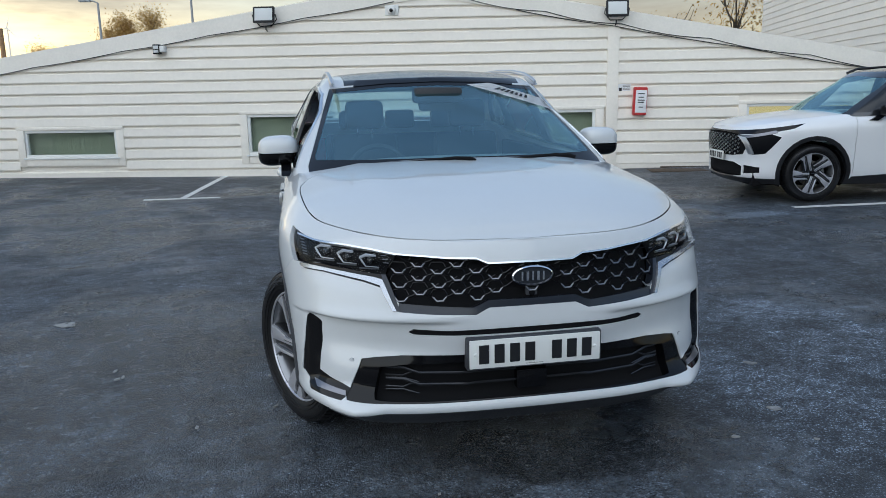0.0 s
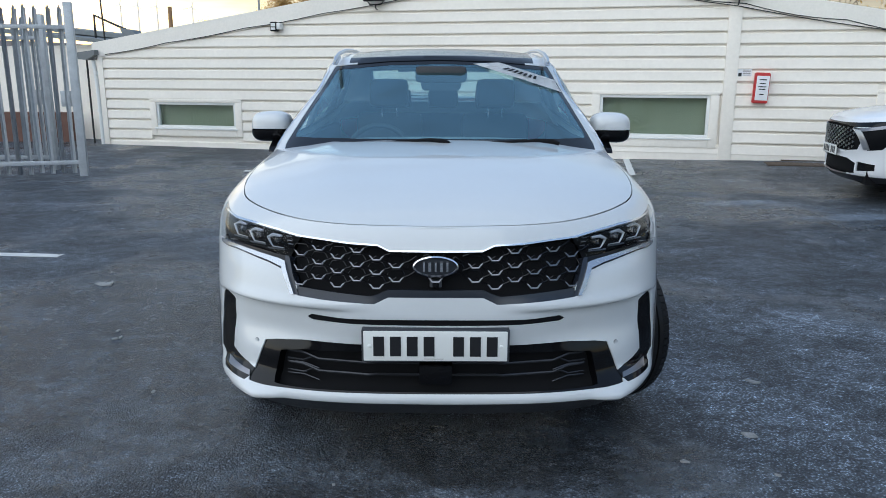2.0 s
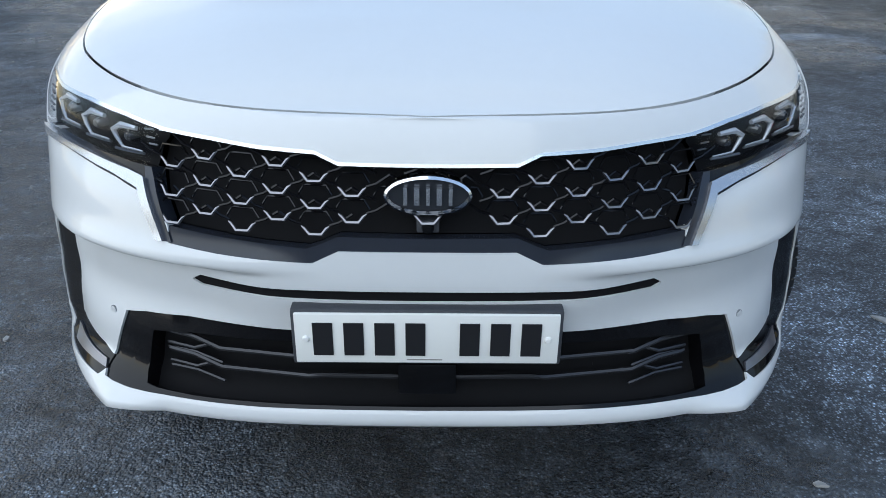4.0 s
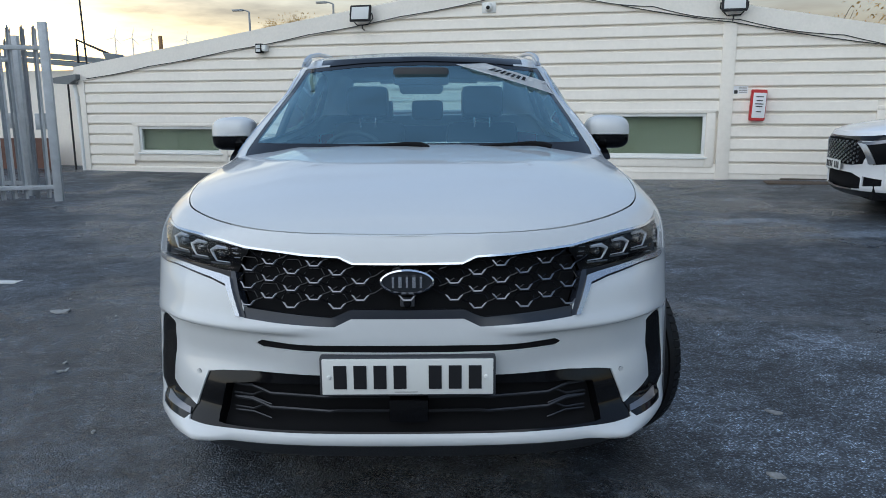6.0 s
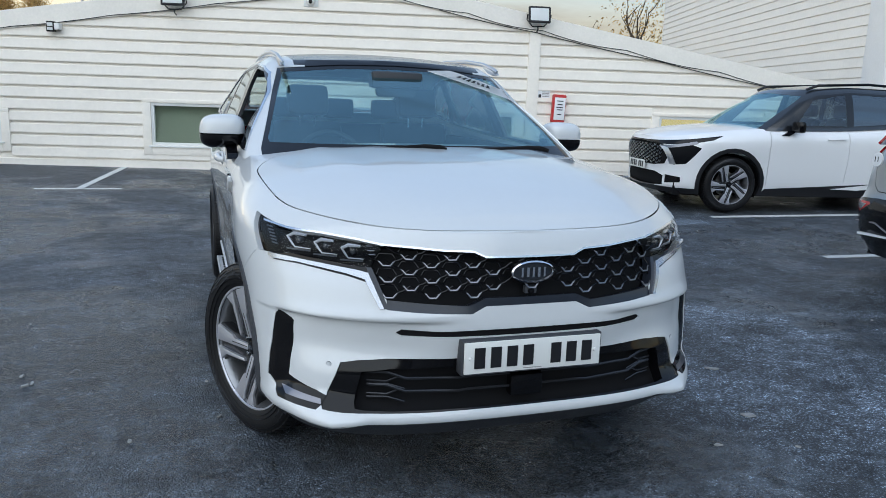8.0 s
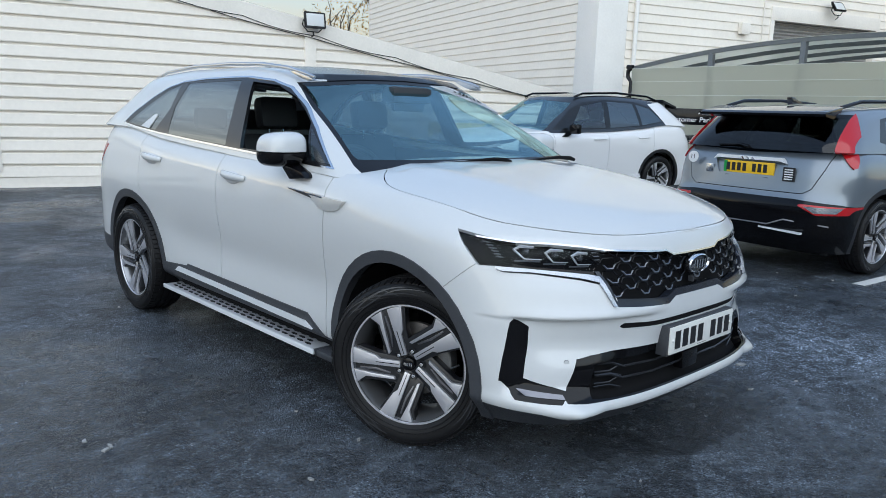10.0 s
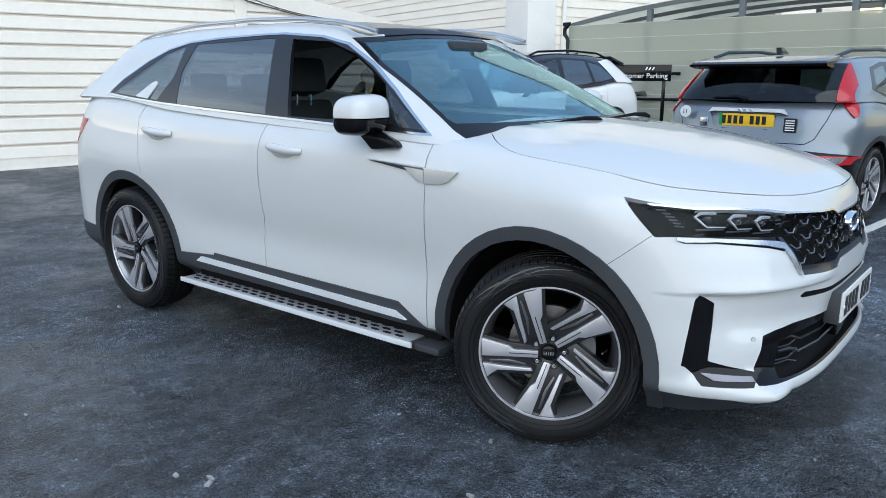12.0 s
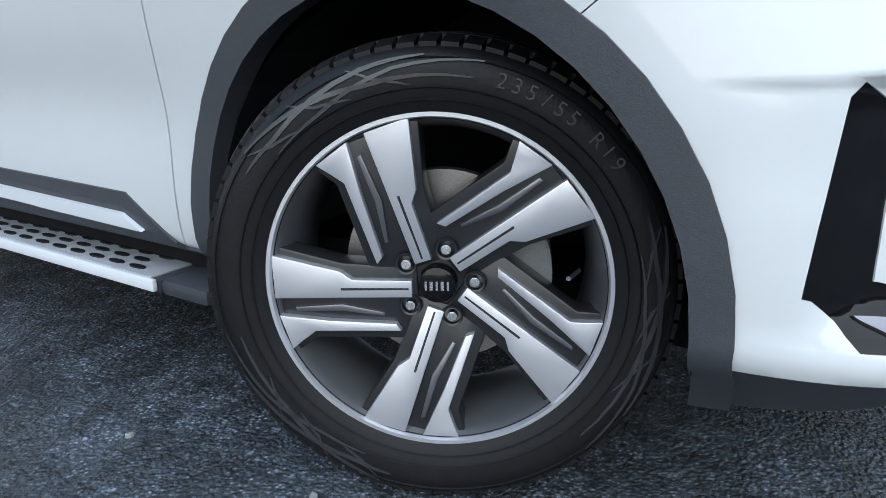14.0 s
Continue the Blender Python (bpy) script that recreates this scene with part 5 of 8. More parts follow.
def side_details(car, glass_y):
    for sd in (-1, 1):
        # side vent: a thin bright blade over a dark slab, and a broad satin tail
        vent = prism("side_vent", [(1.422, 1.031), (1.255, 1.027), (1.30, 0.985), (1.345, 0.970), (1.422, 0.968)], 0, sd * 0.94, sd * 0.956, SATIN_WARM, car, bevel=0.003)
        prism("vent_blade", [(1.745, 1.046), (1.52, 1.038), (1.430, 1.034), (1.430, 1.022), (1.52, 1.027)], 0, sd * 0.935, sd * 0.953, CHROME_SOFT, vent, bevel=0.002)
        prism("vent_root", [(1.535, 1.028), (1.430, 1.022), (1.430, 0.968), (1.462, 0.973)], 0, sd * 0.94, sd * 0.951, SATIN_WARM, vent, bevel=0.002)
        # dark slab that paints in the shade of a recess under the blade
        prism("vent_shade", [(1.73, 1.040), (1.54, 1.026), (1.515, 1.012)], 0, sd * 0.935, sd * 0.9465, CLAD, vent)
        # running board
        step = box("running_board", (sd * 0.76, 1.50, 0.242), (sd * 0.938, 3.24, 0.272), CLAD, car, 0.008)
        box("step_plate", (sd * 0.79, 1.52, 0.272), (sd * 0.940, 3.22, 0.2765), STEP_ALU, step, 0.002)
        box("step_edge", (sd * 0.9405, 1.50, 0.250), (sd * 0.952, 3.24, 0.2765), STRIP, step, 0.005)
        for row in range(3):
            for k in range(22):
                y = 1.60 + k * 0.073 + (0.036 if row % 2 else 0)
                bm = bmesh.new()
                x = sd * (0.842 + 0.036 * row)
                add_prism(bm, [(x + 0.0085 * math.cos(a) * 1.0, y + 0.021 * math.sin(a) + (0.004 if math.sin(a) > 0 else -0.004)) for a in (2 * math.pi * i / 12 for i in range(12))], 2, 0.274, 0.2795)
                part("grip", bm, RUBBER, step, smooth=False)
        box("board_end", (sd * 0.775, 1.36, 0.240), (sd * 0.935, 1.50, 0.274), CLAD, car, 0.012)
        # mirror
        root = bmesh.new()
        bmesh.ops.create_uvsphere(root, u_segments=32, v_segments=20, radius=1)
        for v in root.verts:
            c = v.co
            c.x, c.y, c.z = (math.copysign(abs(t) ** 0.62, t) for t in c)
            c.x *= 0.112
            c.y *= 0.128 if c.y < 0 else 0.058
            c.z *= 0.090 if c.z > 0 else 0.076
            c.z += -0.18 * c.x * sd * 0.2
            c.z -= 0.10 * c.y * (1 if c.z > 0 else 0)
            c.x += sd * 0.957
            c.y += 1.79
            c.z += 1.220
        low = root.copy()
        bmesh.ops.bisect_plane(root, geom=root.verts[:] + root.edges[:] + root.faces[:], plane_co=(0, 0, 1.219), plane_no=(0, 0, 1), clear_inner=True)
        bmesh.ops.bisect_plane(low, geom=low.verts[:] + low.edges[:] + low.faces[:], plane_co=(0, 0, 1.213), plane_no=(0, 0, 1), clear_outer=True)
        mir = part("door_mirror", root, WHITE, car)
        part("mirror_base", low, BLACK, mir, "gloss black lower shell")
        bm = bmesh.new()
        add_box(bm, (sd * 0.87, 1.735, 1.212), (sd * 1.047, 1.838, 1.221), 0.003)
        part("indicator", bm, SATIN, mir)
        prism("mirror_stalk", [(1.75, 1.175), (1.82, 1.165), (1.72, 1.085), (1.58, 1.10), (1.61, 1.125)], 0, sd * 0.89, sd * 0.945, BLACK, mir, bevel=0.006)
        # roof rail
        tube("roof_rail", [(sd * 0.625, 1.98, 1.590), (sd * 0.630, 2.06, 1.610), (sd * 0.630, 2.22, 1.640), (sd * 0.628, 2.5, 1.666), (sd * 0.624, 2.9, 1.676), (sd * 0.618, 3.4, 1.668), (sd * 0.610, 3.85, 1.636), (sd * 0.605, 4.05, 1.598)],
             [0.008, 0.011, 0.012, 0.012, 0.012, 0.012, 0.010, 0.006], SATIN, car, 10)
        prism("rail_foot", [(1.965, 1.572), (2.03, 1.596), (2.16, 1.626), (2.20, 1.622), (2.10, 1.585), (2.03, 1.570)], 0, sd * 0.614, sd * 0.640, SATIN, car, bevel=0.004)
        # white fin over the rear quarter glass
        prism("quarter_fin", [(3.69, 1.262), (3.565, 1.345), (3.525, 1.358), (3.50, 1.345), (3.555, 1.25)], 0, sd * 0.862, sd * 0.868, WHITE, car, m=Matrix.Translation((sd * 0.862, 0, 1.25)) @ Matrix.Rotation(radians(-26 * sd), 4, "Y") @ Matrix.Translation((-sd * 0.846, 0, -1.25)))
    for x0, x1 in ((-0.50, 0.02), (0.06, 0.56)):
        tube("wiper", [(x1 + 0.03, 1.17, 1.186), (x1, 1.18, 1.196), (x1 - 0.07, 1.205, 1.200), ((x0 + x1) / 2, 1.235, 1.188), (x0, 1.285, 1.180)], [0.009, 0.012, 0.009, 0.005, 0.003], DARK, car, 8)
    # dealer strip across the top corner of the screen, its wording as plain bars
    strip_ = thing("windscreen_strip", "white paper dealer strip stuck across the windscreen corner", "sticker")
    A, Bq, C, D = Vector((0.185, 1.980, 1.576)), Vector((0.342, 2.005, 1.584)), Vector((0.665, 1.960, 1.484)), Vector((0.694, 1.865, 1.416))
    def stick(p, out):
        return Vector((p.x, glass_y(p.x, p.z) - out, p.z + out * 0.6))
    bm = bmesh.new()
    grid_ = [[bm.verts.new(stick(A.lerp(D, k / 10).lerp(Bq.lerp(C, k / 10), m / 3), 0.006)) for m in range(4)] for k in range(11)]
    for a, b in zip(grid_, grid_[1:]):
        for m in range(3):
            bm.faces.new((a[m], b[m], b[m + 1], a[m + 1]))
    bmesh.ops.solidify(bm, geom=bm.faces[:], thickness=0.001)
    bmesh.ops.recalc_face_normals(bm, faces=bm.faces[:])
    part("sheet", bm, PAPER, strip_, smooth=False)
    for k in range(7):
        u = 0.27 + k * 0.066
        bm = bmesh.new()
        quad = [A.lerp(D, u + du).lerp(Bq.lerp(C, u + du), v) for du, v in ((-0.019, 0.38), (0.019, 0.38), (0.019, 0.72), (-0.019, 0.72))]
        bm.faces.new([bm.verts.new(stick(q, 0.010)) for q in quad])
        bmesh.ops.solidify(bm, geom=bm.faces[:], thickness=0.001)
        bmesh.ops.recalc_face_normals(bm, faces=bm.faces[:])
        part("bar", bm, INK, strip_, smooth=False)


def soft_block(name, lo, hi, bevel, material, parent, tilt=0.0, pivot=None):
    bm = bmesh.new()
    add_box(bm, lo, hi, bevel)
    if tilt:
        pv = Vector(pivot)
        bmesh.ops.transform(bm, matrix=Matrix.Translation(pv) @ Matrix.Rotation(radians(tilt), 4, "X") @ Matrix.Translation(-pv), verts=bm.verts[:])
    return part(name, bm, material, parent)


def cabin(car):
    """Dashboard, wheel, seats and lining."""
    bm = bmesh.new()
    add_box(bm, (-0.74, 1.50, 0.60), (0.74, 1.86, 1.10), 0.05)
    add_box(bm, (-0.70, 1.30, 0.95), (0.70, 1.62, 1.115), 0.04)
    add_box(bm, (-0.14, 1.80, 0.45), (0.14, 2.6, 0.80), 0.04)
    part("dashboard", bm, TRIM_GREY, car)
    box("cabin_floor", (-0.80, 1.30, 0.36), (0.80, 4.4, 0.42), TRIM_GREY, car)
    for sd in (-1, 1):
        box("door_lining", (sd * 0.80, 1.50, 0.42), (sd * 0.86, 3.4, 1.15), TRIM_GREY, car, 0.01)
    # steering wheel in front of the driver
    wheel = lathe("steering_wheel", [(0.185 + 0.016 * math.cos(a), 0.016 * math.sin(a)) for a in (2 * math.pi * i / 10 for i in range(10))], SEAT, car, 40, 2, (0, 0, 0), True,
                  m=Matrix.Translation((-0.37, 1.92, 1.05)) @ Matrix.Rotation(radians(66), 4, "X"))
    soft_block("wheel_hub", (-0.44, 1.905, 0.98), (-0.30, 1.945, 1.10), 0.015, TRIM_GREY, wheel)
    soft_block("cluster_hood", (-0.60, 1.62, 1.05), (-0.12, 1.80, 1.155), 0.03, TRIM_GREY, car)
    for x in (-0.37, 0.37):
        s = soft_block("front_seat", (x - 0.25, 2.15, 0.50), (x + 0.25, 2.68, 0.68), 0.06, SEAT, car)
        soft_block("backrest", (x - 0.235, 2.62, 0.62), (x + 0.235, 2.76, 1.28), 0.06, SEAT, s, -16, (x, 2.68, 0.62))
        soft_block("headrest", (x - 0.135, 2.66, 1.30), (x + 0.135, 2.77, 1.50), 0.045, SEAT, s, -10, (x, 2.68, 0.9))
        for dx in (-0.05, 0.05):
            tube("headrest_post", [(x + dx, 2.80, 1.22), (x + dx, 2.80, 1.36)], 0.007, CHROME, s, 6)
    bench = soft_block("rear_bench", (-0.62, 3.05, 0.52), (0.62, 3.52, 0.72), 0.06, SEAT, car)
    soft_block("backrest", (-0.62, 3.48, 0.62), (0.62, 3.60, 1.24), 0.05, SEAT, bench, -14, (0, 3.5, 0.62))
    for x in (-0.38, 0.0, 0.38):
        soft_block("headrest", (x - 0.12, 3.64, 1.25), (x + 0.12, 3.72, 1.40), 0.035, SEAT, bench)
    bm = bmesh.new()
    add_prism(bm, [(-0.12, 1.475), (0.12, 1.475), (0.11, 1.425), (-0.11, 1.425)], 1, 1.93, 1.97)
    bmesh.ops.bevel(bm, geom=bm.edges[:], offset=0.008, segments=2, affect="EDGES")
    part("rear_view_mirror", bm, TRIM_GREY, car)
    soft_block("mirror_pod", (-0.15, 1.90, 1.47), (0.15, 2.02, 1.565), 0.03, TRIM_GREY, car)
    bm = bmesh.new()
    rows = []
    for j in range(8):
        y = 2.15 + j * 0.28
        rows.append([bm.verts.new((x * 0.1, y, 1.575 + 0.05 * math.sin(math.pi * j / 7) - 0.06 * (x * 0.1) ** 2)) for x in range(-6, 7)])
    for a, b in zip(rows, rows[1:]):
        for i in range(12):
            bm.faces.new((a[i], a[i + 1], b[i + 1], b[i]))
    part("headlining", bm, LINING, car)


# ---- wheels ----
def spoke_point(r, t, ang, d):
    """A place on the wheel's face: r along a spoke, t to its left, at the angle seen from outside, d inwards. The wheel's outside looks to -x."""
    c, s = math.cos(ang), math.sin(ang)
    u, v = r * c - t * s, r * s + t * c
    return (d, -u, v)


def build_wheel(name="road_wheel", R=0.3695, rim=0.2665, spin=0.0):
    root = new(name)
    # tyre
    tyre_prof = [(rim - 0.012, 0.10), (rim + 0.004, 0.112), (rim + 0.03, 0.121), (0.322, 0.1235), (0.343, 0.118), (0.3535, 0.107), (0.3560, 0.098),
                 (R - 0.013, 0.088), (R - 0.009, 0.0705), (R, 0.0700), (R, 0.046), (R - 0.008, 0.044), (R - 0.008, 0.038), (R + 0.0005, 0.036), (R + 0.001, 0.006), (R - 0.007, 0.004)]
    prof = [(r, -d) for r, d in tyre_prof] + [(r, d) for r, d in tyre_prof[::-1]]
    tyre = lathe("tyre", prof, RUBBER, root, 96, 0)
    bm = bmesh.new()
    for k in range(72):
        a = 2 * math.pi * k / 72
        for sd in (-1, 1):
            vs = add_box(bm, (sd * 0.070, -0.0125, R - 0.014), (sd * 0.106, 0.0125, R + 0.0005), 0.0)
            for v in vs:
                if abs(v.co.x) > 0.1:
                    v.co.z -= 0.010
                v.co.y += 0.10 * (abs(v.co.x) - 0.07)
            bmesh.ops.rotate(bm, cent=(0, 0, 0), matrix=Matrix.Rotation(a, 3, "X"), verts=vs)
    part("tread", bm, RUBBER, tyre, smooth=False)["kind"] = "stuff"
    # sidewall: concentric ribs, slanted figures and size marking
    for r, d in ((rim + 0.016, 0.1195), (0.300, 0.1245), (0.340, 0.1205)):
        lathe("sidewall_rib", [(r - 0.0015, -d + 0.002), (r, -d - 0.001), (r + 0.0015, -d + 0.002)], RUBBER, tyre, 72, 0)
    def streak(path, w):
        """A raised glossy streak along (degrees, radius) pairs on the sidewall, tapering to its ends."""
        bm = bmesh.new()
        rows = []
        n = 12
        for i in range(n + 1):
            u = i / n * (len(path) - 1)
            k = min(int(u), len(path) - 2)
            a = math.radians(path[k][0] + (path[k + 1][0] - path[k][0]) * (u - k))
            r = path[k][1] + (path[k + 1][1] - path[k][1]) * (u - k)
            h = w * (0.35 + 0.65 * math.sin(math.pi * i / n))
            rows.append([bm.verts.new((-dd - 0.0035 * max(0, 1 - abs(q)) - (0.1235 - 0.27 * max(0.0, rr - 0.325) - 0.12 * max(0.0, 0.305 - rr)), -rr * math.cos(a), rr * math.sin(a))) for q, dd, rr in ((-1.01, -0.002, r - h), (-0.9, 0.0015, r - h * 0.8), (0.9, 0.0015, r + h * 0.8), (1.01, -0.002, r + h))])
        for p, q in zip(rows, rows[1:]):
            for i in range(3):
                bm.faces.new((p[i], p[i + 1], q[i + 1], q[i]))
        bmesh.ops.recalc_face_normals(bm, faces=bm.faces[:])
        part("sidewall_figure", bm, RUBBER_GLOSS, tyre)
    for base, k in ((77, 1.0), (-48, 1.0), (193, 0.9)):
        for path, w in (((((2, 0.318), (30, 0.316), (52, 0.334), (66, 0.344))), 0.0045), (((0, 0.342), (22, 0.330), (44, 0.307), (60, 0.303)), 0.0035), (((14, 0.344), (30, 0.338), (58, 0.322), (70, 0.326)), 0.0045),
                        (((34, 0.304), (44, 0.318), (50, 0.343)), 0.003), (((18, 0.304), (27, 0.320), (33, 0.343)), 0.003), (((50, 0.304), (60, 0.318), (66, 0.338)), 0.003)):
            streak([(base + a * k, r) for a, r in path], w)
    for i, ch in enumerate("235/55 R19"):
        if ch == " ":
            continue
        a = math.radians(72 - i * 3.9)
        m = Matrix.Translation((-0.1255, -0.322 * math.cos(a), 0.322 * math.sin(a))) @ Matrix.Rotation(math.radians(-90), 4, "Y") @ Matrix.Rotation(math.radians(-90), 4, "Z")
        m = m @ Matrix.Rotation(a - math.pi / 2, 4, "Z")
        text("size_mark", ch, 0.030, m, RUBBER_GLOSS, tyre, 0.001)
    # rim
    wheel_rim = lathe("rim", [(rim, -0.101), (rim - 0.004, -0.106), (rim - 0.009, -0.104), (rim - 0.014, -0.094), (rim - 0.024, -0.075), (rim - 0.034, -0.02), (rim - 0.036, 0.06), (rim - 0.02, 0.10), (rim, 0.105)], BARREL, root, 96, 0)
    lathe("rim_lip", [(rim + 0.001, -0.1035), (rim - 0.002, -0.1085), (rim - 0.008, -0.1085), (rim - 0.0105, -0.103)], ALLOY, wheel_rim, 96, 0)
    wide = [(0.2545, -0.047), (0.150, -0.020), (0.132, -0.006), (0.040, -0.004), (0.040, 0.023), (0.150, 0.023), (0.2535, 0.0235)]
    narrow = [(0.249, 0.052), (0.231, 0.108), (0.214, 0.094), (0.193, 0.078), (0.058, 0.078), (0.066, 0.066), (0.167, 0.061)]
    def facet(nm, poly, ang, front, back, material, bevel, parent, slope=0.10):
        bm = bmesh.new()
        n = len(poly)
        def dep(r, base):
            return base + slope * max(0.0, 0.25 - r) ** 1.0 * 0.9
        lo = [bm.verts.new(spoke_point(r, t, ang, dep(math.hypot(r, t), front))) for r, t in poly]
        hi = [bm.verts.new(spoke_point(r, t, ang, dep(math.hypot(r, t), back))) for r, t in poly]
        bm.faces.new(lo), bm.faces.new(hi[::-1])
        for i in range(n):
            bm.faces.new((lo[i], hi[i], hi[(i + 1) % n], lo[(i + 1) % n]))
        bmesh.ops.recalc_face_normals(bm, faces=bm.faces[:])
        if bevel:
            bmesh.ops.bevel(bm, geom=[e for e in bm.edges], offset=bevel, segments=2, affect="EDGES", profile=0.6)
        part(nm, bm, material, parent)
    for k in range(5):
        a = math.radians(36 + 72 * k + spin)
        back = [(0.250, -0.058), (0.150, -0.030), (0.10, -0.026), (0.034, -0.03), (0.03, 0.05), (0.055, 0.095), (0.193, 0.094), (0.224, 0.115), (0.247, 0.06)]
        facet("spoke", back, a, -0.092, -0.045, ALLOY_DARK, 0.004, wheel_rim)
        facet("spoke_face", wide, a, -0.105, -0.088, ALLOY, 0.0018, wheel_rim)
        facet("spoke_face", narrow, a, -0.105, -0.088, ALLOY, 0.0018, wheel_rim)
        facet("spoke_groove", [(0.150, 0.0065), (0.045, 0.0075), (0.045, 0.0105), (0.150, 0.0105)], a, -0.1056, -0.100, ALLOY_DARK, 0, wheel_rim)
        facet("spoke_fin", [(0.225, 0.040), (0.150, 0.036), (0.085, 0.050), (0.085, 0.056), (0.150, 0.047), (0.222, 0.047)], a, -0.0985, -0.088, FIN, 0.0012, wheel_rim)
        b = math.radians(4 + 72 * k + spin)
        m = Matrix.Translation(spoke_point(0.057, 0, b, -0.078)) @ Matrix.Rotation(radians(-90), 4, "Y")
        lathe("bolt_recess", [(0.0175, 0.004), (0.0165, 0.007), (0.0135, 0.006), (0.0125, -0.004), (0.0, -0.004)], ALLOY_DARK, wheel_rim, 20, 2, m=m)
        bm = bmesh.new()
        bmesh.ops.create_cone(bm, cap_ends=True, segments=6, radius1=0.0105, radius2=0.0085, depth=0.018)
        bmesh.ops.bevel(bm, geom=bm.edges[:], offset=0.0015, segments=2, affect="EDGES")
        bmesh.ops.transform(bm, matrix=m, verts=bm.verts[:])
        part("wheel_nut", bm, CHROME_SOFT, wheel_rim)
    lathe("hub", [(0.0, -0.070), (0.072, -0.070), (0.080, -0.062), (0.080, -0.02), (0.0, -0.02)], ALLOY_DARK, wheel_rim, 40, 0)
    cap = lathe("centre_cap", [(0.0, -0.0945), (0.022, -0.094), (0.028, -0.0915), (0.0300, -0.086), (0.0300, -0.06)], BLACK, wheel_rim, 36, 0)
    for k in range(-2, 3):
        box("cap_bar", (-0.0958, k * 0.0085 - 0.0016 - 0.0008 * (k % 2), -0.007), (-0.092, k * 0.0085 + 0.0016 + 0.0008 * (k % 2), 0.007), CHROME_SOFT, cap)
    # brake behind the spokes
    disc = lathe("brake_disc", [(0.0, 0.0), (0.075, -0.004), (0.08, 0.0), (0.162, 0.0), (0.162, 0.022), (0.08, 0.022)], STEEL, root, 60, 0)
    lathe("disc_bell", [(0.0, -0.03), (0.070, -0.028), (0.076, -0.02), (0.078, 0.0)], STEEL_DARK, disc, 40, 0)
    bm = bmesh.new()
    n = 10
    poly = [(-(0.175) * math.cos(t), 0.175 * math.sin(t)) for t in (math.radians(-38 + 76 * i / n) for i in range(n + 1))] + [(-0.10 * math.cos(t), 0.10 * math.sin(t)) for t in (math.radians(30 - 60 * i / n) for i in range(n + 1))]
    add_prism(bm, poly, 0, -0.038, 0.05)
    bmesh.ops.bevel(bm, geom=bm.edges[:], offset=0.004, segments=2, affect="EDGES")
    part("brake_caliper", bm, CALIPER, root, smooth=False)
    tube("valve", [spoke_point(0.215, 0, math.radians(4 + spin), -0.05), spoke_point(0.198, 0, math.radians(4 + spin), -0.088)], 0.004, CHROME_SOFT, root, 8)
    return root


CAR = build_white_suv()
first = build_wheel()
first.parent = CAR


def set_wheel(w, x, y, z, steer, mirror):
    w.matrix_basis = pose(x, y, z, 0, 0, steer + (180 if mirror else 0))


set_wheel(first, -0.815, 0.897, 0.3685, 27, False)
for x, y, st, mi in ((0.785, 0.897, 24, True), (-0.845, 3.715, 0, False), (0.845, 3.715, 0, True)):
    w = copy_thing(first, Matrix())
    set_wheel(w, x, y, 0.3690, st, mi)

# ---- fixtures on and round the low building ----
def floodlight(m, tilt=-12):
    f = thing("floodlight", "black framed LED floodlight on a wall bracket", "floodlight", "wall floodlights", at=m @ Matrix.Rotation(radians(tilt), 4, "X"))
    bm = bmesh.new()
    add_prism(bm, [(-0.19, -0.14), (0.19, -0.14), (0.19, 0.14), (-0.19, 0.14)], 1, -0.05, 0.0)
    bmesh.ops.bevel(bm, geom=bm.edges[:], offset=0.012, segments=2, affect="EDGES")
    part("case", bm, BLACK, f)
    for k in range(9):
        box("cooling_fin", (-0.15 + k * 0.036, 0.0, -0.11), (-0.146 + k * 0.036, 0.03, 0.11), BLACK, f)
    box("lamp_glass", (-0.155, -0.0535, -0.105), (0.155, -0.0505, 0.105), FLOOD_GLASS, f, 0.002)
    tube("bracket", [(-0.2, -0.02, 0.0), (-0.2, 0.06, -0.06), (-0.1, 0.10, -0.16), (0.1, 0.10, -0.16), (0.2, 0.06, -0.06), (0.2, -0.02, 0.0)], 0.010, BLACK, f)
    tube("arm", [(0, 0.10, -0.16), (0, 0.10, -0.22), (0, 0.2, -0.22)], 0.012, BLACK, f)
    return f


for u, z in ((-1.26, 2.90), (4.80, 2.87)):
    floodlight(WALL @ Matrix.Translation((u, -0.2, z)))

cctv = thing("security_camera", "small white two-eyed security floodlight camera under the eaves", "camera", at=WALL @ Matrix.Translation((-3.22, -0.12, 2.37)))
box("case", (-0.09, -0.06, -0.085), (0.03, 0.05, 0.085), BLACK, cctv, 0.012)
box("lens_window", (-0.075, -0.066, 0.0), (0.015, -0.058, 0.06), FLOOD_GLASS, cctv, 0.003)
box("lens_window", (-0.075, -0.066, -0.06), (0.015, -0.058, -0.015), FLOOD_GLASS, cctv, 0.003)
box("mount", (0.03, -0.05, -0.05), (0.11, 0.11, 0.06), FRAME_WHITE, cctv, 0.012)
dome = thing("dome_camera", "white dome camera on the gable wall", "camera", at=WALL @ Matrix.Translation((0.95, -0.06, 2.95)))
box("plate", (-0.12, 0.0, -0.09), (0.12, 0.055, 0.09), FRAME_WHITE, dome, 0.015)
lathe("dome", [(0.075, 0.0), (0.074, -0.03), (0.05, -0.075), (0.0, -0.09)], FRAME_WHITE, dome, 24, 1)
lathe("eye", [(0.035, -0.068), (0.03, -0.088), (0.0, -0.096)], BLACK, dome, 20, 1, (0, 0, -0.012))

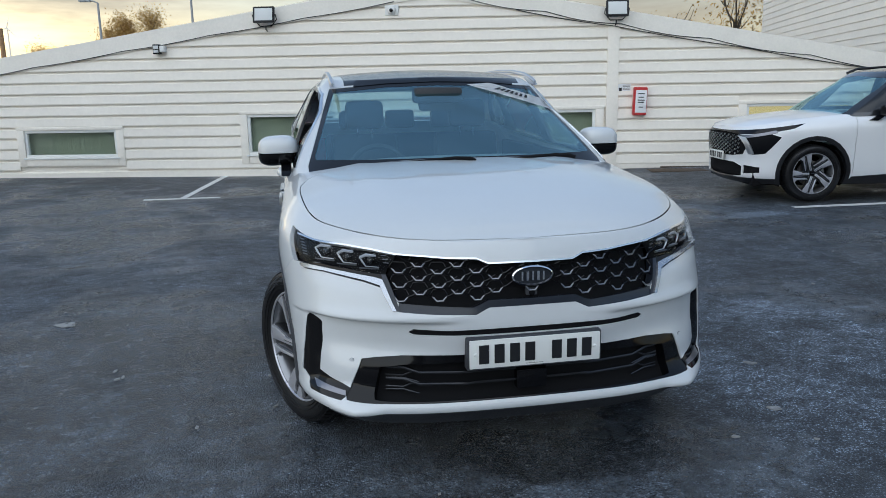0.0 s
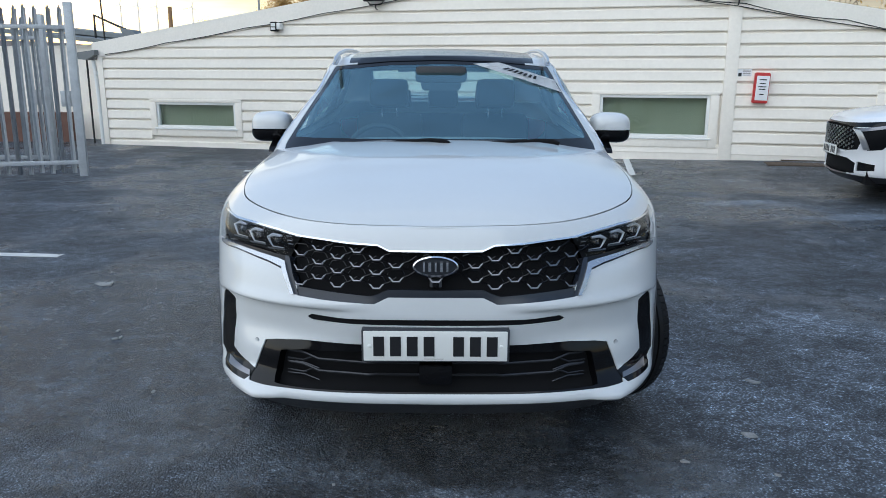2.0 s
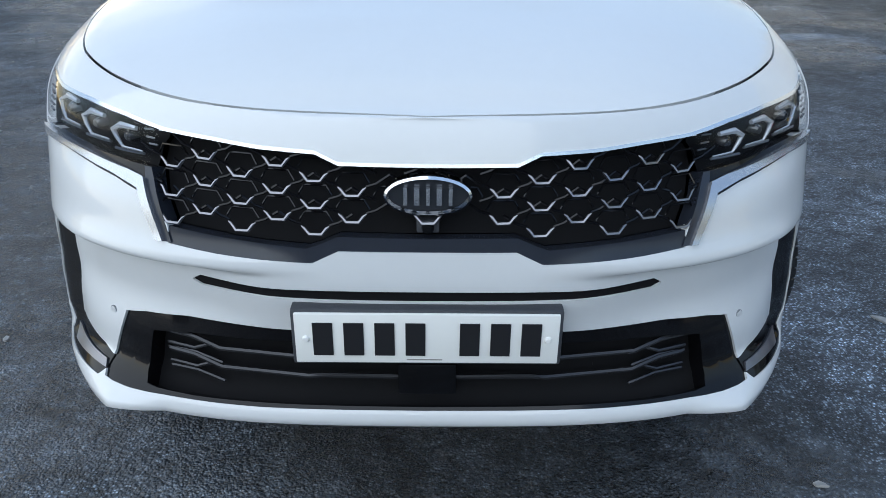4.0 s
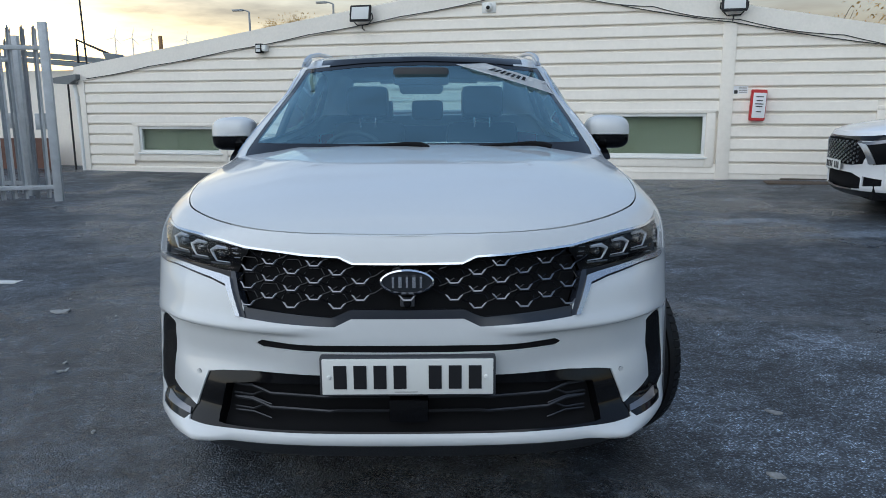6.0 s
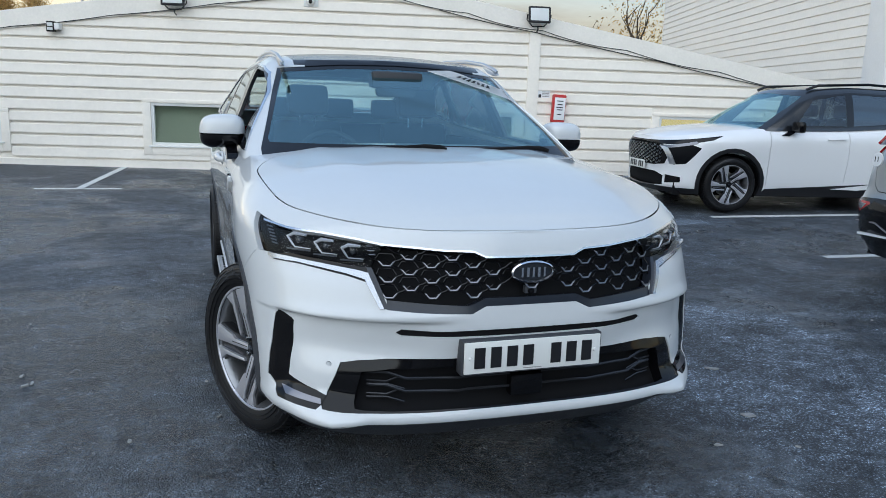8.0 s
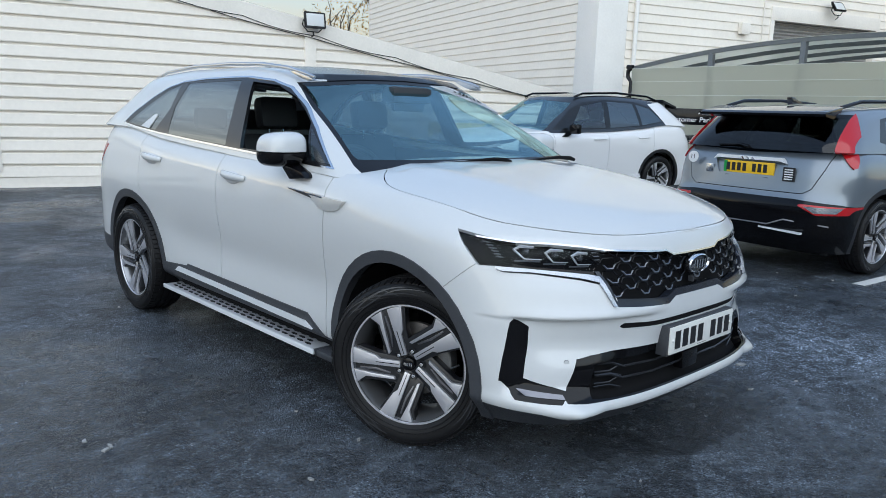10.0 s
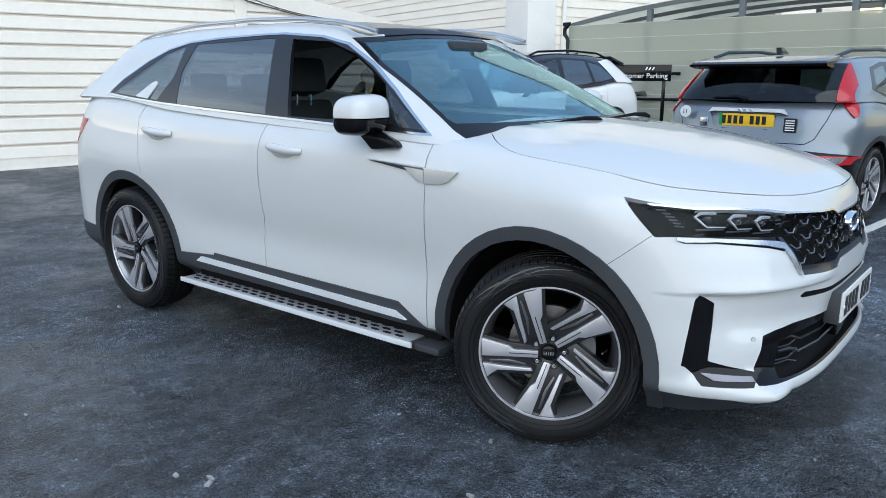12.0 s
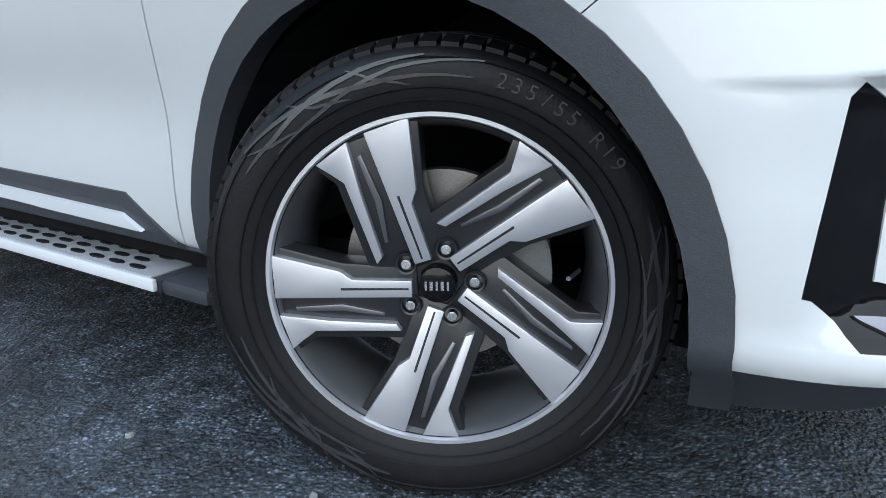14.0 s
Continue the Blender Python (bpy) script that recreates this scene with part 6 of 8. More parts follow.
call = thing("fire_point_box", "red framed fire point box with a white notice panel", "fire box", at=WALL @ Matrix.Translation((5.25, -0.05, 1.325)) @ Matrix.Rotation(radians(2), 4, "Y"))
bm = bmesh.new()
add_prism(bm, [(-0.115, -0.24), (0.115, -0.24), (0.115, 0.24), (-0.115, 0.24)], 1, -0.10, 0.02)
bmesh.ops.bevel(bm, geom=bm.edges[:], offset=0.012, segments=2, affect="EDGES")
part("case", bm, RED_BOX, call)
box("panel", (-0.085, -0.108, -0.195), (0.105, -0.1005, 0.19), PAPER, call, 0.003)
for z, w in ((0.13, 0.055), (0.07, 0.045), (0.02, 0.06), (-0.02, 0.05), (-0.10, 0.035)):
    box("print_bar", (0.01 - w, -0.1105, z - 0.008), (0.01 + w, -0.1085, z + 0.008), INK, call)
note = thing("wall_notice", "small grey printed notice fixed to the wall", "notice", at=WALL @ Matrix.Translation((4.99, -0.034, 1.57)))
box("sheet", (-0.11, -0.006, -0.085), (0.11, 0.002, 0.085), PAPER, note)
box("symbol", (-0.095, -0.0085, -0.065), (-0.045, -0.0065, -0.01), INK, note)
for k in range(5):
    box("print_bar", (-0.03, -0.0085, 0.055 - k * 0.026), (0.09, -0.0065, 0.066 - k * 0.026), SHUTTER, note)


def cable(name, us, sag, off, drop):
    pts = []
    for a, b in zip(us, us[1:]):
        for i in range(6):
            u = a + (b - a) * i / 6
            pts.append(wp(u, off, roof_line(u) - drop - sag * math.sin(math.pi * i / 6)))
    pts.append(wp(us[-1], off, roof_line(us[-1]) - drop))
    ob = tube(name, pts, 0.0065, CABLE, None, 6)
    return tagged(ob, "thin black cable clipped along the roof edge", "cable", "roof edge cables")


cable("cable", [-7.0, -5.6, -3.9, -2.3, -0.6, 1.0], 0.02, 0.075, 0.235)
cable("cable", [2.2, 3.6, 4.9, 6.4, 8.1, 9.9, 11.8], 0.05, 0.075, 0.20)
cable("cable", [3.1, 4.8, 6.9, 9.2, 11.9], 0.02, 0.075, 0.255)

# gutter end, downpipe and plinth at the building's corner
pipe = thing("downpipe", "white rainwater pipe with a dark gutter end at the corner", "downpipe")
tube("pipe", [wp(-7.32, 0.03, 1.78), wp(-7.27, 0.05, 1.4), wp(-7.25, 0.05, 0.75), wp(-7.25, 0.05, 0.08)], 0.04, FRAME_WHITE, pipe, 10)
for z in (1.5, 0.75):
    tube("collar", [wp(-7.26, 0.05, z), wp(-7.26, 0.05, z + 0.06)], 0.05, FRAME_WHITE, pipe, 10)
prism("gutter", [(-7.75, 1.90), (-7.15, 1.97), (-7.15, 1.88), (-7.35, 1.78), (-7.65, 1.80)], 1, -0.20, 0.6, CANOPY_STEEL, pipe, m=WALL)
tube("conduit", [wp(-7.5, 0.0, 1.8), wp(-7.5, 0.0, 0.05)], 0.02, CABLE, pipe, 6)
shed = thing("side_building", "grey sheet-roofed lean-to beside the clad building", "building", at=WALL)
box("wall", (-10.5, 0.8, -0.2), (-7.35, 6.0, 2.1), FASCIA, shed)
prism("roof", [(-10.7, 2.42), (-7.2, 2.10), (-7.2, 2.18), (-10.7, 2.50)], 1, 0.55, 6.3, ROOF_GREY, shed)
prism("ridge_sheet", [(-10.4, 2.5), (-7.9, 2.27), (-7.9, 2.36), (-10.4, 2.62)], 1, 2.0, 3.4, ROOF_GREY, shed)
dish = thing("wall_lamp_arm", "dark angled arm lamp standing over the lean-to roof", "lamp", at=WALL)
tube("arm", [(-7.95, 0.9, 2.1), (-7.95, 0.9, 2.72), (-7.2, 0.9, 2.42)], 0.025, CABLE, dish, 8)
prism("head", [(-7.25, 2.44), (-6.95, 2.40), (-6.78, 2.24), (-7.12, 2.18)], 1, 0.75, 1.05, ROOF_GREY, dish, bevel=0.03)


# ---- palisade gate ----
def pale_mesh(h):
    bm = bmesh.new()
    w = 0.032
    prof = [(-w, 0.012), (-w * 0.55, 0.0), (-w * 0.3, -0.012), (w * 0.3, -0.012), (w * 0.55, 0.0), (w, 0.012)]
    rows = [[bm.verts.new((x * k, y, z)) for x, y in prof] for z, k in ((0.06, 1.0), (h - 0.14, 1.0), (h - 0.07, 0.75), (h, 0.12))]
    for a, b in zip(rows, rows[1:]):
        for i in range(len(prof) - 1):
            bm.faces.new((a[i], a[i + 1], b[i + 1], b[i]))
    # split, flared tips
    for sx in (-1, 1):
        t = [bm.verts.new(p) for p in ((sx * w * 0.9, 0.010, h - 0.13), (sx * w * 0.2, -0.01, h - 0.10), (sx * w * 0.95, -0.02, h - 0.01))]
        bm.faces.new(t)
    bmesh.ops.solidify(bm, geom=bm.faces[:], thickness=0.003)
    me = bpy.data.meshes.new("pale")
    bm.to_mesh(me)
    bm.free()
    me.materials.append(GALV)
    return me


def gate_leaf(a, b, h, label):
    a, b = Vector(a), Vector(b)
    d = b - a
    z0 = 0.03
    g = thing("palisade_gate", label, "gate", "palisade gates", at=Matrix.Translation((a.x, a.y, z0)) @ Matrix.Rotation(math.atan2(d.y, d.x), 4, "Z"))
    L = d.length
    me = pale_mesh(h)
    n = int(L / 0.145)
    for i in range(n):
        p = new("pale", me)
        p.parent = g
        p.location = (0.13 + i * 0.145, -0.03, random.uniform(-0.01, 0.01))
        p.rotation_euler = (0, radians(random.uniform(-0.5, 0.5)), 0)
    for z in (0.22, h - 0.30):
        box("rail", (0.03, -0.012, z - 0.03), (L, 0.03, z + 0.03), GALV, g, 0.004)
    box("post", (-0.055, -0.055, 0.0), (0.055, 0.055, h + 0.04), GALV, g, 0.008)
    box("post", (L, -0.04, 0.0), (L + 0.08, 0.04, h), GALV, g, 0.008)
    box("lock_box", (0.05, -0.07, 1.02), (0.22, -0.035, 1.24), GALV, g, 0.008)
    lathe("padlock", [(0.0, -0.11), (0.035, -0.11), (0.04, -0.10), (0.04, -0.075), (0.0, -0.075)], DRAIN, g, 16, 1, (0.12, 0, 1.08))
    return g


gate_leaf((-5.30, 8.46), (-8.6, 7.60), 2.42, "galvanised steel palisade gate standing open with spiked pales")
gate_leaf((-6.05, 9.10), (-8.9, 8.9), 2.30, "second galvanised palisade gate leaf behind the first")

# ---- beyond the fence: parked cars, low wall, aerial ----
low = thing("brick_wall", "low dark brick wall beyond the fence", "wall")
box("wall", (-16.5, 13.4, -0.1), (-7.9, 13.65, 0.72), BRICK, low)


def small_car(m, paint, label):
    """A parked car seen only between the pales."""
    c = thing("car", label, "car", "cars beyond the fence", at=m)
    prism("body", [(0.0, 0.35), (0.1, 0.72), (1.0, 0.95), (3.9, 0.98), (4.2, 0.75), (4.25, 0.3), (0.1, 0.22)], 1, -0.88, 0.88, paint, c, bevel=0.05)
    prism("cabin", [(0.95, 0.95), (1.75, 1.42), (3.2, 1.45), (4.0, 0.97)], 1, -0.72, 0.72, BLACK_PAINT, c, bevel=0.06)
    prism("roof", [(1.7, 1.42), (1.95, 1.47), (3.0, 1.49), (3.3, 1.43)], 1, -0.70, 0.70, paint, c, bevel=0.02)
    for x in (0.85, 3.4):
        for y in (-0.82, 0.82):
            lathe("tyre", [(0.0, -0.1), (0.30, -0.1), (0.32, -0.07), (0.32, 0.07), (0.30, 0.1), (0.0, 0.1)], RUBBER, c, 28, 1, (x, y, 0.32))
    for y in (-0.7, 0.7):
        box("tail_light", (4.12, y - 0.14, 0.70), (4.262, y + 0.14, 0.84), RED_LENS, c, 0.01)
    return c


small_car(pose(-9.4, 17.2, 0.1, 0, 0, 100), BLUE_PAINT, "dark blue car parked beyond the palisade fence")
small_car(pose(-12.0, 16.6, 0.1, 0, 0, 98), CONCRETE, "silver car parked beyond the palisade fence")
small_car(pose(-14.6, 16.4, 0.1, 0, 0, 98), BLUE_PAINT, "blue car parked farther along beyond the fence")

aerial = thing("tv_aerial", "thin television aerial on a tall pole", "aerial")
tube("mast", [(-6.9, 13.2, 2.0), (-6.95, 13.2, 4.05)], 0.018, CABLE, aerial, 6)
tube("boom", [(-8.6, 13.3, 3.72), (-6.8, 13.2, 3.72)], 0.012, CABLE, aerial, 6)
for k in range(8):
    tube("element", [(-8.5 + k * 0.2, 13.1, 3.72), (-8.5 + k * 0.2, 13.5, 3.72)], 0.006, CABLE, aerial, 4)
tube("element", [(-7.12, 13.2, 3.50), (-6.78, 13.2, 3.92)], 0.012, CABLE, aerial, 4)

# ---- iron covers in the asphalt by the wall ----
for (x, y), (w, d), lab in (((5.55, 9.32), (0.95, 0.42), "rusty iron access cover with a ribbed grid set in asphalt"), ((5.95, 9.95), (0.85, 0.55), "worn iron access cover set in asphalt beside the wall")):
    cov = thing("drain_cover", lab, "drain cover", at=Matrix.Translation((x, y, ground_z(x, y) + 0.004)) @ Matrix.Rotation(math.atan(-0.255), 4, "Z"))
    bm = bmesh.new()
    add_box(bm, (-w / 2, -d / 2, -0.02), (w / 2, d / 2, 0.006), 0.003)
    part("plate", bm, DRAIN, cov)
    for k in range(9):
        u = -w / 2 + 0.06 + k * (w - 0.12) / 8
        box("rib", (u - 0.012, -d / 2 + 0.04, 0.006), (u + 0.012, d / 2 - 0.04, 0.011), DRAIN, cov)

# ---- curved shelter ----
AX = Vector((-0.107, -1.0, 0)).normalized()
OUT = Vector((-AX.y, AX.x, 0))
ORG = Vector((10.5, 7.33, 0))


def cp(s, d, z):
    return ORG + AX * s + OUT * d + Vector((0, 0, z))


def arch_z(s):
    return 2.78 - 0.40 * ((s - 4.3) / 4.3) ** 2


def build_shelter():
    sh = thing("shelter", "curved grey steel shelter with milky plastic sheet walls and roof", "shelter")
    depth = (0.0, 1.15, 2.3, 3.45)
    for k, d in enumerate(depth):
        bm = bmesh.new()
        rows = []
        for i in range(25):
            s = 8.6 * i / 24
            rows.append([bm.verts.new(cp(s, d + e, arch_z(s) + h)) for e, h in ((-0.03, 0.035), (0.03, 0.035), (0.03, -0.035), (-0.03, -0.035))])
        for a, b in zip(rows, rows[1:]):
            for i in range(4):
                bm.faces.new((a[i], a[(i + 1) % 4], b[(i + 1) % 4], b[i]))
        bm.faces.new(rows[0]), bm.faces.new(rows[-1][::-1])
        bmesh.ops.recalc_face_normals(bm, faces=bm.faces[:])
        part("arch_rib", bm, CANOPY_STEEL, sh, smooth=False)
    bm = bmesh.new()
    rows = [[bm.verts.new(cp(8.6 * i / 24, d, arch_z(8.6 * i / 24) + 0.042)) for d in (-0.05, 3.5)] for i in range(25)]
    for a, b in zip(rows, rows[1:]):
        bm.faces.new((a[0], a[1], b[1], b[0]))
    bmesh.ops.solidify(bm, geom=bm.faces[:], thickness=0.012)
    part("roof_sheet", bm, POLY, sh)
    for d in (0.0, 3.45):
        for s in (0.06, 1.78, 3.5, 5.25, 6.9, 8.54):
            g = cp(s, d, 0)
            bm = bmesh.new()
            add_box(bm, (-0.045, -0.045, ground_z(g.x, g.y) - 0.02), (0.045, 0.045, arch_z(s) - 0.04), 0.004)
            bmesh.ops.transform(bm, matrix=Matrix.Translation((g.x, g.y, 0)) @ Matrix.Rotation(math.atan2(AX.y, AX.x), 4, "Z"), verts=bm.verts[:])
            part("post", bm, CANOPY_STEEL, sh)
    turn = Matrix.Translation(ORG) @ Matrix.Rotation(math.atan2(AX.y, AX.x), 4, "Z")
    for d in (-0.066, 3.36):
        for k in range(8):
            z0 = 0.32 + k * 0.2575
            box("wall_sheet", (0.03, d, z0), (8.57, d + 0.01, z0 + 0.2475), POLY, sh, 0.0, m=turn)
            if d < 1:
                box("sheet_joint", (0.03, d - 0.004, z0 + 0.248), (8.57, d + 0.014, z0 + 0.257), SHEET_EDGE, sh, 0.0, m=turn)
    tube("gutter_pipe", [cp(0.0, -0.05, 2.38), cp(-0.07, -0.06, 2.33), cp(-0.07, -0.06, 2.22), cp(0.02, -0.06, 2.12), cp(0.02, -0.06, 0.3)], 0.04, BLACK, sh, 10)
    tube("gutter_pipe", [cp(-0.1, -0.05, 2.41), cp(0.04, -0.05, 2.41)], 0.045, BLACK, sh, 10)
    for z in (1.0, 1.46):
        for s0, s1 in ((0.7, 2.5),):
            tube("rail", [cp(s0, -0.10, z), cp(s1, -0.10, z)], 0.028, BLACK, sh, 8)
    lamp = thing("bulkhead_lamp", "warm lit bulkhead lamp inside the shelter", "lamp")
    c = cp(5.0, 1.5, 2.52)
    for nm, lo, hi, mt in (("case", (-0.2, -0.08, 0.0), (0.2, 0.08, 0.09), CONCRETE), ("diffuser", (-0.17, -0.07, -0.07), (0.17, 0.07, -0.002), WARM_LAMP)):
        box(nm, lo, hi, mt, lamp, 0.02, m=Matrix.Translation(c) @ Matrix.Rotation(radians(80), 4, "Z"))
    tube("hanger", [c + Vector((0, 0, 0.08)), c + Vector((0, 0, 0.24))], 0.015, CANOPY_STEEL, lamp, 6)


SHEET_EDGE = mat("sheet_edge_profile", (0.66, 0.68, 0.62), 0.4)
build_shelter()

sign = thing("parking_sign", "black parking sign with white lettering on posts", "sign", at=Matrix.Translation((9.0, 4.93, 0)) @ Matrix.Rotation(radians(-62), 4, "Z"))
box("board", (-0.62, -0.012, 1.33), (0.36, 0.012, 1.60), BLACK, sign, 0.008)
text("lettering", "Customer Parking", 0.115, Matrix.Translation((-0.13, -0.0135, 1.415)) @ Matrix.Rotation(radians(90), 4, "X"), PAPER, sign, 0.001, width=0.86)
for k in range(3):
    prism("mark", [(-0.07 + k * 0.055, 1.51), (-0.05 + k * 0.055, 1.51), (-0.02 + k * 0.055, 1.56), (-0.04 + k * 0.055, 1.56)], 1, -0.015, -0.012, PAPER, sign)
for x in (-0.5, 0.25):
    box("post", (x - 0.03, 0.013, 0.1), (x + 0.03, 0.06, 1.58), BLACK, sign, 0.005)
meter = thing("charge_point", "small dark wall box on the shelter side", "box", at=Matrix.Translation(cp(3.05, -0.13, 1.18)) @ Matrix.Rotation(radians(-96), 4, "Z"))
box("case", (-0.11, -0.06, -0.16), (0.11, 0.06, 0.16), BLACK, meter, 0.012)
box("label_bar", (-0.06, -0.064, 0.03), (0.06, -0.061, 0.06), PAPER, meter)

# fixtures on the tall building
for u, z in ((2.85, 4.28),):
    floodlight(TALL @ Matrix.Translation((u, -0.25, z)), -35)
jb = thing("junction_box", "cream plastic junction box on the clad wall", "box", at=TALL @ Matrix.Translation((0.0, -0.1, 3.58)))
box("case", (-0.13, -0.06, -0.13), (0.13, 0.07, 0.13), FASCIA, jb, 0.015)
cb = tube("cable", [TALL @ Vector(p) for p in ((0.62, -0.05, 3.2), (0.62, -0.05, 4.6), (0.75, -0.05, 8.5))], 0.014, FASCIA, None, 6)
tagged(cb, "pale cable running up the clad wall", "cable", "roof edge cables")
cam2 = thing("wall_camera", "small dark camera on the shutter frame", "camera", at=TALL @ Matrix.Translation((4.75, -0.15, 3.75)))
box("case", (-0.05, -0.14, -0.05), (0.06, 0.08, 0.06), BLACK, cam2, 0.012)
box("mount", (-0.02, 0.08, -0.03), (0.02, 0.15, 0.03), BLACK, cam2, 0.006)
lean = thing("lean_to_roof", "corrugated pale sheet lean-to roof beside the warehouse", "roof", at=TALL)
bm = bmesh.new()
rows = []
for i in range(60):
    u = 8.3 + i * 0.06
    rows.append([bm.verts.new((u, v, 4.15 - 0.22 * (v + 3.2) * -0.35 + 0.02 * math.cos(i * math.pi / 2) - 0.05)) for v in (-3.2, 0.5)])
for a, b in zip(rows, rows[1:]):
    bm.faces.new((a[0], a[1], b[1], b[0]))
bmesh.ops.solidify(bm, geom=bm.faces[:], thickness=0.01)
part("sheet", bm, FASCIA, lean, smooth=False)
box("wall", (8.4, -0.2, 0), (11.8, 0.1, 3.9), CLADDING, lean)


# ---- trees, lamp posts and far hills ----
def leaf_tree(x, y, base, height, spread, seed, leaves=2600, bare=False, label="autumn tree with thin golden leaves"):
    rnd = random.Random(seed)
    t = thing("tree", label, "tree", "trees behind the buildings")
    bm = bmesh.new()
    top = Vector((x, y, base + height))
    ends = []

    def limb(p, d, L, r, depth):
        pts, q, rr = [p], p, [r]
        for i in range(4):
            d = (d + Vector((rnd.uniform(-0.25, 0.25), rnd.uniform(-0.25, 0.25), rnd.uniform(-0.05, 0.2)))).normalized()
            q = q + d * L / 4
            pts.append(q)
            rr.append(r * (1 - 0.16 * (i + 1)))
        add_tube(bm, pts, rr, 5, cap=False)
        if depth == 0:
            ends.extend(pts[1:])
            return
        for k in range(3 if depth > 1 else 4):
            e = (d + Vector((rnd.uniform(-1, 1), rnd.uniform(-1, 1), rnd.uniform(-0.1, 0.7))) * 0.85).normalized()
            limb(pts[rnd.choice((2, 3, 4))], e, L * rnd.uniform(0.55, 0.75), r * 0.5, depth - 1)
    limb(Vector((x, y, base)), Vector((0, 0, 1)), height * 0.5, height * 0.03, 3)
    part("trunk", bm, BARK, t)
    if leaves:
        verts, faces = [], []
        for i in range(leaves):
            c = rnd.choice(ends) + Vector((rnd.gauss(0, 1), rnd.gauss(0, 1), rnd.gauss(0, 0.8))) * spread
            a, b = Vector((rnd.gauss(0, 1), rnd.gauss(0, 1), rnd.gauss(0, 1))).normalized(), Vector((rnd.gauss(0, 1), rnd.gauss(0, 1), rnd.gauss(0, 1))).normalized()
            s = rnd.uniform(0.5, 1.0) * height * 0.014
            n = len(verts)
            verts += [tuple(c - a * s), tuple(c + b * s * 0.5), tuple(c + a * s), tuple(c - b * s * 0.5)]
            faces.append((n, n + 1, n + 2, n + 3))
        me = bpy.data.meshes.new("crown")
        me.from_pydata(verts, [], faces)
        me.materials.append(LEAF_GOLD)
        cr = new("crown", me)
        cr.parent = t
    return t


def polar(az, dist):
    return -0.4 + dist * math.sin(radians(az)), -2.7 + dist * math.cos(radians(az))


for az, dist, h, sp, sd in ((-15.4, 66, 5.2, 0.34, 3), (-14.0, 62, 5.9, 0.36, 4), (-12.5, 60, 5.6, 0.34, 5), (-11.0, 61, 6.3, 0.38, 6), (-9.8, 63, 5.9, 0.34, 7)):
    x, y = polar(az, dist)
    leaf_tree(x, y, 0.0, h, sp, sd, 12000)
for az, dist, h, sp, sd, lv in ((28.5, 34, 6.2, 0.35, 11, 160), (31.5, 36, 8.0, 0.55, 12, 900), (34.0, 38, 8.6, 0.6, 13, 2200)):
    x, y = polar(az, dist)
    leaf_tree(x, y, 0.0, h * 0.85, sp, sd, lv, label="nearly bare autumn tree behind the roof" if lv < 500 else "autumn tree with thin golden leaves")


def lamp_post(az, dist, h):
    x, y = polar(az, dist)
    p = thing("street_lamp", "grey steel street lamp column beyond the roof", "street lamp", "far street lamps")
    tube("column", [(x, y, 0), (x, y, h * 0.5), (x, y, h)], [0.11, 0.08, 0.06], CONCRETE, p, 8)
    tube("arm", [(x, y, h), (x - 0.25, y, h + 0.1), (x - 0.5, y, h + 0.12)], 0.04, CONCRETE, p, 6)
    prism("head", [(x - 1.05, h + 0.14), (x - 0.4, h + 0.17), (x - 0.4, h + 0.05), (x - 1.0, h + 0.04)], 1, y - 0.13, y + 0.13, CONCRETE, p, bevel=0.02)


POLE_WOOD = mat("tan_pole_wood", (0.34, 0.20, 0.10), 0.8, vary=0.2)
lamp_post(-13.0, 50, 6.95)
lamp_post(-7.1, 48, 7.25)
pole = tube("telegraph_pole", [(*polar(-18.9, 44), 0), (*polar(-18.9, 44), 4.95)], [0.14, 0.11], POLE_WOOD, None, 8)
tagged(pole, "short wooden telegraph pole in the distance", "pole")


def hills():
    bm = bmesh.new()
    lo, hi, back = [], [], []
    for i in range(121):
        az = -75 + i * 1.25
        x, y = polar(az, 1500)
        h = 60 + 22 * noise.noise(Vector((az * 0.05, 1.3, 0))) + 8 * noise.noise(Vector((az * 0.3, 4.0, 0)))
        lo.append(bm.verts.new((x, y, -5)))
        hi.append(bm.verts.new((x, y, h)))
        x, y = polar(az, 2600)
        back.append(bm.verts.new((x, y, h * 1.2)))
    for i in range(120):
        bm.faces.new((lo[i], lo[i + 1], hi[i + 1], hi[i]))
        bm.faces.new((hi[i], hi[i + 1], back[i + 1], back[i]))
    tagged(part("backdrop", bm, HILL), "hazy far hills on the horizon", "hills", kind="structure")


hills()
for az in (-21.5, -20.3, -18.0, -22.6):
    x, y = polar(az, 900)
    tb = thing("wind_turbine", "tiny white wind turbine on the far hill", "wind turbine", "far wind turbines")
    tube("tower", [(x, y, 35), (x, y, 72)], [1.2, 0.7], FRAME_WHITE, tb, 6)
    for k in range(3):
        a = radians(15 + 120 * k)
        tube("blade", [(x, y - 1.5, 72), (x + 11 * math.sin(a), y - 1.5, 72 + 11 * math.cos(a))], [0.7, 0.15], FRAME_WHITE, tb, 4)

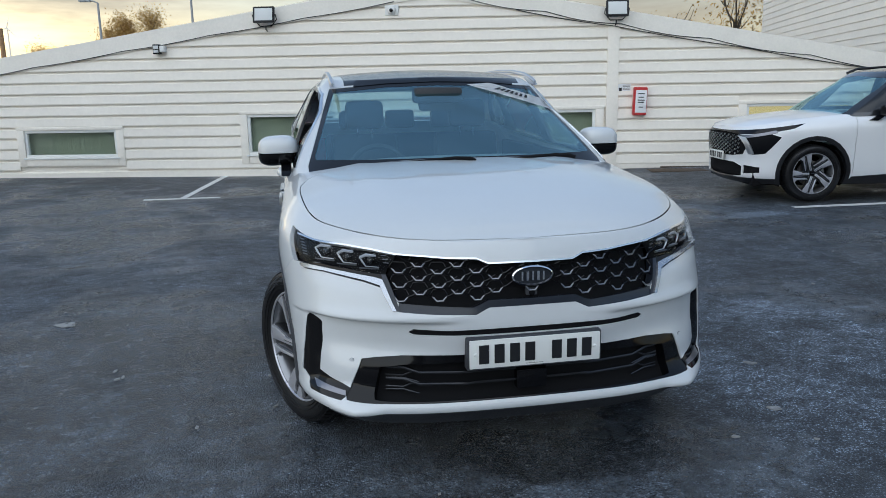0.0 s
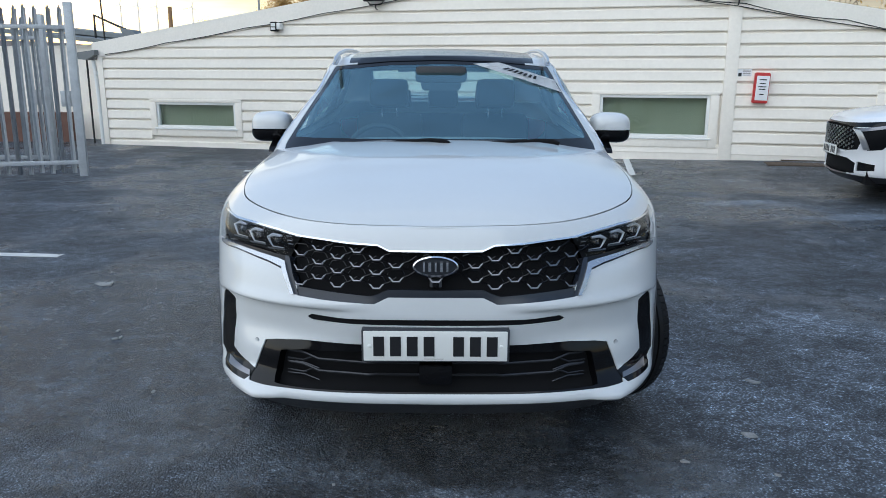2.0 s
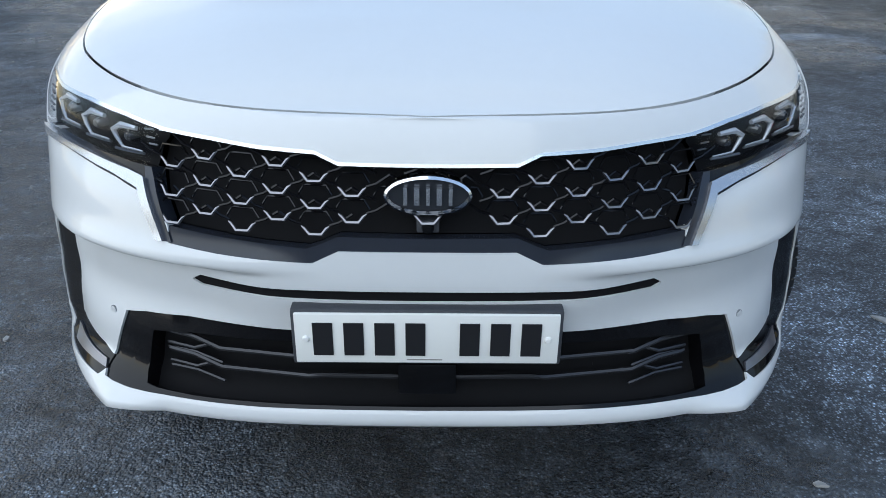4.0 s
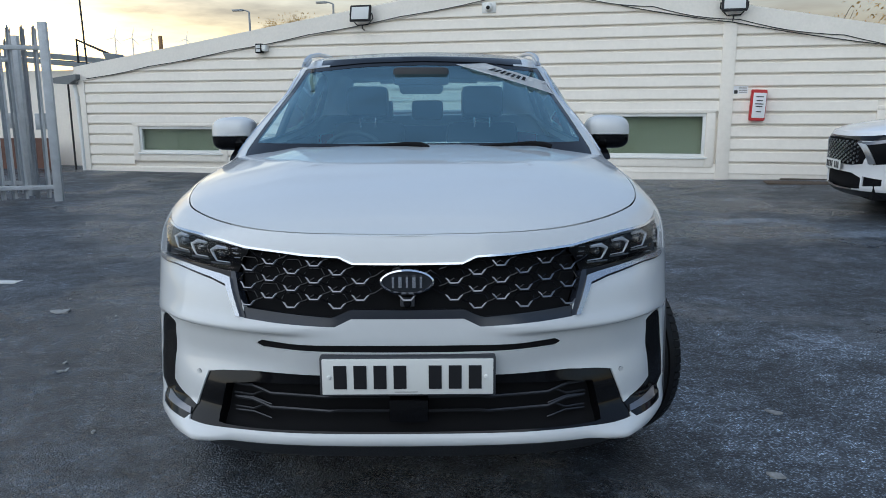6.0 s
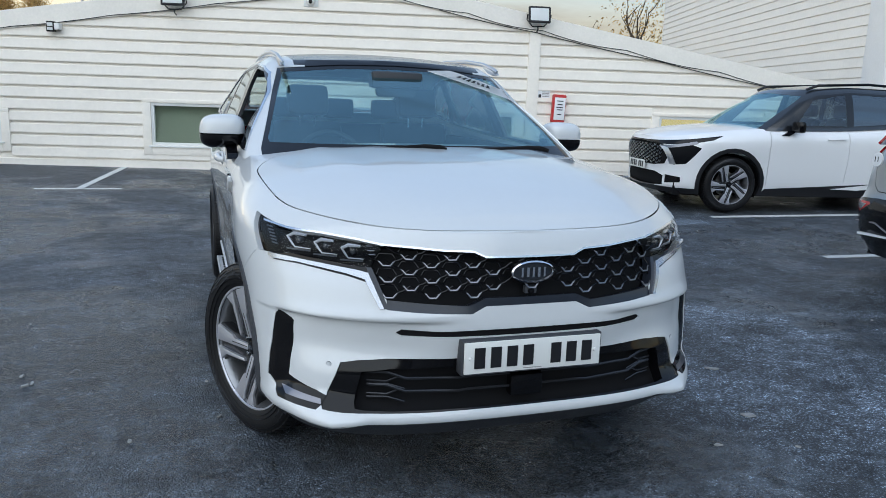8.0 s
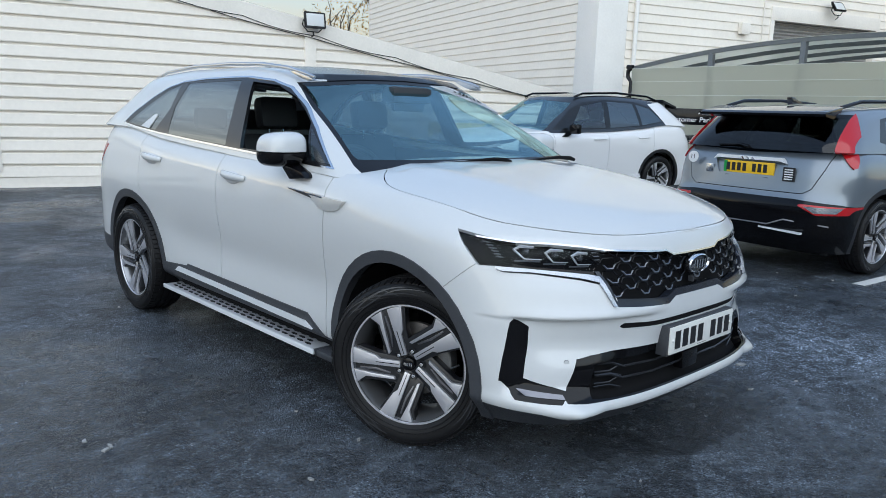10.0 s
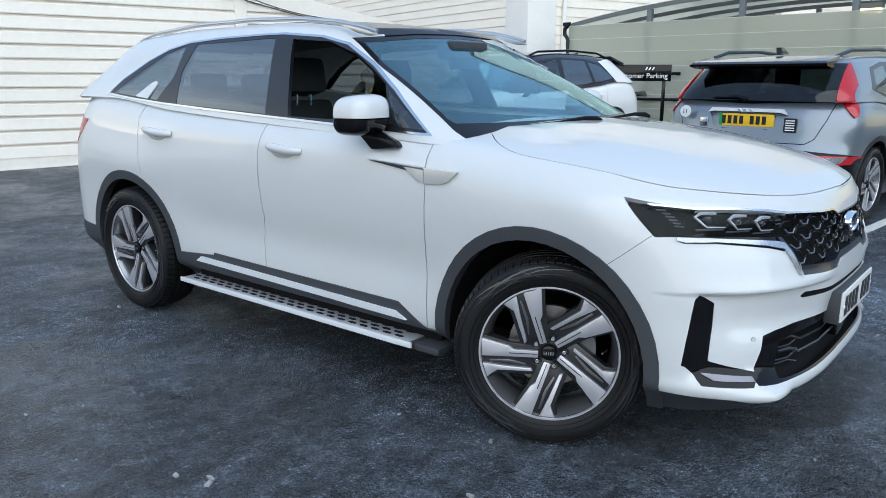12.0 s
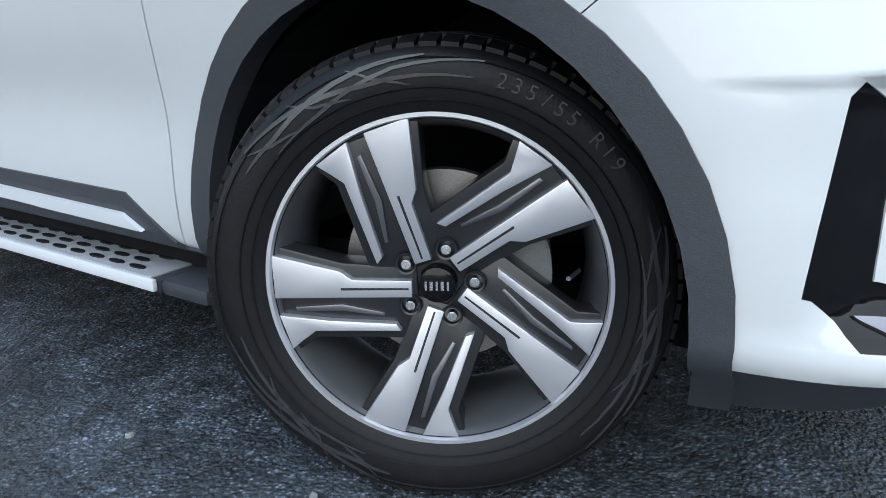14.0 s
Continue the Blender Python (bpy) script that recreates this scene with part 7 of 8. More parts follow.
# ---- the other two cars ----
def other_car(spec, name, label, at, paint, roof_paint, arches, dlo, panes, screen_poly, ride, axle, wheel_k, track, extra, lower):
    car = thing(name, label, "car", at=at)
    sh = Shell(spec, ns=76, nk=22)
    B, BN, H, R = 0, 1, 2, 3
    clad = []
    for cy, cz, ro, ri in arches:
        z = sh.both(ring(cy, cz, ro, 28), 0, (B,))
        clad.append(z)
        sh.both(ring(cy, cz, ri, 28), 0, z)
    low = [sh.both(q, 0, (B,)) for q in lower]
    got = extra(sh) if extra else {}
    gap = sh.next
    sh.next += 1
    frame_ = sh.both(dlo, 0, (H,), near=lambda c: abs(c.x) > 0.5)
    wins = [sh.both(q, 0, frame_) for q in panes]
    screen = sh.cut(screen_poly, 1, (H,), near=lambda c: c.y < 2.4)
    sh.finish()
    sh.take("body", (B, BN), paint, car, rim=0.02)
    sh.take("roof", (H, R), roof_paint, car, rim=0.01)
    for pr in clad:
        for z in pr:
            sh.take("arch_trim", z, BLACK_TRIM, car, out=0.005, rim=0.05)
    for pr in low:
        for z in pr:
            sh.take("sill_cladding", z, BLACK_TRIM, car, out=0.004, rim=0.03)
    for z in frame_:
        sh.take("window_surround", z, PILLAR, car, out=0.001, rim=0.01)
    for k, pr in enumerate(wins):
        for z in pr:
            sh.take("side_window", z, SIDE_GLASS if k == 0 else PRIVACY, car, rim=0)
    sh.take("windscreen", screen, WINDSCREEN, car, out=-0.002, rim=0)
    for nm, (zones, m, out, rim) in got.items():
        for z in zones:
            sh.take(nm.split(":")[0], z, m, car, out=out, rim=rim)
    sh.bm.free()
    box("underfloor", (-0.75, 0.2, 0.2), (0.75, axle[1] + 0.6, 0.36), DARK, car)
    box("cabin_floor", (-0.76, 1.2, 0.36), (0.76, axle[1] + 0.3, 0.62), TRIM_GREY, car)
    for x in (-0.36, 0.36):
        s = soft_block("front_seat", (x - 0.24, 2.0, 0.62), (x + 0.24, 2.5, 0.75), 0.05, SEAT, car)
        soft_block("backrest", (x - 0.23, 2.45, 0.7), (x + 0.23, 2.58, 1.22), 0.05, SEAT, s, -14, (x, 2.5, 0.7))
        soft_block("headrest", (x - 0.13, 2.60, 1.22), (x + 0.13, 2.70, 1.40), 0.04, SEAT, s)
    soft_block("rear_bench", (-0.62, 3.1, 0.6), (0.62, 3.3, 1.15), 0.05, SEAT, car)
    soft_block("dashboard", (-0.72, 1.35, 0.7), (0.72, 1.75, 1.0), 0.05, TRIM_GREY, car)
    for cy in axle:
        for sd in (-1, 1):
            bm = bmesh.new()
            rows = []
            for i in range(17):
                a = math.pi * (-0.12 + 1.24 * i / 16)
                rows.append([bm.verts.new((sd * x, cy + arches[0][3] * math.cos(a), 0.34 + arches[0][3] * math.sin(a))) for x in (track + 0.04, 0.45)])
            for p, q in zip(rows, rows[1:]):
                bm.faces.new((p[0], q[0], q[1], p[1]))
            bm.faces.new([r[1] for r in rows])
            part("wheel_well", bm, DARK, car, smooth=False)
            w = copy_thing(first, Matrix())
            w.parent = car
            w.matrix_basis = pose(sd * track, cy, ride, 0, 0, 180 if sd > 0 else 0) @ Matrix.Scale(wheel_k, 4)
    return car


BLACK_TRIM = mat("black_cladding", (0.014, 0.014, 0.016), 0.35, coat=0.2, vary=0.1)


def base_spec(L, W, z_nose, belt, roof_pts, bonnet, cowl):
    p = Spec()
    p.bottom, p.roll, p.roll_in = 0.22, 0.14, 0.08
    p.width = lambda z: W * curve(((0.2, 0.93), (0.4, 0.975), (0.7, 0.99), (0.9, 1.0), (1.1, 0.97), (1.4, 0.9)), z)
    p.front = lambda z: curve(((0.2, 0.12), (0.32, 0.02), (0.5, 0.03), (0.7, 0.0), (0.85, 0.03), (0.98, 0.10), (1.1, 0.2)), z)
    p.rear = lambda z: curve(((0.2, L - 0.14), (0.4, L - 0.02), (0.62, L), (0.72, L - 0.05), (0.95, L - 0.10), (1.1, L - 0.17), (1.3, L - 0.28)), z)
    p.lf, p.lr = (lambda z: 0.62), (lambda z: 0.45)
    p.nf, p.nr = (lambda z: 2.7), (lambda z: 3.2)
    p.top = lambda x, y: curve(belt, y)
    p.bonnet, p.bonnet_pow, p.cowl_end = bonnet, 3.0, cowl
    p.crease = lambda x, y: 0.0
    p.swell = lambda x, y, z: 0.015 * (math.exp(-((y - 0.9) / 0.42) ** 2) + 1.3 * math.exp(-((y - 3.6) / 0.45) ** 2)) * math.exp(-((z - 0.82) / 0.13) ** 2)
    p.nose = lambda x, y, z: 0.0
    p.house_lf, p.house_lr, p.house_nf, p.house_nr = 0.42, 0.45, 3.2, 3.4
    p.roof = lambda x, y: curve(roof_pts, y) - 0.09 * x * x
    return p


def build_black_roof_suv():
    p = base_spec(4.515, 0.925, 0.9, ((0.0, 0.90), (0.3, 0.95), (0.8, 1.02), (1.3, 1.06), (2.2, 1.08), (3.2, 1.15), (3.7, 1.22), (4.5, 1.18)),
                  ((1.7, 1.55), (2.1, 1.62), (2.6, 1.65), (3.2, 1.635), (3.7, 1.59), (4.3, 1.50)), ((0.0, 0.90), (0.1, 0.94), (0.3, 1.0), (0.7, 1.06), (1.15, 1.10), (1.4, 1.12)), 1.35)
    p.house_w = ((0.0, 0.87), (0.2, 0.84), (0.6, 0.765), (0.9, 0.68), (1.0, 0.62))
    p.screen = ((0.0, 1.05), (0.5, 1.42), (0.9, 1.76), (1.0, 1.85))
    p.tail = ((0.0, 4.38), (0.4, 4.22), (0.8, 4.03), (1.0, 3.95))
    p.house_base = lambda x, y: curve(((1.0, 1.03), (1.4, 1.04), (2.2, 1.06), (3.2, 1.13), (3.7, 1.19), (4.5, 1.16)), y)

    def extra(sh):
        near = lambda c: c.y < 0.8
        g = {}
        gr = band(sh, [(-0.70, 0.74, 0.70), (-0.62, 0.82, 0.58), (-0.4, 0.845, 0.555), (0.0, 0.855, 0.55)], (0,), near=near)
        lamp = sh.both([(0.07, 0.82), (0.34, 0.845), (0.46, 0.80), (0.30, 0.60), (0.18, 0.58), (0.09, 0.72)], 0, (0,), near=near)
        brow = sh.both([(0.02, 0.868), (0.74, 0.965), (0.60, 0.905), (0.30, 0.848), (0.02, 0.822)], 0, (0,), near=lambda c: c.y < 0.9)
        arrow = sh.both([(0.15, 0.59), (0.20, 0.59), (0.120, 0.795), (0.07, 0.81)], 0, (0, *lamp, *gr), near=near)
        arrow2 = sh.both([(0.06, 0.805), (0.115, 0.785), (0.42, 0.855), (0.40, 0.885)], 0, (0, *lamp, *brow, *gr), near=near)
        g["lamp_trim"], g["lamp_arm"] = (arrow, SATIN, 0.004, 0.01), (arrow2, FIN, 0.004, 0.01)
        low = band(sh, [(-0.60, 0.43, 0.31), (-0.45, 0.475, 0.29), (0.0, 0.48, 0.275)], (0,), near=near)
        fog = band(sh, [(-0.80, 0.43, 0.36), (-0.62, 0.45, 0.34)], (0,), near=near)
        und = sh.cut([(-1, 0.2), (1, 0.2), (1, 0.29), (-1, 0.29)], 1, (0,), near=near)
        g["grille"], g["headlight"], g["lamp_brow"], g["lower_grille"], g["fog_recess"], g["underbumper"] = (gr, DARK, -0.03, 0), (lamp, LAMP_DARK, -0.004, 0.02), (brow, BLACK, 0.001, 0.01), (low, DARK, -0.03, 0), (fog, BLACK, -0.02, 0), ((und,), BLACK_TRIM, 0.002, 0.02)
        gap = sh.next
        sh.next += 1
        for sd in (-1, 1):
            sh.line([(1.36, 1.05), (1.36, 0.36)], 0, 0.006, (0,), side=sd, into=gap)
            sh.line([(2.42, 1.08), (2.44, 0.7), (2.42, 0.40)], 0, 0.006, (0,), side=sd, into=gap)
            sh.line([(3.42, 1.15), (3.38, 0.8)], 0, 0.006, (0,), side=sd, into=gap)
        g["shut_gap"] = ((gap,), DARK, -0.012, 0)
        post = sh.both([(3.40, 1.51), (3.72, 1.55), (4.05, 1.44), (4.45, 1.12), (3.75, 1.12)], 0, (2,), near=lambda c: abs(c.x) > 0.56)
        g["rear_pillar"] = (post, WHITE2, 0.002, 0.01)
        return g
    dlo = [(1.36, 1.085), (1.80, 1.40), (2.05, 1.50), (2.5, 1.55), (3.1, 1.535), (3.45, 1.46), (3.72, 1.25), (3.2, 1.165), (2.2, 1.10)]
    panes = [[(1.72, 1.12), (1.98, 1.44), (2.42, 1.52), (2.40, 1.125)], [(2.50, 1.13), (2.52, 1.525), (3.05, 1.51), (3.12, 1.175)], [(3.18, 1.18), (3.12, 1.50), (3.40, 1.44), (3.62, 1.25)]]
    screen = [(-0.76, 1.02), (0.76, 1.02), (0.77, 1.10), (0.62, 1.49), (0.0, 1.53), (-0.62, 1.49), (-0.77, 1.10)]
    at = pose(4.68, 6.66, 0.125, 0, 0, -101.5)
    car = other_car(p, "parked_car", "white compact SUV with a black roof parked in a bay", at, WHITE2, BLACK_PAINT,
                    ((0.88, 0.36, 0.455, 0.405), (3.56, 0.36, 0.455, 0.405)), dlo, panes, screen, 0.355, (0.88, 3.56), 0.945, 0.80, extra,
                    [[(1.28, 0.22), (3.2, 0.22), (3.18, 0.42), (1.36, 0.31)]])
    lattice = bmesh.new()
    for i in range(-9, 10):
        for j in range(5):
            x, z = i * 0.06, 0.585 + j * 0.05 + (0.025 if i % 2 else 0)
            if z < 0.82 and abs(x) < 0.60:
                y = 0.03 + 0.55 * (1 - max(0.0, 1 - (abs(x) / 0.92) ** 2.7) ** (1 / 2.7))
                add_tube(lattice, [(x - 0.025, y, z + 0.012), (x, y - 0.006, z - 0.01), (x + 0.025, y, z + 0.012)], 0.0055, 5)
    bmesh.ops.recalc_face_normals(lattice, faces=lattice.faces[:])
    part("grille_lattice", lattice, SATIN, car)["kind"] = "stuff"
    pl = box("number_plate", (-0.26, -0.012, 0.485), (0.26, 0.0, 0.597), PLATE_W, car, 0.003)
    number_bars(pl, Matrix.Translation((0, -0.0125, 0.541)) @ Matrix.Rotation(radians(90), 4, "X"), 0.46, 0.074, INK)
    for sd in (-1, 1):
        m = soft_block("door_mirror", (sd * 0.90, 1.62, 1.03), (sd * 1.08, 1.72, 1.17), 0.035, BLACK, car)
        prism("mirror_stalk", [(1.62, 1.05), (1.70, 1.05), (1.60, 0.985), (1.50, 0.99)], 0, sd * 0.86, sd * 0.92, BLACK, m)
        for d, y0, y1 in (("front", 2.12, 2.36), ("rear", 3.05, 3.28)):
            tube("door_handle", [(sd * 0.925, y0, 0.955 + 0.03 * (y0 > 3)), (sd * 0.95, (y0 + y1) / 2, 0.96 + 0.03 * (y0 > 3)), (sd * 0.925, y1, 0.965 + 0.03 * (y0 > 3))], 0.012, WHITE2, car, 8)
        tube("roof_rail", [(sd * 0.60, 1.95, 1.575), (sd * 0.61, 2.1, 1.63), (sd * 0.60, 2.8, 1.665), (sd * 0.585, 3.5, 1.635), (sd * 0.58, 3.75, 1.565)], 0.017, BLACK, car, 8)
        prism("tail_light", [(4.12, 1.03), (4.40, 1.05), (4.46, 0.95), (4.30, 0.96)], 0, sd * 0.55, sd * 0.915, LENS_DARK, car, bevel=0.01)
        prism("sill_blade", [(2.25, 0.325), (3.12, 0.43), (3.15, 0.37), (2.6, 0.315)], 0, sd * 0.90, sd * 0.922, WHITE2, car)
    prism("spoiler", [(3.88, 1.60), (4.22, 1.50), (4.22, 1.47), (3.9, 1.55)], 0, -0.58, 0.58, BLACK_PAINT, car, bevel=0.01)
    prism("antenna", [(3.55, 1.62), (3.70, 1.615), (3.72, 1.67)], 0, -0.02, 0.02, BLACK, car)
    return car


def build_grey_crossover():
    L = 4.42
    p = base_spec(L, 0.905, 0.9, ((0.0, 0.86), (0.3, 0.92), (0.8, 0.99), (1.3, 1.02), (2.2, 1.04), (3.2, 1.09), (3.7, 1.14), (4.4, 1.13)),
                  ((1.6, 1.46), (2.0, 1.52), (2.5, 1.545), (3.1, 1.54), (3.7, 1.51), (4.15, 1.47)), ((0.0, 0.86), (0.1, 0.90), (0.3, 0.96), (0.7, 1.02), (1.15, 1.05), (1.4, 1.07)), 1.3)
    p.house_w = ((0.0, 0.855), (0.2, 0.83), (0.6, 0.755), (0.9, 0.68), (1.0, 0.63))
    p.screen = ((0.0, 1.0), (0.5, 1.35), (0.9, 1.66), (1.0, 1.74))
    p.tail = ((0.0, 4.33), (0.3, 4.26), (0.8, 4.10), (1.0, 4.03))
    p.house_base = lambda x, y: curve(((1.0, 0.99), (1.4, 1.0), (2.2, 1.02), (3.2, 1.07), (3.7, 1.10), (4.4, 1.10)), y)
    rear = lambda c: c.y > 3.6

    def extra(sh):
        g = {}
        bump = sh.cut([(-1, 0.2), (1, 0.2), (1, 0.60), (0.85, 0.66), (0.5, 0.685), (-0.5, 0.685), (-0.85, 0.66), (-1, 0.60)], 1, (0,), near=rear, rear=True)
        side = sh.both([(3.95, 0.2), (4.5, 0.2), (4.5, 0.62), (4.15, 0.60), (3.95, 0.5)], 0, (0,), near=rear)
        lamps = sh.both([(-0.90, 0.640), (-0.88, 0.572), (-0.70, 0.562), (-0.55, 0.635), (-0.57, 0.648)], 1, (bump, *side, 0), near=rear, rear=True)
        white = sh.both([(-0.86, 0.632), (-0.83, 0.585), (-0.68, 0.578), (-0.60, 0.632)], 1, lamps, near=rear, rear=True)
        # boomerang tail lights climbing the rear pillars
        flank = sh.both([(3.76, 1.52), (4.7, 1.52), (4.7, 0.9), (4.12, 0.9)], 0, (2, 0, 3), near=lambda c: c.y > 3.4 and abs(c.x) > 0.5)
        boom = sh.both([(-0.655, 1.455), (-0.725, 1.455), (-0.815, 1.15), (-0.730, 1.115)], 1, flank, rear=True)
        for sd, z in zip((-1, 1), boom):
            sh.cut([(sd * 0.730, 1.115), (sd * 0.815, 1.15), (sd * 0.885, 0.985), (sd * 0.860, 0.965)], 1, flank, side=sd, into=z, rear=True)
        for f in sh.bm.faces:
            if f[sh.zone] in flank:
                f[sh.zone] = 2
        glass = sh.cut([(-0.66, 1.43), (0.66, 1.43), (0.735, 1.095), (0.0, 1.07), (-0.735, 1.095)], 1, (2, 0, 3), near=rear, rear=True)
        rec = sh.cut([(-0.36, 0.985), (0.36, 0.985), (0.30, 0.865), (-0.30, 0.865)], 1, (0,), near=rear, rear=True)
        gap = sh.next
        sh.next += 1
        g["tail_light"] = (boom, RED_LENS, 0.014, 0.025)
        sh.line([(-0.72, 1.09), (-0.69, 0.95), (-0.62, 0.78), (-0.55, 0.735), (0.55, 0.735), (0.62, 0.78), (0.69, 0.95), (0.72, 1.09)], 1, 0.007, (0, 2), into=gap, near=rear, rear=True)
        g["rear_bumper"], g["bumper_side"] = ((bump,), BLACK, 0.004, 0.02), (side, BLACK_TRIM, 0.003, 0.02)
        g["reflector_lamp"], g["reversing_lamp"] = (lamps, RED_LENS, 0.006, 0.01), (white, DRL, 0.008, 0.01)
        g["rear_window"] = ((glass,), PRIVACY_DARK, 0.001, 0.0)
        g["plate_recess"] = ((rec,), GREY_PAINT, -0.02, 0)
        g["shut_gap"] = ((gap,), DARK, -0.012, 0)
        return g
    dlo = [(1.30, 1.05), (1.72, 1.34), (2.0, 1.43), (2.5, 1.465), (3.1, 1.455), (3.45, 1.40), (3.62, 1.20), (3.2, 1.11), (2.2, 1.06)]
    panes = [[(1.6, 1.08), (1.9, 1.37), (2.35, 1.44), (2.34, 1.085)], [(2.44, 1.09), (2.45, 1.44), (2.98, 1.43), (3.08, 1.13)], [(3.14, 1.135), (3.05, 1.425), (3.38, 1.38), (3.50, 1.19)]]
    screen = [(-0.76, 0.98), (0.76, 0.98), (0.77, 1.06), (0.62, 1.40), (0.0, 1.44), (-0.62, 1.40), (-0.77, 1.06)]
    at = pose(8.27, 1.13, 0.085, 0, 0, 82)
    car = other_car(p, "parked_car", "steel grey compact crossover parked with its tail outwards", at, GREY_PAINT, GREY_PAINT,
                    ((0.86, 0.35, 0.45, 0.40), (3.58, 0.35, 0.45, 0.40)), dlo, panes, screen, 0.35, (0.86, 3.58), 0.93, 0.785, extra,
                    [[(1.26, 0.22), (3.2, 0.22), (3.18, 0.38), (1.30, 0.38)]])
    y = L
    for sd in (-1, 1):
        tube("roof_rail", [(sd * 0.60, 2.0, 1.50), (sd * 0.61, 2.2, 1.555), (sd * 0.60, 2.9, 1.575), (sd * 0.59, 3.6, 1.55), (sd * 0.58, 3.9, 1.49)], 0.018, BLACK, car, 8)
        soft_block("door_mirror", (sd * 0.88, 1.56, 0.99), (sd * 1.05, 1.66, 1.12), 0.03, BLACK, car)
        tube("door_handle", [(sd * 0.91, 3.0, 0.93), (sd * 0.935, 3.1, 0.935), (sd * 0.91, 3.2, 0.94)], 0.012, GREY_PAINT, car, 8)
        prism("bumper_blade", [(sd * 0.62, 0.385), (sd * 0.22, 0.40), (sd * 0.22, 0.415), (sd * 0.62, 0.402)], 1, y - 0.045, y - 0.005, STRIP, car)
    prism("spoiler", [(3.95, 1.497), (4.22, 1.447), (4.25, 1.425), (4.12, 1.405), (3.98, 1.45)], 0, -0.63, 0.63, BLACK_PAINT, car, bevel=0.008)
    prism("spoiler_lip", [(4.08, 1.412), (4.262, 1.426), (4.25, 1.405), (4.12, 1.385)], 0, -0.64, 0.64, BLACK, car)
    prism("antenna", [(3.55, 1.525), (3.75, 1.515), (3.77, 1.585), (3.72, 1.585)], 0, -0.025, 0.025, BLACK_PAINT, car, bevel=0.005)
    tube("rear_wiper", [(0.0, 4.345, 1.115), (0.10, 4.33, 1.135), (0.33, 4.325, 1.12)], [0.018, 0.012, 0.007], BLACK, car, 8)
    prism("plate_brow", [(-0.37, 0.985), (-0.33, 1.03), (0.33, 1.03), (0.37, 0.985), (0.31, 1.0), (-0.31, 1.0)], 1, y - 0.14, y - 0.085, STRIP, car)
    pl = box("number_plate", (-0.26, y - 0.115, 0.868), (0.26, y - 0.10, 0.980), PLATE_Y, car, 0.003, "yellow rear number plate")
    number_bars(pl, Matrix.Translation((0.02, y - 0.0995, 0.924)) @ Matrix.Rotation(radians(180), 4, "Z") @ Matrix.Rotation(radians(90), 4, "X"), 0.43, 0.074, INK)
    box("green_flash", (0.225, y - 0.101, 0.870), (0.258, y - 0.0985, 0.978), GREEN, pl)
    for k in range(3):
        prism("mark", [(-0.075 + k * 0.055, 0.997), (-0.055 + k * 0.055, 0.997), (-0.03 + k * 0.055, 1.022), (-0.05 + k * 0.055, 1.022)], 1, y - 0.086, y - 0.082, CHROME, car)
    box("caption_bar", (-0.22, y - 0.085, 0.835), (0.22, y - 0.078, 0.848), INK, car)
    st = lathe("round_sticker", [(0.0, y - 0.075), (0.055, y - 0.077), (0.055, y - 0.09)], PAPER, car, 28, 1, (0.60, 0, 0.985))
    text("sticker_number", "11", 0.06, Matrix.Translation((0.60, y - 0.0735, 0.985)) @ Matrix.Rotation(radians(180), 4, "Z") @ Matrix.Rotation(radians(90), 4, "X"), INK, st, 0.001)
    box("small_sticker", (0.36, y - 0.088, 0.855), (0.44, y - 0.078, 0.935), CHROME_SOFT, car, 0.004)
    stk = box("dark_sticker", (-0.47, y - 0.093, 0.83), (-0.36, y - 0.079, 0.955), INK, car)
    for k in range(5):
        box("print_bar", (-0.455, y - 0.0805, 0.845 + k * 0.021), (-0.375, y - 0.0775, 0.855 + k * 0.021), PAPER, stk)
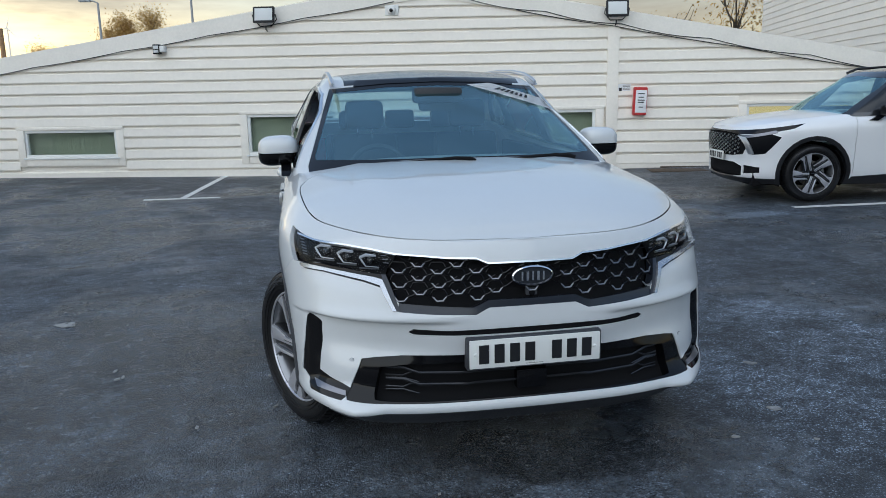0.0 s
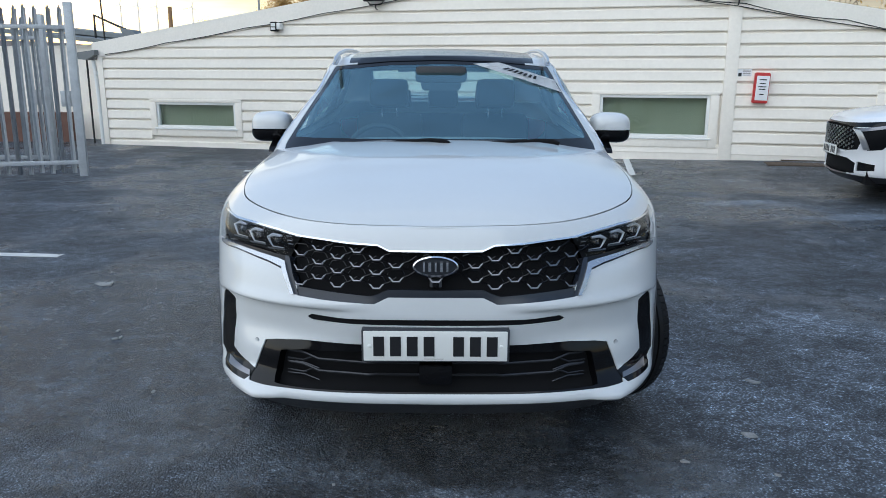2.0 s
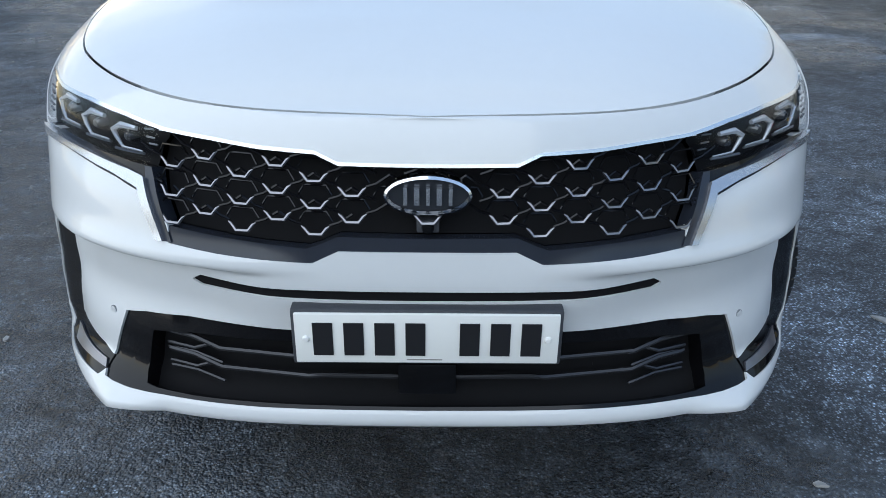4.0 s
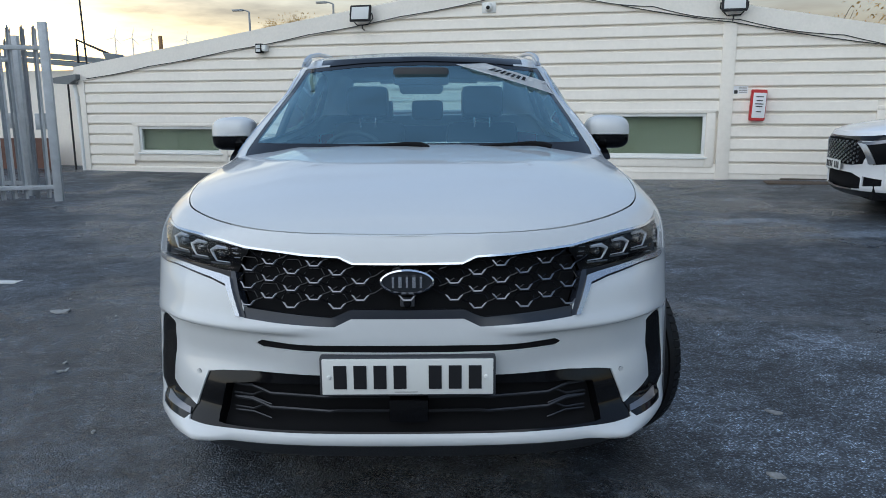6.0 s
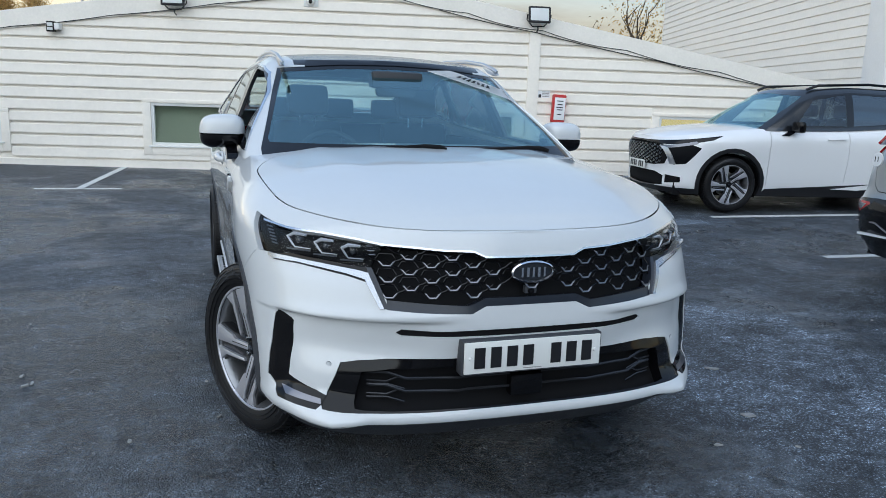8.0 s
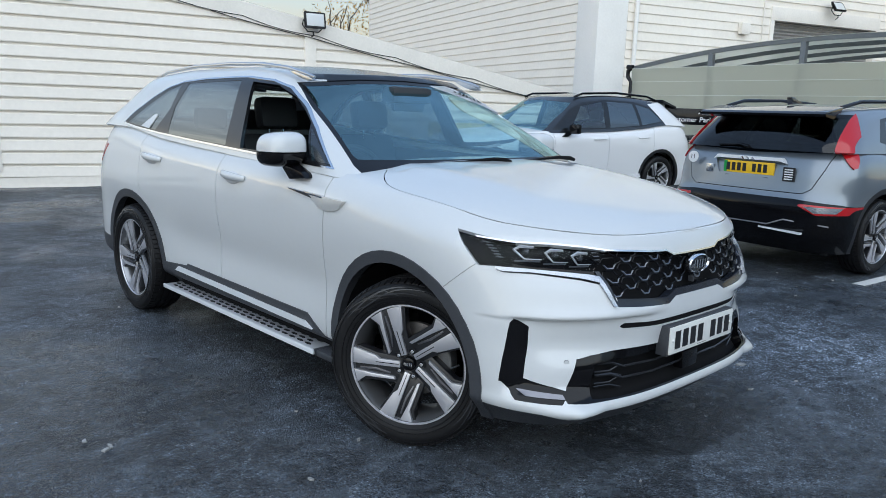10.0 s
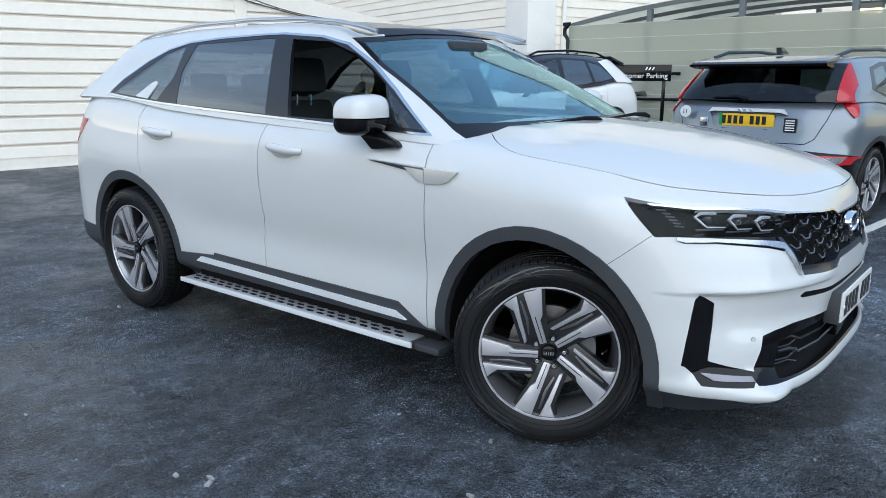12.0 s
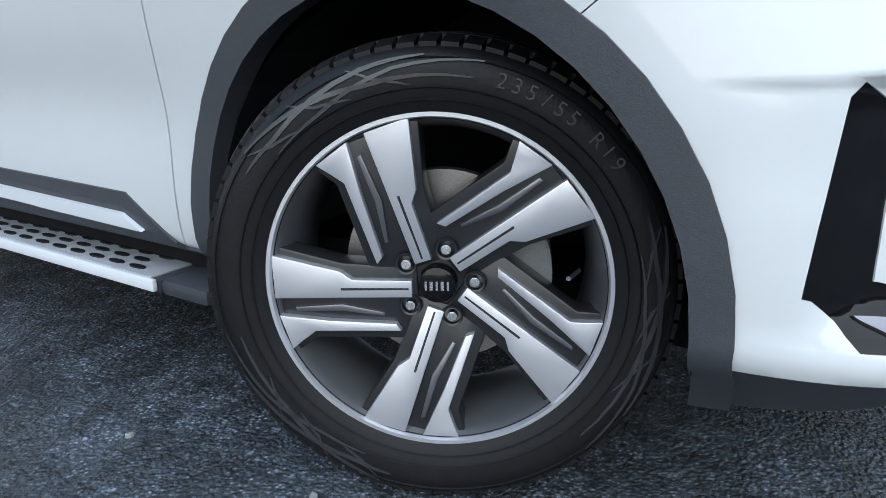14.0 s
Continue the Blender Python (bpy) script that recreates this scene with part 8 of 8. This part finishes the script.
    for k, (a, b) in enumerate((((-0.80, 0.47), (-0.45, 0.50)), ((-0.45, 0.50), (-0.30, 0.44)), ((-0.30, 0.44), (0.30, 0.44)), ((0.30, 0.44), (0.45, 0.50)), ((0.45, 0.50), (0.80, 0.47)))):
        tube("bumper_trim", [(a[0], y - 0.01 - 0.12 * (abs(a[0]) > 0.7), a[1]), (b[0], y - 0.01 - 0.12 * (abs(b[0]) > 0.7), b[1])], 0.007, FIN, car, 6)
    return car


GREEN = mat("green_flash", (0.02, 0.30, 0.06), 0.4)
PRIVACY_DARK = glass_mat("dark_rear_glass", (0.05, 0.055, 0.06))
build_black_roof_suv()
build_grey_crossover()


def litter():
    """Pale chips and dry leaves strewn over the asphalt."""
    rnd = random.Random(41)
    verts, faces = [], []
    spots = [(-2.50, 2.77, 0.055), (-2.46, 2.80, 0.03), (1.35, 0.42, 0.022), (1.58, 1.0, 0.025), (1.0, 0.2, 0.012), (-1.9, 1.6, 0.014)]
    while len(spots) < 110:
        x, y = rnd.uniform(-4.5, 4.5), rnd.uniform(-0.8, 9.0)
        if not (abs(x) < 1.0 and 0.1 < y < 4.8):
            spots.append((x, y, rnd.choice((0.005, 0.007, 0.009, 0.013))))
    for x, y, r in spots:
        a0, n, z = rnd.uniform(0, 6.3), rnd.choice((4, 5, 6)), ground_z(x, y)
        k = len(verts)
        ring_ = []
        for i in range(n):
            a = a0 + 2 * math.pi * i / n
            q = r * rnd.uniform(0.5, 1.2)
            ring_.append((x + 1.7 * q * math.cos(a) * math.cos(a0) - q * math.sin(a) * math.sin(a0), y + 1.7 * q * math.cos(a) * math.sin(a0) + q * math.sin(a) * math.cos(a0), z + 0.005 + rnd.uniform(0, 0.006)))
        verts += ring_ + [(vx, vy, z + 0.001) for vx, vy, vz in ring_]
        faces.append(tuple(range(k, k + n)))
        faces += [(k + i, k + n + i, k + n + (i + 1) % n, k + (i + 1) % n) for i in range(n)]
    me = bpy.data.meshes.new("litter")
    me.from_pydata(verts, [], faces)
    me.materials.append(CHIP)
    tagged(new("litter", me), "pale stone chips and dry leaves strewn over the asphalt", "litter", kind="stuff")


CHIP = mat("pale_chip", (0.30, 0.30, 0.29), 0.8, vary=0.4, scale=5)
litter()
